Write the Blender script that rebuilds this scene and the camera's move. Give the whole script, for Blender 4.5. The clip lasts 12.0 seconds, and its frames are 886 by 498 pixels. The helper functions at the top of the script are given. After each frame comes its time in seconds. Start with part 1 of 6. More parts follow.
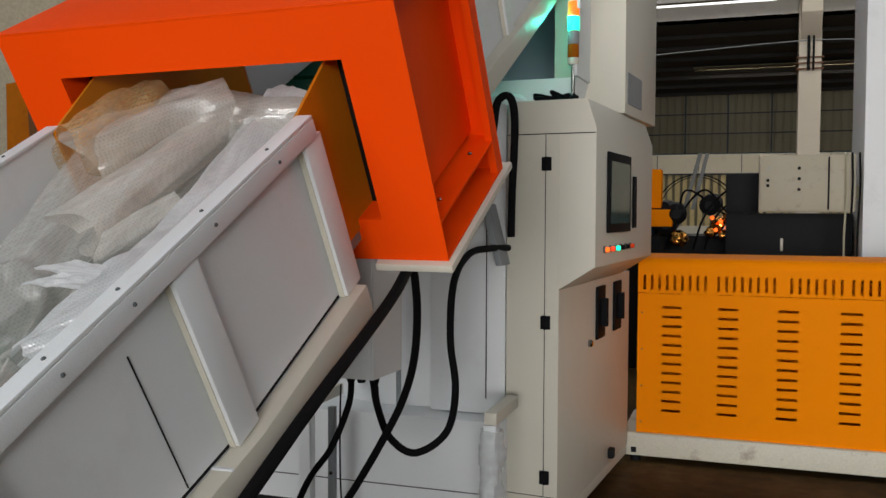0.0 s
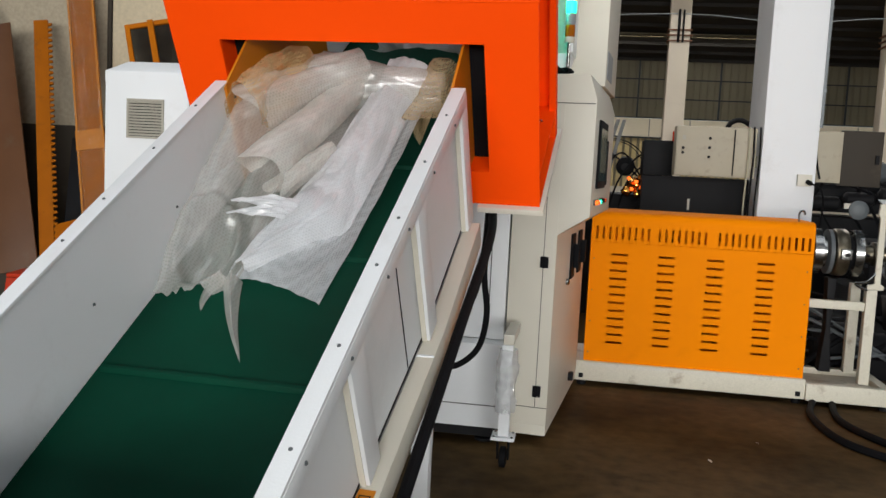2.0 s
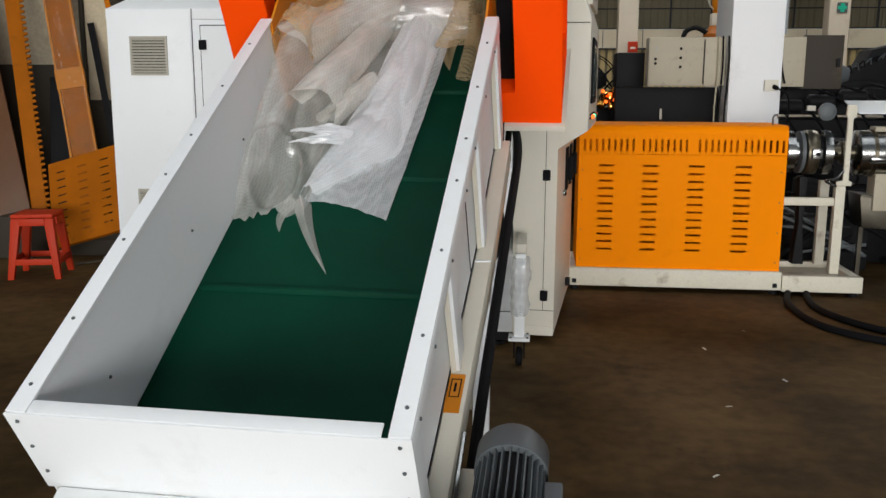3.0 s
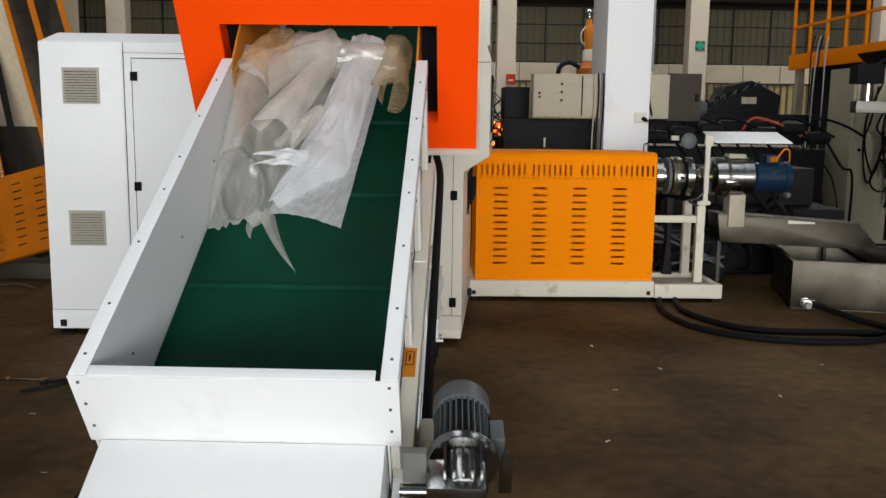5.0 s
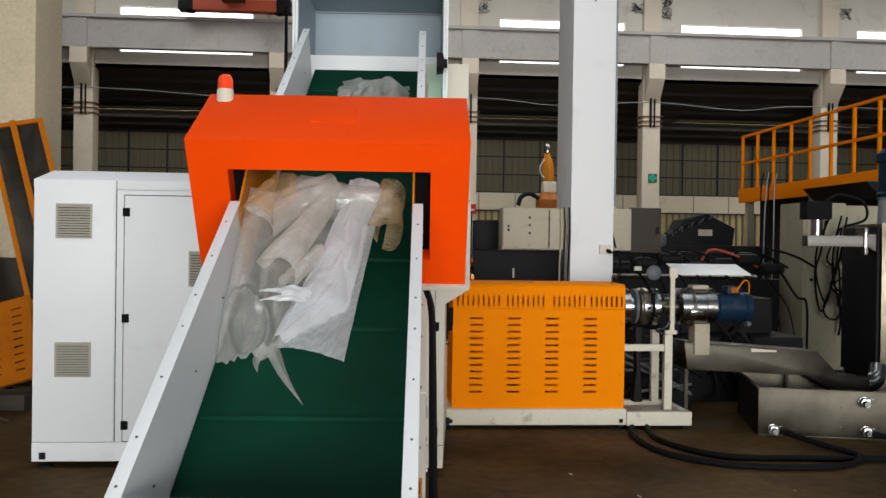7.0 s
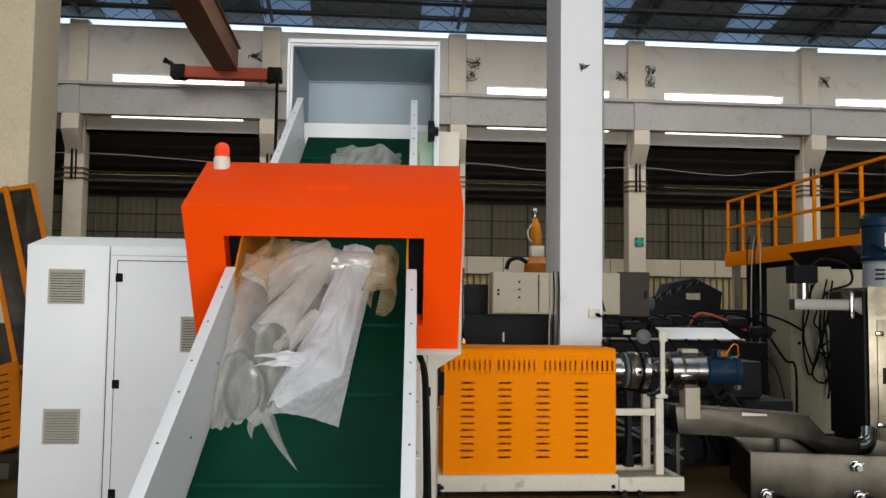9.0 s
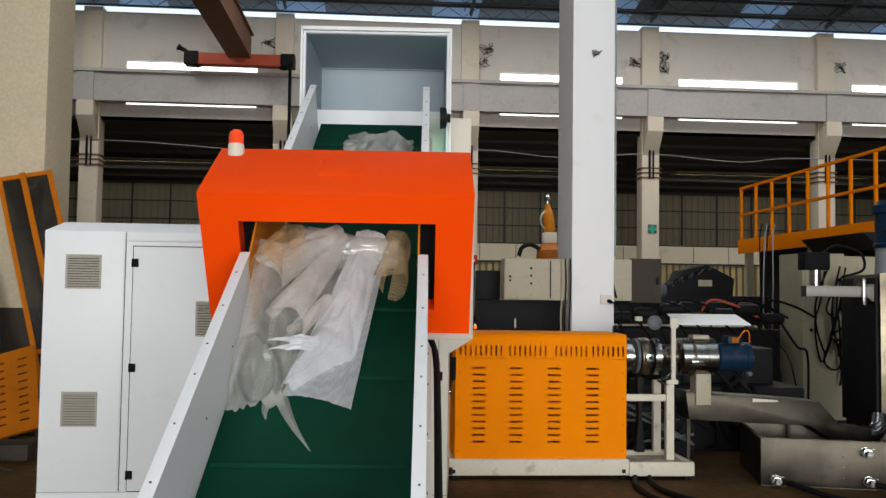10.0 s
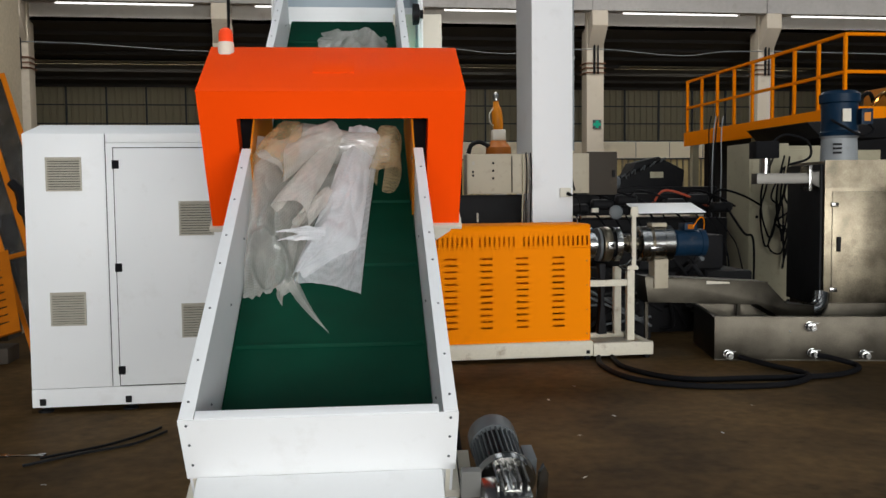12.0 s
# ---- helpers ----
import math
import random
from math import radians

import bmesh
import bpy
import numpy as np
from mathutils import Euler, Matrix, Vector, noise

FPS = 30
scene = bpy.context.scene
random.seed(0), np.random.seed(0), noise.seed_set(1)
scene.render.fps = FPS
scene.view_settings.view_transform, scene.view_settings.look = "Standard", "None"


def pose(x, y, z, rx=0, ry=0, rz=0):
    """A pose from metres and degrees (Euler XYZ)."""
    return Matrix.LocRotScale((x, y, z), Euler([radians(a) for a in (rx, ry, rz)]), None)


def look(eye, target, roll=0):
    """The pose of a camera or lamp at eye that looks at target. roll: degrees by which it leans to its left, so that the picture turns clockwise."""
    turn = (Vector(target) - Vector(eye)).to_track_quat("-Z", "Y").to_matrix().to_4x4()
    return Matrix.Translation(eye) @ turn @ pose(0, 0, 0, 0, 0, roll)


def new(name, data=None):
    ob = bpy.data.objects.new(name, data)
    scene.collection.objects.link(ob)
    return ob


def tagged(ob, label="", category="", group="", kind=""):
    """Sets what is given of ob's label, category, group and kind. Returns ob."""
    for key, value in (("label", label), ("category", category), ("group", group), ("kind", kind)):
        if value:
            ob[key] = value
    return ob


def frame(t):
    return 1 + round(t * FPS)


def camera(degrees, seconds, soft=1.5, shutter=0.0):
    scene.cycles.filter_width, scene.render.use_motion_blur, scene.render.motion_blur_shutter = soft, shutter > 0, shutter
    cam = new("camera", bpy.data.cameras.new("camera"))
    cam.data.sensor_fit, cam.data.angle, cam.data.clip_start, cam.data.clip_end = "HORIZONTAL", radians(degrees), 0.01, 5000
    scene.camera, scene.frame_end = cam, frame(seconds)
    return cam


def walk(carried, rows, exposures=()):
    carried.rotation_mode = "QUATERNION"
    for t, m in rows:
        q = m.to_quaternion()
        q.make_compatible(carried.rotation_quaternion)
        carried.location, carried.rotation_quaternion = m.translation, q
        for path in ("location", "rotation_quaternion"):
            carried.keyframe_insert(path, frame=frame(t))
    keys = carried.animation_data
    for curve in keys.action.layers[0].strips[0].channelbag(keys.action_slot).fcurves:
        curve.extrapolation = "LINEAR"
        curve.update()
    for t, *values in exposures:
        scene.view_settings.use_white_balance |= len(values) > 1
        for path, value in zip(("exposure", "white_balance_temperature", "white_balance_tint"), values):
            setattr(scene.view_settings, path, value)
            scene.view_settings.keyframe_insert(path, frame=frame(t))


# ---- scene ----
cam = camera(53.5, 12.0)
PATH = [
    (0, (0.49, 0.898, 1.428), (-0.149, 2.791, 1.342), 0.2),
    (0.5, (0.398, 0.743, 1.433), (-0.113, 2.673, 1.319), -0.4),
    (1, (0.258, 0.496, 1.428), (-0.208, 2.438, 1.334), 2.3),
    (1.5, (0.047, 0.312, 1.406), (-0.369, 2.263, 1.265), 3.2),
    (2, (-0.087, 0.118, 1.423), (-0.407, 2.083, 1.231), 2.9),
    (2.5, (-0.183, -0.043, 1.406), (-0.455, 1.906, 1.045), 1.1),
    (3, (-0.334, -0.209, 1.431), (-0.546, 1.745, 1.065), 0.2),
    (4.8, (-0.5, -0.72, 1.45), (-0.454, 1.249, 1.105), 0.8),
    (5, (-0.51, -0.795, 1.44), (-0.452, 1.181, 1.139), 0.7),
    (5.5, (-0.522, -0.912, 1.459), (-0.604, 1.077, 1.271), 0.6),
    (6, (-0.596, -0.964, 1.485), (-0.596, 1.035, 1.422), 0.3),
    (6.5, (-0.665, -0.979, 1.496), (-0.533, 1.017, 1.465), 0.7),
    (7, (-0.672, -0.989, 1.49), (-0.521, 1.005, 1.475), 0.8),
    (7.5, (-0.678, -0.997, 1.493), (-0.491, 0.994, 1.494), 0.7),
    (9.5, (-0.703, -1.05, 1.495), (-0.538, 0.938, 1.644), 0.8),
    (10, (-0.697, -1.081, 1.487), (-0.549, 0.911, 1.587), 0.8),
    (10.5, (-0.691, -1.194, 1.467), (-0.543, 0.8, 1.5), 0.7),
    (11, (-0.733, -1.285, 1.453), (-0.62, 0.709, 1.348), 0.8),
    (11.5, (-0.842, -1.281, 1.451), (-0.692, 0.711, 1.348), 0.5),
    (12, (-0.961, -1.27, 1.442), (-0.681, 0.706, 1.316), -0.6),
]
walk(cam, [(t, look(eye, target, roll)) for t, eye, target, roll in PATH], [(0.0, -0.56), (0.5, -0.4), (1.5, -0.14), (2.5, -0.22), (3.0, -0.22), (5.0, -0.2), (7.5, -0.28), (12.0, -0.3)])

# ---- world, daylight and lamps ----
world = bpy.data.worlds.new("sky")
scene.world = world
world.use_nodes = True
wn = world.node_tree
sky = wn.nodes.new("ShaderNodeTexSky")
sky.sky_type = "NISHITA"
sky.sun_disc = False
sky.sun_elevation, sky.sun_rotation = radians(38), radians(215)
wn.links.new(sky.outputs[0], wn.nodes["Background"].inputs[0])
wn.nodes["Background"].inputs[1].default_value = 0.12

sun = new("sun", bpy.data.lights.new("sun", "SUN"))
sun.data.energy, sun.data.angle, sun.data.color = 2.5, radians(0.6), (1.0, 0.93, 0.82)
sun.matrix_world = pose(0, 0, 30, 52, 0, -35)


def area(name, m, w, h, watts, colour):
    ob = new(name, bpy.data.lights.new(name, "AREA"))
    ob.data.shape, ob.data.size, ob.data.size_y = "RECTANGLE", w, h
    ob.data.energy, ob.data.color = watts, colour
    ob.matrix_world = m
    return ob


# the open gate behind the camera, and the skylight strips of the two roofs
area("gate_light", look((1.5, -17.6, 2.4), (1.0, 0.0, 2.2)), 17.0, 4.6, 4900, (0.985, 0.985, 0.98))
for sx, watts in ((-8.0, 105), (-2.0, 90), (4.0, 75), (10.0, 75)):
    area("skylight_light", look((sx, 2.6, 7.85), (sx, 2.6, 0), 0), 1.6, 6.0, watts, (0.95, 0.98, 1.0))
for sx in (-9.0, 0.0, 9.0, 18.0):
    area("hall_skylight_light", look((sx, 20.0, 11.3), (sx, 20.0, 0), 0), 2.2, 8.0, 720, (1.0, 0.97, 0.92))
for sx in (-9.0, 3.0, 15.0):
    area("aisle_skylight_light", look((sx, 32.6, 6.3), (sx, 34.4, 0), 0), 8.0, 0.7, 140, (1.0, 0.96, 0.88))
# the lit green lamp of the signal tower
lamp = new("green_lamp_light", bpy.data.lights.new("green_lamp_light", "POINT"))
lamp.data.energy, lamp.data.color, lamp.data.shadow_soft_size = 1.6, (0.05, 1.0, 0.75), 0.02
lamp.location = (-0.30, 4.90, 2.30)

# ---- materials ----


def paint(name, colour, rough=0.45, metal=0.0, vary=0.12, scale=3.0, bump=0.02, fine=60.0, dirt=0.0, dirt_colour=(0.12, 0.09, 0.06), spec=0.3, speck=0.0, contrast=0.0):
    m = bpy.data.materials.new(name)
    m.use_nodes = True
    t = m.node_tree
    b = t.nodes["Principled BSDF"]
    co = t.nodes.new("ShaderNodeTexCoord")
    big = t.nodes.new("ShaderNodeTexNoise")
    big.inputs["Scale"].default_value, big.inputs["Detail"].default_value = scale, 5
    small = t.nodes.new("ShaderNodeTexNoise")
    small.inputs["Scale"].default_value, small.inputs["Detail"].default_value = fine, 3
    t.links.new(co.outputs["Object"], big.inputs["Vector"])
    t.links.new(co.outputs["Object"], small.inputs["Vector"])
    ramp = t.nodes.new("ShaderNodeMix")
    ramp.data_type = "RGBA"
    ramp.inputs[6].default_value = (*[c * (1 - vary) for c in colour], 1)
    ramp.inputs[7].default_value = (*[min(1, c * (1 + vary)) for c in colour], 1)
    if contrast:
        sharp = t.nodes.new("ShaderNodeMapRange")
        sharp.inputs[1].default_value, sharp.inputs[2].default_value = 0.5 - contrast, 0.5 + contrast
        t.links.new(big.outputs["Fac"], sharp.inputs[0])
        t.links.new(sharp.outputs[0], ramp.inputs[0])
    else:
        t.links.new(big.outputs["Fac"], ramp.inputs[0])
    out = ramp.outputs[2]
    if dirt:
        cut = t.nodes.new("ShaderNodeMapRange")
        cut.inputs[1].default_value, cut.inputs[2].default_value, cut.inputs[4].default_value = 0.56, 0.74, dirt
        d = t.nodes.new("ShaderNodeTexNoise")
        d.inputs["Scale"].default_value, d.inputs["Detail"].default_value, d.inputs["Roughness"].default_value = scale * 2.3, 8, 0.7
        t.links.new(co.outputs["Object"], d.inputs["Vector"])
        t.links.new(d.outputs["Fac"], cut.inputs[0])
        mix = t.nodes.new("ShaderNodeMix")
        mix.data_type = "RGBA"
        mix.inputs[7].default_value = (*dirt_colour, 1)
        t.links.new(cut.outputs[0], mix.inputs[0])
        t.links.new(out, mix.inputs[6])
        out = mix.outputs[2]
    if speck:
        amount = t.nodes.new("ShaderNodeMapRange")
        amount.inputs[1].default_value, amount.inputs[2].default_value = 0.3, 0.7
        amount.inputs[3].default_value, amount.inputs[4].default_value = 1 - speck, 1 + speck
        t.links.new(small.outputs["Fac"], amount.inputs[0])
        tint = t.nodes.new("ShaderNodeVectorMath")
        tint.operation = "SCALE"
        t.links.new(out, tint.inputs[0])
        t.links.new(amount.outputs[0], tint.inputs["Scale"])
        out = tint.outputs[0]
    t.links.new(out, b.inputs["Base Color"])
    r = t.nodes.new("ShaderNodeMapRange")
    r.inputs[3].default_value, r.inputs[4].default_value = max(0.03, rough - 0.1), min(1, rough + 0.1)
    t.links.new(big.outputs["Fac"], r.inputs[0])
    t.links.new(r.outputs[0], b.inputs["Roughness"])
    b.inputs["Metallic"].default_value = metal
    b.inputs["Specular IOR Level"].default_value = spec
    if bump:
        bn = t.nodes.new("ShaderNodeBump")
        bn.inputs["Strength"].default_value, bn.inputs["Distance"].default_value = min(1.0, bump * 5), 0.004
        t.links.new(small.outputs["Fac"], bn.inputs["Height"])
        t.links.new(bn.outputs[0], b.inputs["Normal"])
    return m


def glow(name, colour, strength):
    m = bpy.data.materials.new(name)
    m.use_nodes = True
    b = m.node_tree.nodes["Principled BSDF"]
    b.inputs["Base Color"].default_value = (*colour, 1)
    b.inputs["Emission Color"].default_value = (*colour, 1)
    b.inputs["Emission Strength"].default_value = strength
    return m


def film(name, clear, colour, bubbles=90.0, rough=0.25, strength=0.5, gloss=0.22, spread=0.14):
    """Clear plastic film: part see-through, part milky, with bubble relief."""
    m = bpy.data.materials.new(name)
    m.use_nodes = True
    t = m.node_tree
    t.nodes.remove(t.nodes["Principled BSDF"])
    out = t.nodes["Material Output"]
    co = t.nodes.new("ShaderNodeTexCoord")
    cells = t.nodes.new("ShaderNodeTexVoronoi")
    cells.inputs["Scale"].default_value = bubbles
    cells.inputs["Randomness"].default_value = 0.25
    wrinkle = t.nodes.new("ShaderNodeTexNoise")
    wrinkle.inputs["Scale"].default_value, wrinkle.inputs["Detail"].default_value = 7.0, 6
    for n in (cells, wrinkle):
        t.links.new(co.outputs["Object"], n.inputs["Vector"])
    bn = t.nodes.new("ShaderNodeBump")
    bn.invert = True
    bn.inputs["Strength"].default_value, bn.inputs["Distance"].default_value = strength, 0.004
    t.links.new(cells.outputs["Distance"], bn.inputs["Height"])
    crease = t.nodes.new("ShaderNodeTexNoise")
    crease.inputs["Scale"].default_value, crease.inputs["Detail"].default_value, crease.inputs["Distortion"].default_value = 6.0, 2, 0.8
    t.links.new(co.outputs["Object"], crease.inputs["Vector"])
    fold_bump = t.nodes.new("ShaderNodeBump")
    fold_bump.inputs["Strength"].default_value, fold_bump.inputs["Distance"].default_value = 0.4, 0.03
    t.links.new(crease.outputs["Fac"], fold_bump.inputs["Height"])
    t.links.new(fold_bump.outputs[0], bn.inputs["Normal"])
    dif = t.nodes.new("ShaderNodeBsdfDiffuse")
    dif.inputs[0].default_value = (*colour, 1)
    tra = t.nodes.new("ShaderNodeBsdfTranslucent")
    tra.inputs[0].default_value = (*colour, 1)
    glo = t.nodes.new("ShaderNodeBsdfGlossy")
    glo.inputs["Roughness"].default_value = rough
    clr = t.nodes.new("ShaderNodeBsdfTransparent")
    clr.inputs[0].default_value = (0.97, 0.98, 0.98, 1)
    for n in (dif, tra, glo):
        t.links.new(bn.outputs[0], n.inputs["Normal"])
    a = t.nodes.new("ShaderNodeMixShader")
    a.inputs[0].default_value = 0.4
    t.links.new(dif.outputs[0], a.inputs[1])
    t.links.new(tra.outputs[0], a.inputs[2])
    b = t.nodes.new("ShaderNodeMixShader")
    b.inputs[0].default_value = gloss
    t.links.new(a.outputs[0], b.inputs[1])
    t.links.new(glo.outputs[0], b.inputs[2])
    cloud = t.nodes.new("ShaderNodeMapRange")
    cloud.inputs[1].default_value, cloud.inputs[2].default_value = 0.35, 0.65
    cloud.inputs[3].default_value, cloud.inputs[4].default_value = clear - 0.07, clear + 0.07
    t.links.new(wrinkle.outputs["Fac"], cloud.inputs[0])
    dome = t.nodes.new("ShaderNodeMapRange")
    dome.inputs[1].default_value, dome.inputs[2].default_value = 0.15, 0.6
    dome.inputs[3].default_value, dome.inputs[4].default_value = spread, -spread
    t.links.new(cells.outputs["Distance"], dome.inputs[0])
    see = t.nodes.new("ShaderNodeMath")
    see.operation, see.use_clamp = "ADD", True
    t.links.new(cloud.outputs[0], see.inputs[0])
    t.links.new(dome.outputs[0], see.inputs[1])
    c = t.nodes.new("ShaderNodeMixShader")
    t.links.new(see.outputs[0], c.inputs[0])
    t.links.new(b.outputs[0], c.inputs[1])
    t.links.new(clr.outputs[0], c.inputs[2])
    t.links.new(c.outputs[0], out.inputs[0])
    return m


WHITE = paint("white_powder_coat", (0.81, 0.825, 0.83), 0.42, vary=0.04, scale=1.5, bump=0.03, fine=220, dirt=0.18, dirt_colour=(0.45, 0.42, 0.36))
CREAM = paint("cream_powder_coat", (0.67, 0.63, 0.53), 0.42, vary=0.04, scale=1.5, bump=0.03, fine=220, dirt=0.15, dirt_colour=(0.4, 0.35, 0.26))
ORANGE = paint("red_orange_gloss_paint", (0.99, 0.074, 0.002), 0.55, vary=0.05, scale=2.0, bump=0.02, fine=140, spec=0.05)
GUARD = paint("amber_powder_coat", (0.92, 0.25, 0.0008), 0.6, vary=0.05, scale=2.2, bump=0.03, fine=180, dirt=0.12, dirt_colour=(0.45, 0.11, 0.004), spec=0.03)
YELLOW = paint("yellow_paint", (0.60, 0.20, 0.005), 0.45, vary=0.08, scale=3, dirt=0.3, dirt_colour=(0.2, 0.09, 0.02))
FRAMEYELLOW = paint("dull_amber_paint", (0.50, 0.14, 0.003), 0.55, vary=0.2, scale=4, dirt=0.4, dirt_colour=(0.18, 0.06, 0.012), spec=0.1)
OLDYELLOW = paint("weathered_ochre_paint", (0.36, 0.10, 0.003), 0.6, vary=0.25, scale=4, dirt=0.5, dirt_colour=(0.13, 0.05, 0.012), spec=0.08)
BELT = paint("green_pvc_belt", (0.0015, 0.039, 0.021), 0.6, vary=0.2, scale=3, bump=0.02, fine=300, dirt=0.12, dirt_colour=(0.01, 0.05, 0.03), spec=0.07, contrast=0.2)
BLACK = paint("black_rubber", (0.007, 0.007, 0.008), 0.7, vary=0.2, scale=8, bump=0.02, spec=0.08)
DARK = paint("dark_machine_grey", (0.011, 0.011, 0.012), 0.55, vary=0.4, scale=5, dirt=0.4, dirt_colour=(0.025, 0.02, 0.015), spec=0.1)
GREY = paint("grey_enamel", (0.28, 0.30, 0.31), 0.45, vary=0.08, scale=4, dirt=0.3)
DRAB = paint("drab_machine_green_grey", (0.40, 0.365, 0.255), 0.6, vary=0.12, scale=3, dirt=0.4)
LIGHTDRAB = paint("grey_beige_enamel", (0.42, 0.37, 0.275), 0.5, vary=0.08, scale=5, dirt=0.35)
STEEL = paint("brushed_stainless", (0.16, 0.138, 0.10), 0.34, 1.0, vary=0.5, scale=4, bump=0.05, fine=90, dirt=0.5, dirt_colour=(0.05, 0.04, 0.028), contrast=0.2, speck=0.15)
DULLSTEEL = paint("dull_stained_steel", (0.058, 0.052, 0.041), 0.4, 1.0, vary=0.5, scale=3, bump=0.05, fine=90, dirt=0.5, dirt_colour=(0.03, 0.025, 0.018), contrast=0.2, speck=0.12)
GREYSTEEL = paint("grey_machined_steel", (0.11, 0.105, 0.095), 0.45, 1.0, vary=0.25, scale=6, bump=0.03)
CHROME = paint("machined_steel", (0.30, 0.30, 0.29), 0.22, 1.0, vary=0.1, scale=8, bump=0.02)
BLUE = paint("blue_motor_enamel", (0.005, 0.022, 0.048), 0.45, vary=0.15, scale=5, dirt=0.3, spec=0.15)
COPPER = paint("amber_foil", (0.85, 0.38, 0.08), 0.2, 1.0, vary=0.3, scale=14, bump=0.2, fine=40)
CONCRETE = paint("oil_stained_concrete", (0.090, 0.055, 0.023), 0.62, vary=0.45, scale=0.8, bump=0.12, fine=11, dirt=0.6, dirt_colour=(0.016, 0.012, 0.008), spec=0.035, speck=0.22, contrast=0.12)
PLASTER = paint("aged_white_plaster", (0.64, 0.61, 0.55), 0.8, vary=0.1, scale=0.7, bump=0.05, fine=30, dirt=0.45, dirt_colour=(0.30, 0.27, 0.21), speck=0.1)
DADO = paint("dark_dado_paint", (0.045, 0.036, 0.026), 0.7, vary=0.25, scale=1.2, bump=0.05, fine=30, dirt=0.4)
FARWHITE = paint("warm_white_column_paint", (0.66, 0.59, 0.48), 0.6, vary=0.08, scale=0.8, bump=0.03, fine=30, dirt=0.35, dirt_colour=(0.36, 0.30, 0.22))
COLUMN = paint("white_column_paint", (0.84, 0.845, 0.85), 0.55, vary=0.05, scale=1.0, bump=0.03, fine=40, dirt=0.22, dirt_colour=(0.45, 0.42, 0.38))
BEAM = paint("bare_concrete_beam", (0.44, 0.425, 0.41), 0.8, vary=0.15, scale=0.8, bump=0.02, fine=9, dirt=0.5, dirt_colour=(0.22, 0.20, 0.18), speck=0.05)
ROOF = paint("profiled_roof_sheet", (0.085, 0.115, 0.145), 0.5, vary=0.2, scale=0.6, dirt=0.3)
TRUSS = paint("dark_truss_paint", (0.035, 0.04, 0.045), 0.55, vary=0.2, scale=2)
MIDGREY = paint("mid_grey_enamel", (0.15, 0.15, 0.14), 0.5, vary=0.15, scale=4, dirt=0.3)
DARKGREY = paint("dark_grey_enamel", (0.09, 0.10, 0.105), 0.45, vary=0.1, scale=5)
# one near-black tone for the aisle ceiling and its purlins
DARKSHED = paint("dark_aisle_roof", (0.032, 0.029, 0.026), 0.8, vary=0.3, scale=0.6)
RUST = paint("rust_brown_girder", (0.16, 0.07, 0.035), 0.6, vary=0.25, scale=1.2, dirt=0.4)
REDPAINT = paint("red_oxide_paint", (0.42, 0.07, 0.03), 0.55, vary=0.2, scale=2)
STOOLRED = paint("red_plastic", (0.46, 0.036, 0.012), 0.45, vary=0.06, scale=5, spec=0.1)
VENTGREY = paint("grey_plastic_vent", (0.40, 0.375, 0.31), 0.55, vary=0.05, scale=8)
SCREEN = paint("dark_glass_screen", (0.05, 0.09, 0.08), 0.08, vary=0.2, scale=3, bump=0)
GRIMYCREAM = paint("grimy_cream_paint", (0.62, 0.58, 0.47), 0.5, vary=0.1, scale=2.5, bump=0.04, fine=120, dirt=0.75, dirt_colour=(0.20, 0.12, 0.06), speck=0.06)
DIMAMBER = paint("faded_amber_plastic", (0.34, 0.10, 0.008), 0.55, vary=0.15, scale=6)
OLDWHITE = paint("yellowed_column_paint", (0.58, 0.49, 0.34), 0.8, vary=0.1, scale=0.8, bump=0.05, fine=30, dirt=0.4, dirt_colour=(0.35, 0.29, 0.2), speck=0.08)
# the bluish shade inside the white hopper, put into a base colour
HOPPERSHADE = paint("bluish_shade_on_white", (0.36, 0.43, 0.48), 0.5, vary=0.1, scale=2.0, bump=0.02, fine=120, dirt=0.2, dirt_colour=(0.25, 0.27, 0.28))
PARTITION = paint("yellowed_plaster", (0.40, 0.34, 0.245), 0.85, vary=0.14, scale=0.8, bump=0.05, fine=30, dirt=0.6, dirt_colour=(0.20, 0.17, 0.12), speck=0.1)
WOOD = paint("stained_board", (0.11, 0.042, 0.012), 0.4, vary=0.3, scale=2.5, dirt=0.4)
GREENLAMP = glow("green_lamp", (0.02, 1.0, 0.55), 2.2)
DIMRED = paint("red_lens", (0.95, 0.08, 0.02), 0.15, vary=0.05)
ORANGELAMP = glow("orange_lamp", (1.0, 0.14, 0.01), 1.9)
REDLAMP = glow("red_lamp", (1.0, 0.06, 0.02), 1.3)
SIGNGREEN = paint("green_sign", (0.01, 0.42, 0.26), 0.4)
BUBBLE = film("bubble_wrap", 0.40, (0.95, 0.97, 0.99), 150, 0.14, 0.7, 0.20, 0.12)
WHITEWRAP = film("doubled_white_wrap", 0.30, (0.96, 0.97, 0.99), 150, 0.18, 0.4, 0.14, 0.05)
FOLDFILM = film("soft_fold_wrap", 0.46, (0.90, 0.87, 0.81), 130, 0.2, 0.3, 0.14, 0.05)
AMBERFILM = film("amber_tinted_wrap", 0.62, (0.80, 0.56, 0.28), 130, 0.2, 0.4, 0.12, 0.08)
CLEARFILM = film("clear_crumpled_film", 0.55, (0.89, 0.86, 0.80), 130, 0.18, 0.25, 0.16, 0.05)
TANFILM = film("tan_bubble_wrap", 0.62, (0.84, 0.66, 0.38), 130, 0.2, 0.4, 0.14, 0.08)
# dark brown film, about a third see-through
DARKFILM = film("dark_brown_film", 0.34, (0.03, 0.025, 0.02), 25, 0.2, 0.2, 0.03, 0.0)
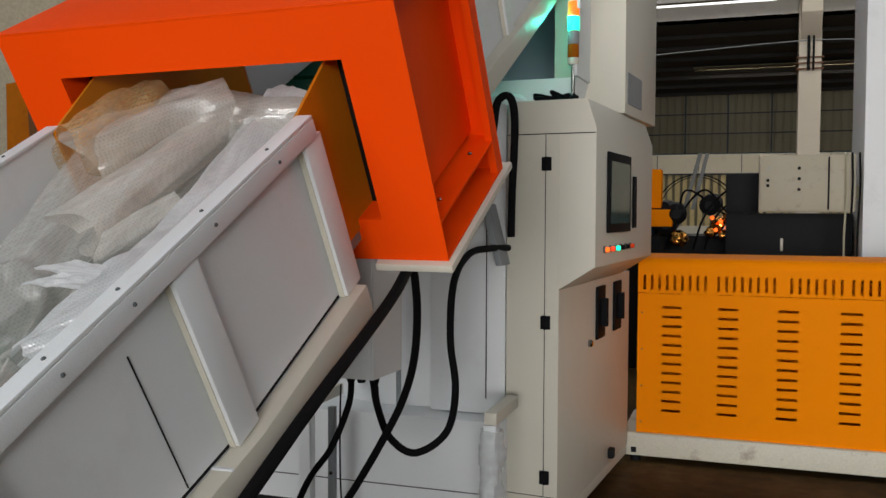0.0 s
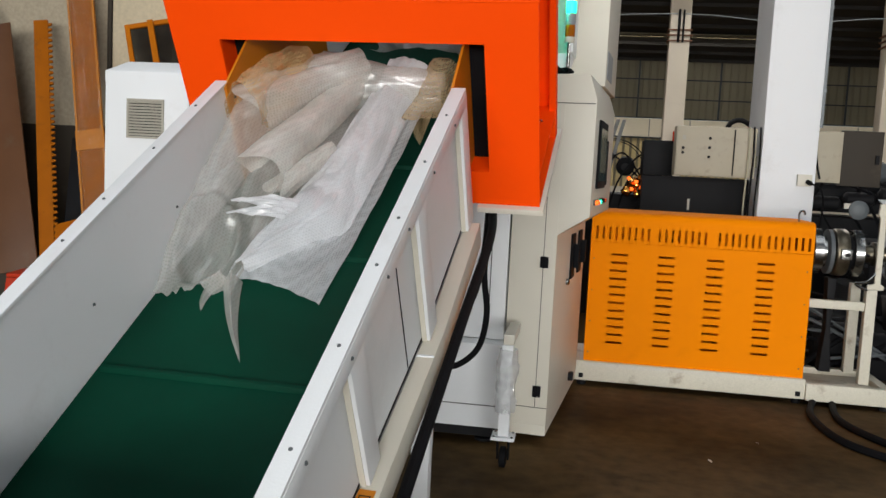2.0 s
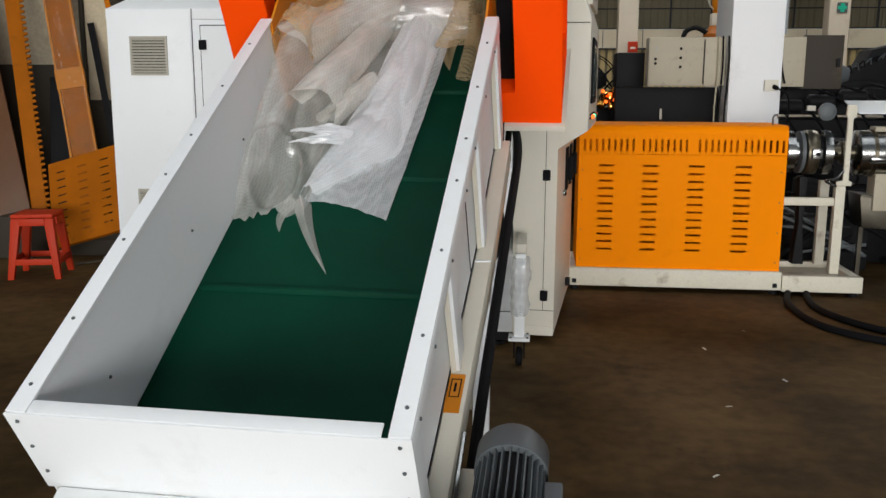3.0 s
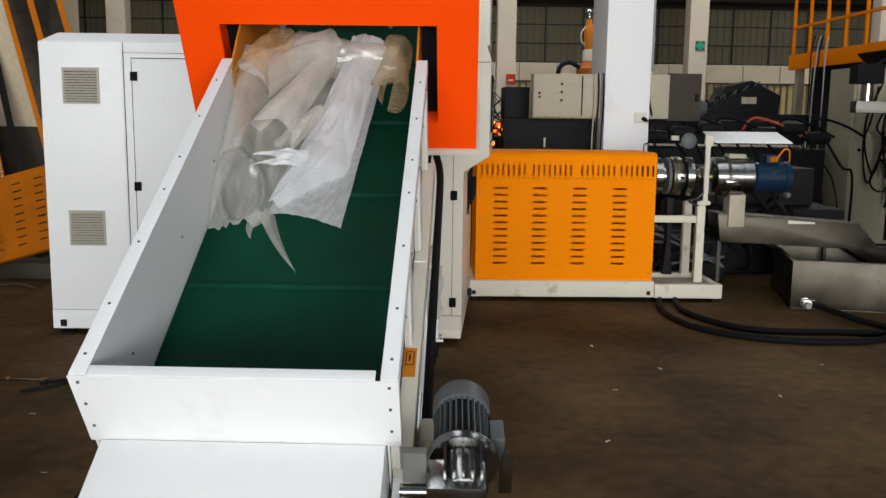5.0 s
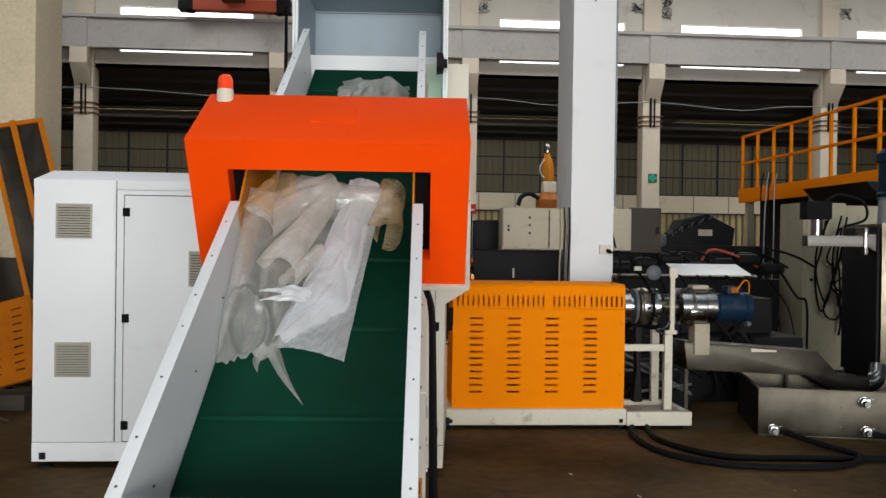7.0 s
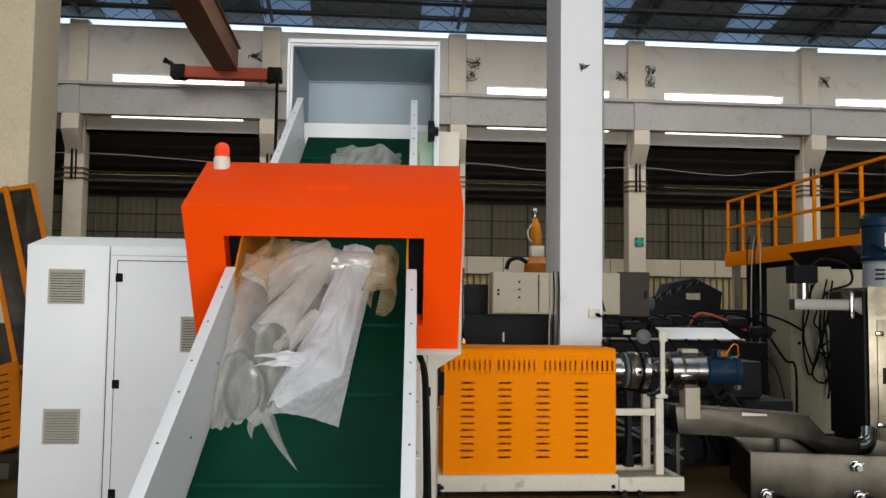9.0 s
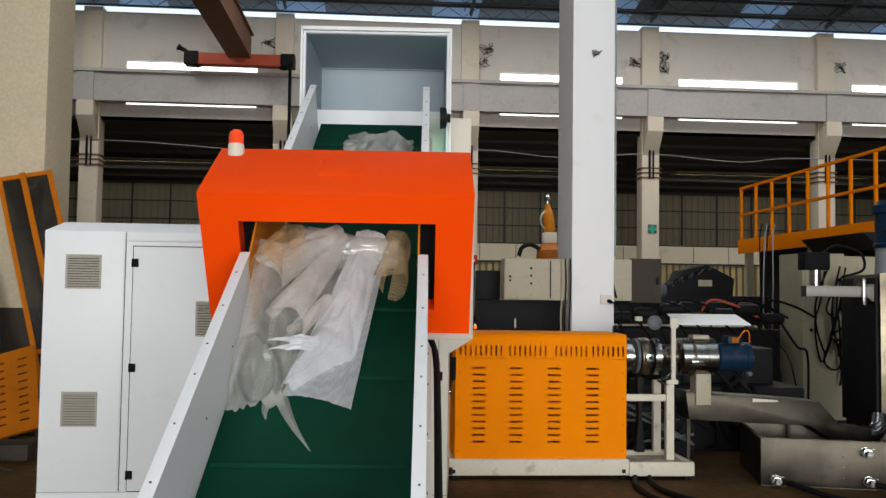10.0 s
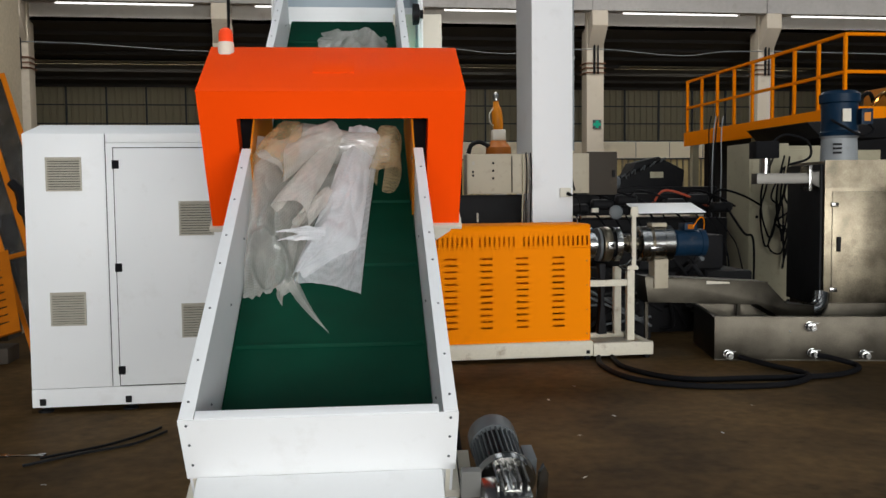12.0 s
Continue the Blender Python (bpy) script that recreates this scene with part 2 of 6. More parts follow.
DUSTYCLING = film("dusty_cling_wrap", 0.80, (0.50, 0.38, 0.25), 22, 0.12, 0.8, 0.2, 0.0)
CLING = film("cling_wrap", 0.6, (0.92, 0.92, 0.92), 22, 0.08, 1.0, 0.22, 0.05)

# ---- building helpers ----


def box(bm, x0, x1, y0, y1, z0, z1):
    v = [bm.verts.new((x, y, z)) for x in (x0, x1) for y in (y0, y1) for z in (z0, z1)]
    for f in ((0, 1, 3, 2), (4, 6, 7, 5), (0, 4, 5, 1), (2, 3, 7, 6), (0, 2, 6, 4), (1, 5, 7, 3)):
        bm.faces.new([v[i] for i in f])
    return bm


def prism(bm, poly, axis, a, b):
    """A polygon in the plane across an axis, drawn out along it from a to b."""
    def place(p, q):
        return {"x": (q, p[0], p[1]), "y": (p[0], q, p[1]), "z": (p[0], p[1], q)}[axis]
    lo = [bm.verts.new(place(p, a)) for p in poly]
    hi = [bm.verts.new(place(p, b)) for p in poly]
    bm.faces.new(lo[::-1])
    bm.faces.new(hi)
    for i in range(len(poly)):
        j = (i + 1) % len(poly)
        bm.faces.new((lo[i], lo[j], hi[j], hi[i]))
    return bm


def cyl(bm, p, q, r, r2=None, seg=20):
    p, q = Vector(p), Vector(q)
    turn = (q - p).to_track_quat("Z", "Y").to_matrix()
    rings = []
    for c, rad in ((p, r), (q, r if r2 is None else r2)):
        rings.append([bm.verts.new(c + turn @ Vector((rad * math.cos(2 * math.pi * i / seg), rad * math.sin(2 * math.pi * i / seg), 0))) for i in range(seg)])
    bm.faces.new(rings[0][::-1])
    bm.faces.new(rings[1])
    for i in range(seg):
        j = (i + 1) % seg
        bm.faces.new((rings[0][i], rings[0][j], rings[1][j], rings[1][i]))
    return bm


def lathe(bm, p, q, profile, seg=24):
    """A turned shape on the line from p to q: pairs of share of the way and radius."""
    p, q = Vector(p), Vector(q)
    turn = (q - p).to_track_quat("Z", "Y").to_matrix()
    rings = [[bm.verts.new(p.lerp(q, h) + turn @ Vector((r * math.cos(2 * math.pi * i / seg), r * math.sin(2 * math.pi * i / seg), 0))) for i in range(seg)] for h, r in profile]
    bm.faces.new(rings[0][::-1])
    bm.faces.new(rings[-1])
    for lo, hi in zip(rings, rings[1:]):
        for i in range(seg):
            j = (i + 1) % seg
            bm.faces.new((lo[i], lo[j], hi[j], hi[i]))
    return bm


def smooth_line(points, steps=8):
    pts = [Vector(p) for p in points]
    pts = [2 * pts[0] - pts[1], *pts, 2 * pts[-1] - pts[-2]]
    out = []
    for a, b, c, d in zip(pts, pts[1:], pts[2:], pts[3:]):
        for k in range(steps):
            t = k / steps
            out.append(0.5 * (2 * b + (c - a) * t + (2 * a - 5 * b + 4 * c - d) * t * t + (3 * b - a - 3 * c + d) * t ** 3))
    return [*out, pts[-2]]


def tube(bm, points, r, seg=10, steps=8):
    line = smooth_line(points, steps)
    rings, side = [], None
    for i, c in enumerate(line):
        way = (line[min(i + 1, len(line) - 1)] - line[max(i - 1, 0)]).normalized()
        if side is None:
            side = way.orthogonal().normalized()
        side = (side - way * side.dot(way)).normalized()
        up = way.cross(side)
        rings.append([bm.verts.new(c + r * (math.cos(2 * math.pi * k / seg) * side + math.sin(2 * math.pi * k / seg) * up)) for k in range(seg)])
    bm.faces.new(rings[0][::-1])
    bm.faces.new(rings[-1])
    for lo, hi in zip(rings, rings[1:]):
        for k in range(seg):
            j = (k + 1) % seg
            bm.faces.new((lo[k], lo[j], hi[j], hi[k]))
    return bm


def pierced(bm, w0, w1, h0, h1, t0, t1, holes, place):
    """A sheet from t0 to t1 thick with rectangular holes (a0, a1, b0, b1) cut right through it."""
    xs = sorted({w0, w1, *[h[0] for h in holes], *[h[1] for h in holes]})
    zs = sorted({h0, h1, *[h[2] for h in holes], *[h[3] for h in holes]})
    full = {}
    for i in range(len(xs) - 1):
        for j in range(len(zs) - 1):
            cx, cz = (xs[i] + xs[i + 1]) / 2, (zs[j] + zs[j + 1]) / 2
            full[i, j] = not any(a < cx < b and c < cz < d for a, b, c, d in holes)
    verts = {}

    def v(i, j, t):
        if (i, j, t) not in verts:
            verts[i, j, t] = bm.verts.new(place(xs[i], zs[j], t))
        return verts[i, j, t]
    for (i, j), f in full.items():
        if not f:
            continue
        bm.faces.new((v(i, j, t0), v(i + 1, j, t0), v(i + 1, j + 1, t0), v(i, j + 1, t0)))
        bm.faces.new((v(i, j + 1, t1), v(i + 1, j + 1, t1), v(i + 1, j, t1), v(i, j, t1)))
        for ni, nj, a, b in ((i - 1, j, (i, j), (i, j + 1)), (i + 1, j, (i + 1, j), (i + 1, j + 1)), (i, j - 1, (i, j), (i + 1, j)), (i, j + 1, (i, j + 1), (i + 1, j + 1))):
            if not full.get((ni, nj), False):
                bm.faces.new((v(*a, t0), v(*b, t0), v(*b, t1), v(*a, t1)))
    return bm


def mesh_of(name, bm, m, bevel=0.0, sharp=35):
    bmesh.ops.recalc_face_normals(bm, faces=bm.faces)
    if bevel:
        edges = [e for e in bm.edges if len(e.link_faces) == 2 and e.calc_face_angle(0) > 0.5]
        bmesh.ops.bevel(bm, geom=edges, offset=bevel, segments=2, profile=0.6, affect="EDGES", clamp_overlap=True)
    me = bpy.data.meshes.new(name)
    bm.to_mesh(me)
    bm.free()
    me.polygons.foreach_set("use_smooth", [True] * len(me.polygons))
    me.set_sharp_from_angle(angle=radians(sharp))
    me.materials.append(m)
    return me


def part(name, bm, m, parent=None, label="", bevel=0.0, sharp=35):
    ob = new(name, mesh_of(name, bm, m, bevel, sharp))
    if parent is not None:
        ob.parent = parent
    if label:
        ob["label"] = label
    return ob


def alike(name, me, parent, m):
    ob = new(name, me)
    if parent is not None:
        ob.parent = parent
    ob.matrix_basis = m
    return ob


def thing(name, label, category, m=None, group="", kind=""):
    ob = new(name)
    ob.empty_display_size = 0.1
    if m is not None:
        ob.matrix_basis = m
    return tagged(ob, label, category, group, kind)


def setting(name, bm, m, label="", category="", bevel=0.0, at=None):
    ob = part(name, bm, m, None, "", bevel)
    if at is not None:
        ob.matrix_basis = at
    return tagged(ob, label, category, "", "structure")


B = bmesh.new
BOLT = mesh_of("bolt", lathe(B(), (0, 0, 0), (0, 0, 0.006), ((0, 0.007), (0.5, 0.007), (1, 0.004)), 8), CHROME)
SMALLBOLT = mesh_of("bolt", lathe(B(), (0, 0, 0), (0, 0, 0.004), ((0, 0.0045), (0.5, 0.0045), (1, 0.003)), 8), DARKGREY)

# ---- the hall ----
setting("floor", box(B(), -40, 40, -18, 36.4, -0.2, 0), CONCRETE, "dark brown oil-stained concrete workshop floor", "floor")
setting("ground", box(B(), -200, 200, -300, -18, -0.2, -0.01), BEAM, "pale concrete yard outside the gate", "ground")


def column(name, x, y, w, d, h, label, m):
    bm = prism(B(), [(x - w / 2, y), (x + w / 2, y), (x + w / 2, y + d), (x - w / 2, y + d)], "z", 0, h)
    return setting(name, bm, m, label, "column", 0.02)


# the near row of columns between the side bay and the crane hall
for k, x in enumerate((-10.42, -4.40, 1.58, 7.6, 13.6)):
    column("column_near_%d" % (k + 1), x, 8.08, 0.46 if x > -4 else 0.62, 0.75, 11.2, "white painted square concrete column", COLUMN if x > -4 else OLDWHITE)
# the far row, its brackets, banded pipes and crane beam
FAR = 28.0
for k in range(-4, 6):
    x = 2.30 + 6.2 * k
    bm = prism(B(), [(x - 0.3, FAR), (x + 0.3, FAR), (x + 0.3, FAR + 0.6), (x - 0.3, FAR + 0.6)], "z", 0, 10.7)
    prism(bm, [(FAR - 0.55, 7.0), (FAR - 0.55, 7.5), (FAR + 0.02, 7.5), (FAR + 0.02, 6.3)], "x", x - 0.27, x + 0.27)
    setting("column_far_%d" % (k + 5), bm, FARWHITE, "warm white concrete column with a crane bracket", "column", 0.02)
    bands = thing("pipe_clamps", "dark pipe clamps and conduit strapped round a far column", "pipe clamp", pose(x, FAR, 5.7), "column clamps")
    bm = B()
    for q in range(3):
        box(bm, -0.36, 0.36, -0.05, 0.62, -0.22 + 0.16 * q, -0.18 + 0.16 * q)
    part("clamp", bm, RUST, bands)
    bm = cyl(B(), (-0.05, -0.05, -0.25), (-0.05, -0.05, 0.75), 0.04, seg=8)
    cyl(bm, (0.08, -0.05, -0.25), (0.08, -0.05, 0.75), 0.03, seg=8)
    part("conduit", bm, DARK, bands)
bm = B()
prism(bm, [(FAR - 0.62, 8.42), (FAR - 0.62, 8.52), (FAR - 0.1, 8.52), (FAR - 0.1, 8.42)], "x", -34, 34)
prism(bm, [(FAR - 0.5, 7.5), (FAR - 0.5, 8.42), (FAR - 0.2, 8.42), (FAR - 0.2, 7.5)], "x", -34, 34)
for k in range(-4, 6):
    x = 2.30 + 6.2 * k
    box(bm, x - 0.26, x + 0.26, FAR - 0.56, FAR - 0.45, 7.5, 8.42)
setting("crane_beam_far", bm, BEAM, "grey concrete crane runway beam on brackets", "beam")
# the upper wall with its strip windows
wins = []
for k in range(-4, 6):
    x = 2.30 + 6.2 * k
    wins.append((x + 1.05, x + 5.3, 8.60, 9.0))
    wins.append((x + 1.05, x + 5.3, 7.53, 7.65))
setting("wall_north", pierced(B(), -34, 34, 7.0, 10.6, FAR + 0.2, FAR + 0.45, wins, lambda a, b, t: (a, t, b)), PLASTER, "white plastered upper wall with strip windows", "wall")
SKYGLOW = glow("bright_sky", (1.0, 0.98, 0.95), 2.6)
EAVESGLOW = glow("pale_eaves_sky", (0.80, 0.90, 1.0), 1.3)
for k in range(-4, 6):
    x = 2.30 + 6.2 * k
    for z0, z1 in ((8.60, 9.0), (7.53, 7.65)):
        w = thing("window_%d_%d" % (k + 5, int(z0)), "narrow bright clerestory strip window", "window", pose(x + 3.17, FAR + 0.3, z0), "", "structure")
        part("pane", box(B(), -2.12, 2.12, 0.06, 0.08, 0, z1 - z0), SKYGLOW, w)
        part("window_frame", box(box(B(), -2.125, 2.125, 0.0, 0.05, -0.02, 0.012), -2.125, 2.125, 0.0, 0.05, z1 - z0 - 0.012, z1 - z0 + 0.02), GREY, w)
setting("backdrop_eaves", box(B(), -34, 34, FAR + 0.5, FAR + 0.6, 10.6, 10.86), EAVESGLOW, "strip of bright sky under the eaves", "sky")
SKYSHEET = bpy.data.materials.new("translucent_roof_panel")
SKYSHEET.use_nodes = True
tn = SKYSHEET.node_tree
tr = tn.nodes.new("ShaderNodeBsdfTranslucent")
tr.inputs[0].default_value = (0.62, 0.78, 0.95, 1)
mx = tn.nodes.new("ShaderNodeMixShader")
mx.inputs[0].default_value = 0.6
tn.nodes["Principled BSDF"].inputs["Base Color"].default_value = (0.20, 0.26, 0.32, 1)
tn.links.new(tn.nodes["Principled BSDF"].outputs[0], mx.inputs[1])
tn.links.new(tr.outputs[0], mx.inputs[2])
tn.links.new(mx.outputs[0], tn.nodes["Material Output"].inputs[0])

# the low dim aisle beyond the columns
TRANSLUCENT = bpy.data.materials.new("dim_translucent_sheet")
TRANSLUCENT.use_nodes = True
tn = TRANSLUCENT.node_tree
tr = tn.nodes.new("ShaderNodeBsdfTranslucent")
tr.inputs[0].default_value = (0.42, 0.37, 0.25, 1)
mx = tn.nodes.new("ShaderNodeMixShader")
mx.inputs[0].default_value = 0.5
tn.nodes["Principled BSDF"].inputs["Base Color"].default_value = (0.27, 0.24, 0.165, 1)
tn.nodes["Principled BSDF"].inputs["Roughness"].default_value = 0.7
tn.links.new(tn.nodes["Principled BSDF"].outputs[0], mx.inputs[1])
tn.links.new(tr.outputs[0], mx.inputs[2])
tn.links.new(mx.outputs[0], tn.nodes["Material Output"].inputs[0])
BAND = paint("warm_white_band", (0.82, 0.74, 0.58), 0.8, vary=0.06, scale=0.7, dirt=0.2)
SHEDYELLOW = paint("yellowed_ribbed_sheet", (0.62, 0.50, 0.25), 0.6, vary=0.15, scale=0.9, dirt=0.3)
setting("ceiling_aisle", prism(B(), [(FAR + 0.2, 7.0), (36.3, 5.9), (36.3, 6.0), (FAR + 0.2, 7.12)], "x", -34, 34), DARKSHED, "dark lean-to ceiling", "ceiling")
for k, sx in enumerate((-9.0, 3.0, 15.0)):
    setting("ceiling_aisle_skylight_%d" % (k + 1), box(B(), sx - 4.1, sx + 4.1, 32.2, 33.0, 6.33, 6.36), TRANSLUCENT, "translucent roof light panel of the aisle", "skylight")
bm = B()
for q in range(-22, 23):
    box(bm, q * 1.55 - 0.03, q * 1.55 + 0.03, 35.9, 36.0, 3.63, 6.0)
for z in (3.65, 4.4, 5.15, 5.9):
    box(bm, -34, 34, 35.92, 35.98, z - 0.022, z + 0.022)
setting("trim_aisle_mullions", bm, TRUSS, "dark steel window grid of the aisle", "window frame")
bm = B()
for q in range(-120, 121):
    for z0, z1 in ((3.63, 6.0), (0.9, 2.85)):
        prism(bm, [(q * 0.28 - 0.05, 35.998), (q * 0.28 - 0.02, 35.965), (q * 0.28 + 0.02, 35.965), (q * 0.28 + 0.05, 35.998)], "z", z0, z1)
setting("trim_aisle_ribs", bm, TRANSLUCENT, "ribs of the dim aisle sheeting", "cladding")
setting("wall_aisle_upper", box(B(), -34, 34, 36.0, 36.02, 3.63, 6.0), TRANSLUCENT, "dim greenish sheeted aisle wall", "wall")
setting("wall_aisle_band", box(B(), -34, 34, 35.95, 36.3, 2.90, 3.62), BAND, "white plastered band of the aisle wall", "wall")
for q in range(-22, 23):
    setting("trim_band_joint_%d" % (q + 22), box(B(), q * 1.55 + 0.5, q * 1.55 + 0.53, 35.94, 35.949, 2.92, 3.6), MIDGREY, "thin joint in the white band", "joint")
setting("wall_aisle_window", box(B(), -34, 34, 36.0, 36.02, 0.9, 2.9), SHEDYELLOW, "yellowish ribbed translucent aisle sheeting", "wall")
setting("trim_window_rail", box(B(), -34, 34, 35.88, 35.949, 2.84, 2.90), TRUSS, "dark rail over the ribbed sheeting", "rail")
setting("wall_aisle_lower", box(B(), -34, 34, 35.95, 36.3, 0, 0.9), CREAM, "low white aisle wall", "wall")
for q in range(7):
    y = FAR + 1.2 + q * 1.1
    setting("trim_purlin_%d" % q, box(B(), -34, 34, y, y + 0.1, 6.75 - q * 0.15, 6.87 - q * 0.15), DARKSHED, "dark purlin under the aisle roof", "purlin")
# the crane hall's roof, with skylight strips between the sheets
slope = 0.16


def roof_z(y):
    return 10.95 + slope * (FAR + 0.6 - y if y > 18 else y - 7.4)


for k in range(-6, 7):
    x = k * 5.2
    for a, b in ((x - 2.6, x + 1.0),):
        bm = prism(B(), [(18, roof_z(18.01)), (FAR + 0.6, roof_z(FAR + 0.6)), (FAR + 0.6, roof_z(FAR + 0.6) + 0.05), (18, roof_z(18.01) + 0.05)], "x", a, b)
        prism(bm, [(7.4, roof_z(7.4)), (18, roof_z(18)), (18, roof_z(18) + 0.05), (7.4, roof_z(7.4) + 0.05)], "x", a, b)
        setting("ceiling_sheet_%d" % (k + 7), bm, ROOF, "grey profiled steel roof sheeting", "roof")
for k in range(-6, 7):
    x = k * 5.2
    bm = prism(B(), [(18, roof_z(18.01)), (FAR + 0.6, roof_z(FAR + 0.6)), (FAR + 0.6, roof_z(FAR + 0.6) + 0.02), (18, roof_z(18.01) + 0.02)], "x", x + 1.0, x + 2.6)
    prism(bm, [(7.4, roof_z(7.4)), (18, roof_z(18)), (18, roof_z(18) + 0.02), (7.4, roof_z(7.4) + 0.02)], "x", x + 1.0, x + 2.6)
    ob = setting("ceiling_skylight_%d" % (k + 7), bm, SKYSHEET, "bluish translucent roof light panel", "skylight")
    ob.visible_shadow = True
for k in range(-4, 6):
    x = 2.30 + 6.2 * k
    bm = B()
    n = 7
    for side in (0, 1):
        pts = []
        for q in range(n + 1):
            y = FAR - q * 10.0 / n if side == 0 else 8.2 + q * 9.8 / n
            pts.append((y, roof_z(y) - 0.12))
        for (y0, z0), (y1, z1) in zip(pts, pts[1:]):
            tube(bm, [(x, y0, z0), (x, y1, z1)], 0.06, 6, 1)
        low = [(y, 10.75 + (0.62 * (z - 10.75))) for y, z in pts]
        for i in range(n):
            tube(bm, [(x, *low[i]), (x, *low[i + 1])], 0.05, 6, 1)
            tube(bm, [(x, *low[i]), (x, *pts[i + 1])], 0.035, 5, 1)
            tube(bm, [(x, *low[i]), (x, *pts[i])], 0.035, 5, 1)
    setting("roof_truss_%d" % (k + 5), bm, TRUSS, "dark steel lattice roof truss", "truss")
for q in range(10):
    y = 18.6 + q
    setting("trim_roof_purlin_%d" % q, box(B(), -34, 34, y, y + 0.07, roof_z(y) - 0.12, roof_z(y) - 0.015), TRUSS, "dark roof purlin", "purlin")
    bm = box(B(), -34, 34, y, y + 0.05, roof_z(y) - 0.5, roof_z(y) - 0.45)
    for k in range(-34, 34):
        for a, b in ((k, k + 0.5), (k + 1.0, k + 0.5)):
            prism(bm, [(a - 0.015, roof_z(y) - 0.46), (a + 0.015, roof_z(y) - 0.46), (b + 0.015, roof_z(y) - 0.12), (b - 0.015, roof_z(y) - 0.12)], "y", y + 0.01, y + 0.035)
    setting("trim_purlin_lattice_%d" % q, bm, TRUSS, "thin dark lattice under a roof purlin", "purlin")
for k in range(-14, 15):
    setting("trim_roof_rod_%d" % (k + 14), prism(B(), [(18.2, roof_z(18.2) - 0.06), (FAR, roof_z(FAR) - 0.06), (FAR, roof_z(FAR) - 0.03), (18.2, roof_z(18.2) - 0.03)], "x", k * 2.07, k * 2.07 + 0.03), TRUSS, "thin dark sag rod under the roof", "rod")
# walls that close the place
setting("wall_left", box(B(), -34.3, -34, -18, 36.3, 0, 13), PLASTER, "plain white gable wall", "wall")
setting("wall_right", box(B(), 34, 34.3, -18, 36.3, 0, 13), PLASTER, "plain white gable wall", "wall")
setting("wall_south", pierced(B(), -34, 34, 0, 8.2, -18.3, -18.0, [(-7.1, 10.1, -0.1, 5.2)], lambda a, b, t: (a, t, b)), PLASTER, "white wall with a wide open gate", "wall")
setting("ceiling_side_bay", pierced(B(), -34, 34, -18.0, 8.05, 8.0, 8.15, [(sx - 0.8, sx + 0.8, -0.4, 5.6) for sx in (-8, -2, 4, 10)], lambda a, b, t: (a, b, t)), ROOF, "grey side bay roof with skylight openings", "ceiling")
for k, sx in enumerate((-8, -2, 4, 10)):
    setting("ceiling_side_skylight_%d" % (k + 1), box(B(), sx - 0.85, sx + 0.85, -0.45, 5.65, 8.155, 8.18), SKYSHEET, "bluish translucent roof light panel", "skylight")
setting("wall_between_roofs", box(B(), -34, 34, 8.05, 8.08, 8.0, 10.95), PLASTER, "white wall over the column row", "wall")
# the partition beside the near left column
setting("wall_partition", box(B(), -12, -4.72, 8.22, 8.4, 1.62, 8.0), PARTITION, "white plastered partition wall with grime", "wall")
setting("baseboard_column", box(B(), -4.713, -4.087, 8.077, 8.5, 0, 1.28), DADO, "dark painted dado round the column foot", "dado")
setting("baseboard_partition", box(B(), -12, -4.72, 8.2, 8.4, 0, 1.62), DADO, "dark grey painted dado", "dado")
bm = cyl(B(), (-4.78, 8.16, 0), (-4.78, 8.16, 8), 0.025, seg=10)
setting("trim_wall_pipe", bm, DADO, "thin grey conduit up the wall", "conduit")

# the travelling crane
crane = thing("bridge_crane", "rust-brown overhead bridge crane with a red end carriage", "crane", pose(-5.15, 26.9, 8.52))
bm = B()
prism(bm, [(-0.28, 0.32), (0.28, 0.32), (0.28, 1.15), (-0.28, 1.15)], "y", -18.3, 0.35)
part("girder", bm, RUST, crane, "rust-brown steel box girder", 0.02)
part("girder_flange", box(B(), -0.36, 0.36, -18.3, 0.36, 0.29, 0.318), RUST, crane)
part("girder_flange", box(B(), -0.36, 0.36, -18.3, 0.36, 1.152, 1.18), RUST, crane)
part("girder_rail", box(B(), -0.05, 0.05, -18.3, 0.36, 1.181, 1.25), DARK, crane)
for x in (-1.5, 1.5):
    part("end_block", box(B(), x - 0.22, x + 0.22, -0.24, 0.24, 0.04, 0.46), DARK, crane, "dark wheel block", 0.02)
bm = B()
box(bm, -1.7, 1.7, -0.2, 0.2, 0.06, 0.42)
part("end_carriage", bm, REDPAINT, crane, "red oxide end carriage", 0.02)
for x in (-1.35, 1.35):
    part("wheel", lathe(B(), (x, -0.1, 0.16), (x, 0.1, 0.16), ((0, 0.2), (0.2, 0.2), (0.25, 0.17), (1, 0.17)), 18), DARK, crane)
part("buffer", lathe(B(), (-1.7, 0, 0.5), (-1.95, 0, 0.62), ((0, 0.07), (0.7, 0.07), (1, 0.11)), 12), DARK, crane)

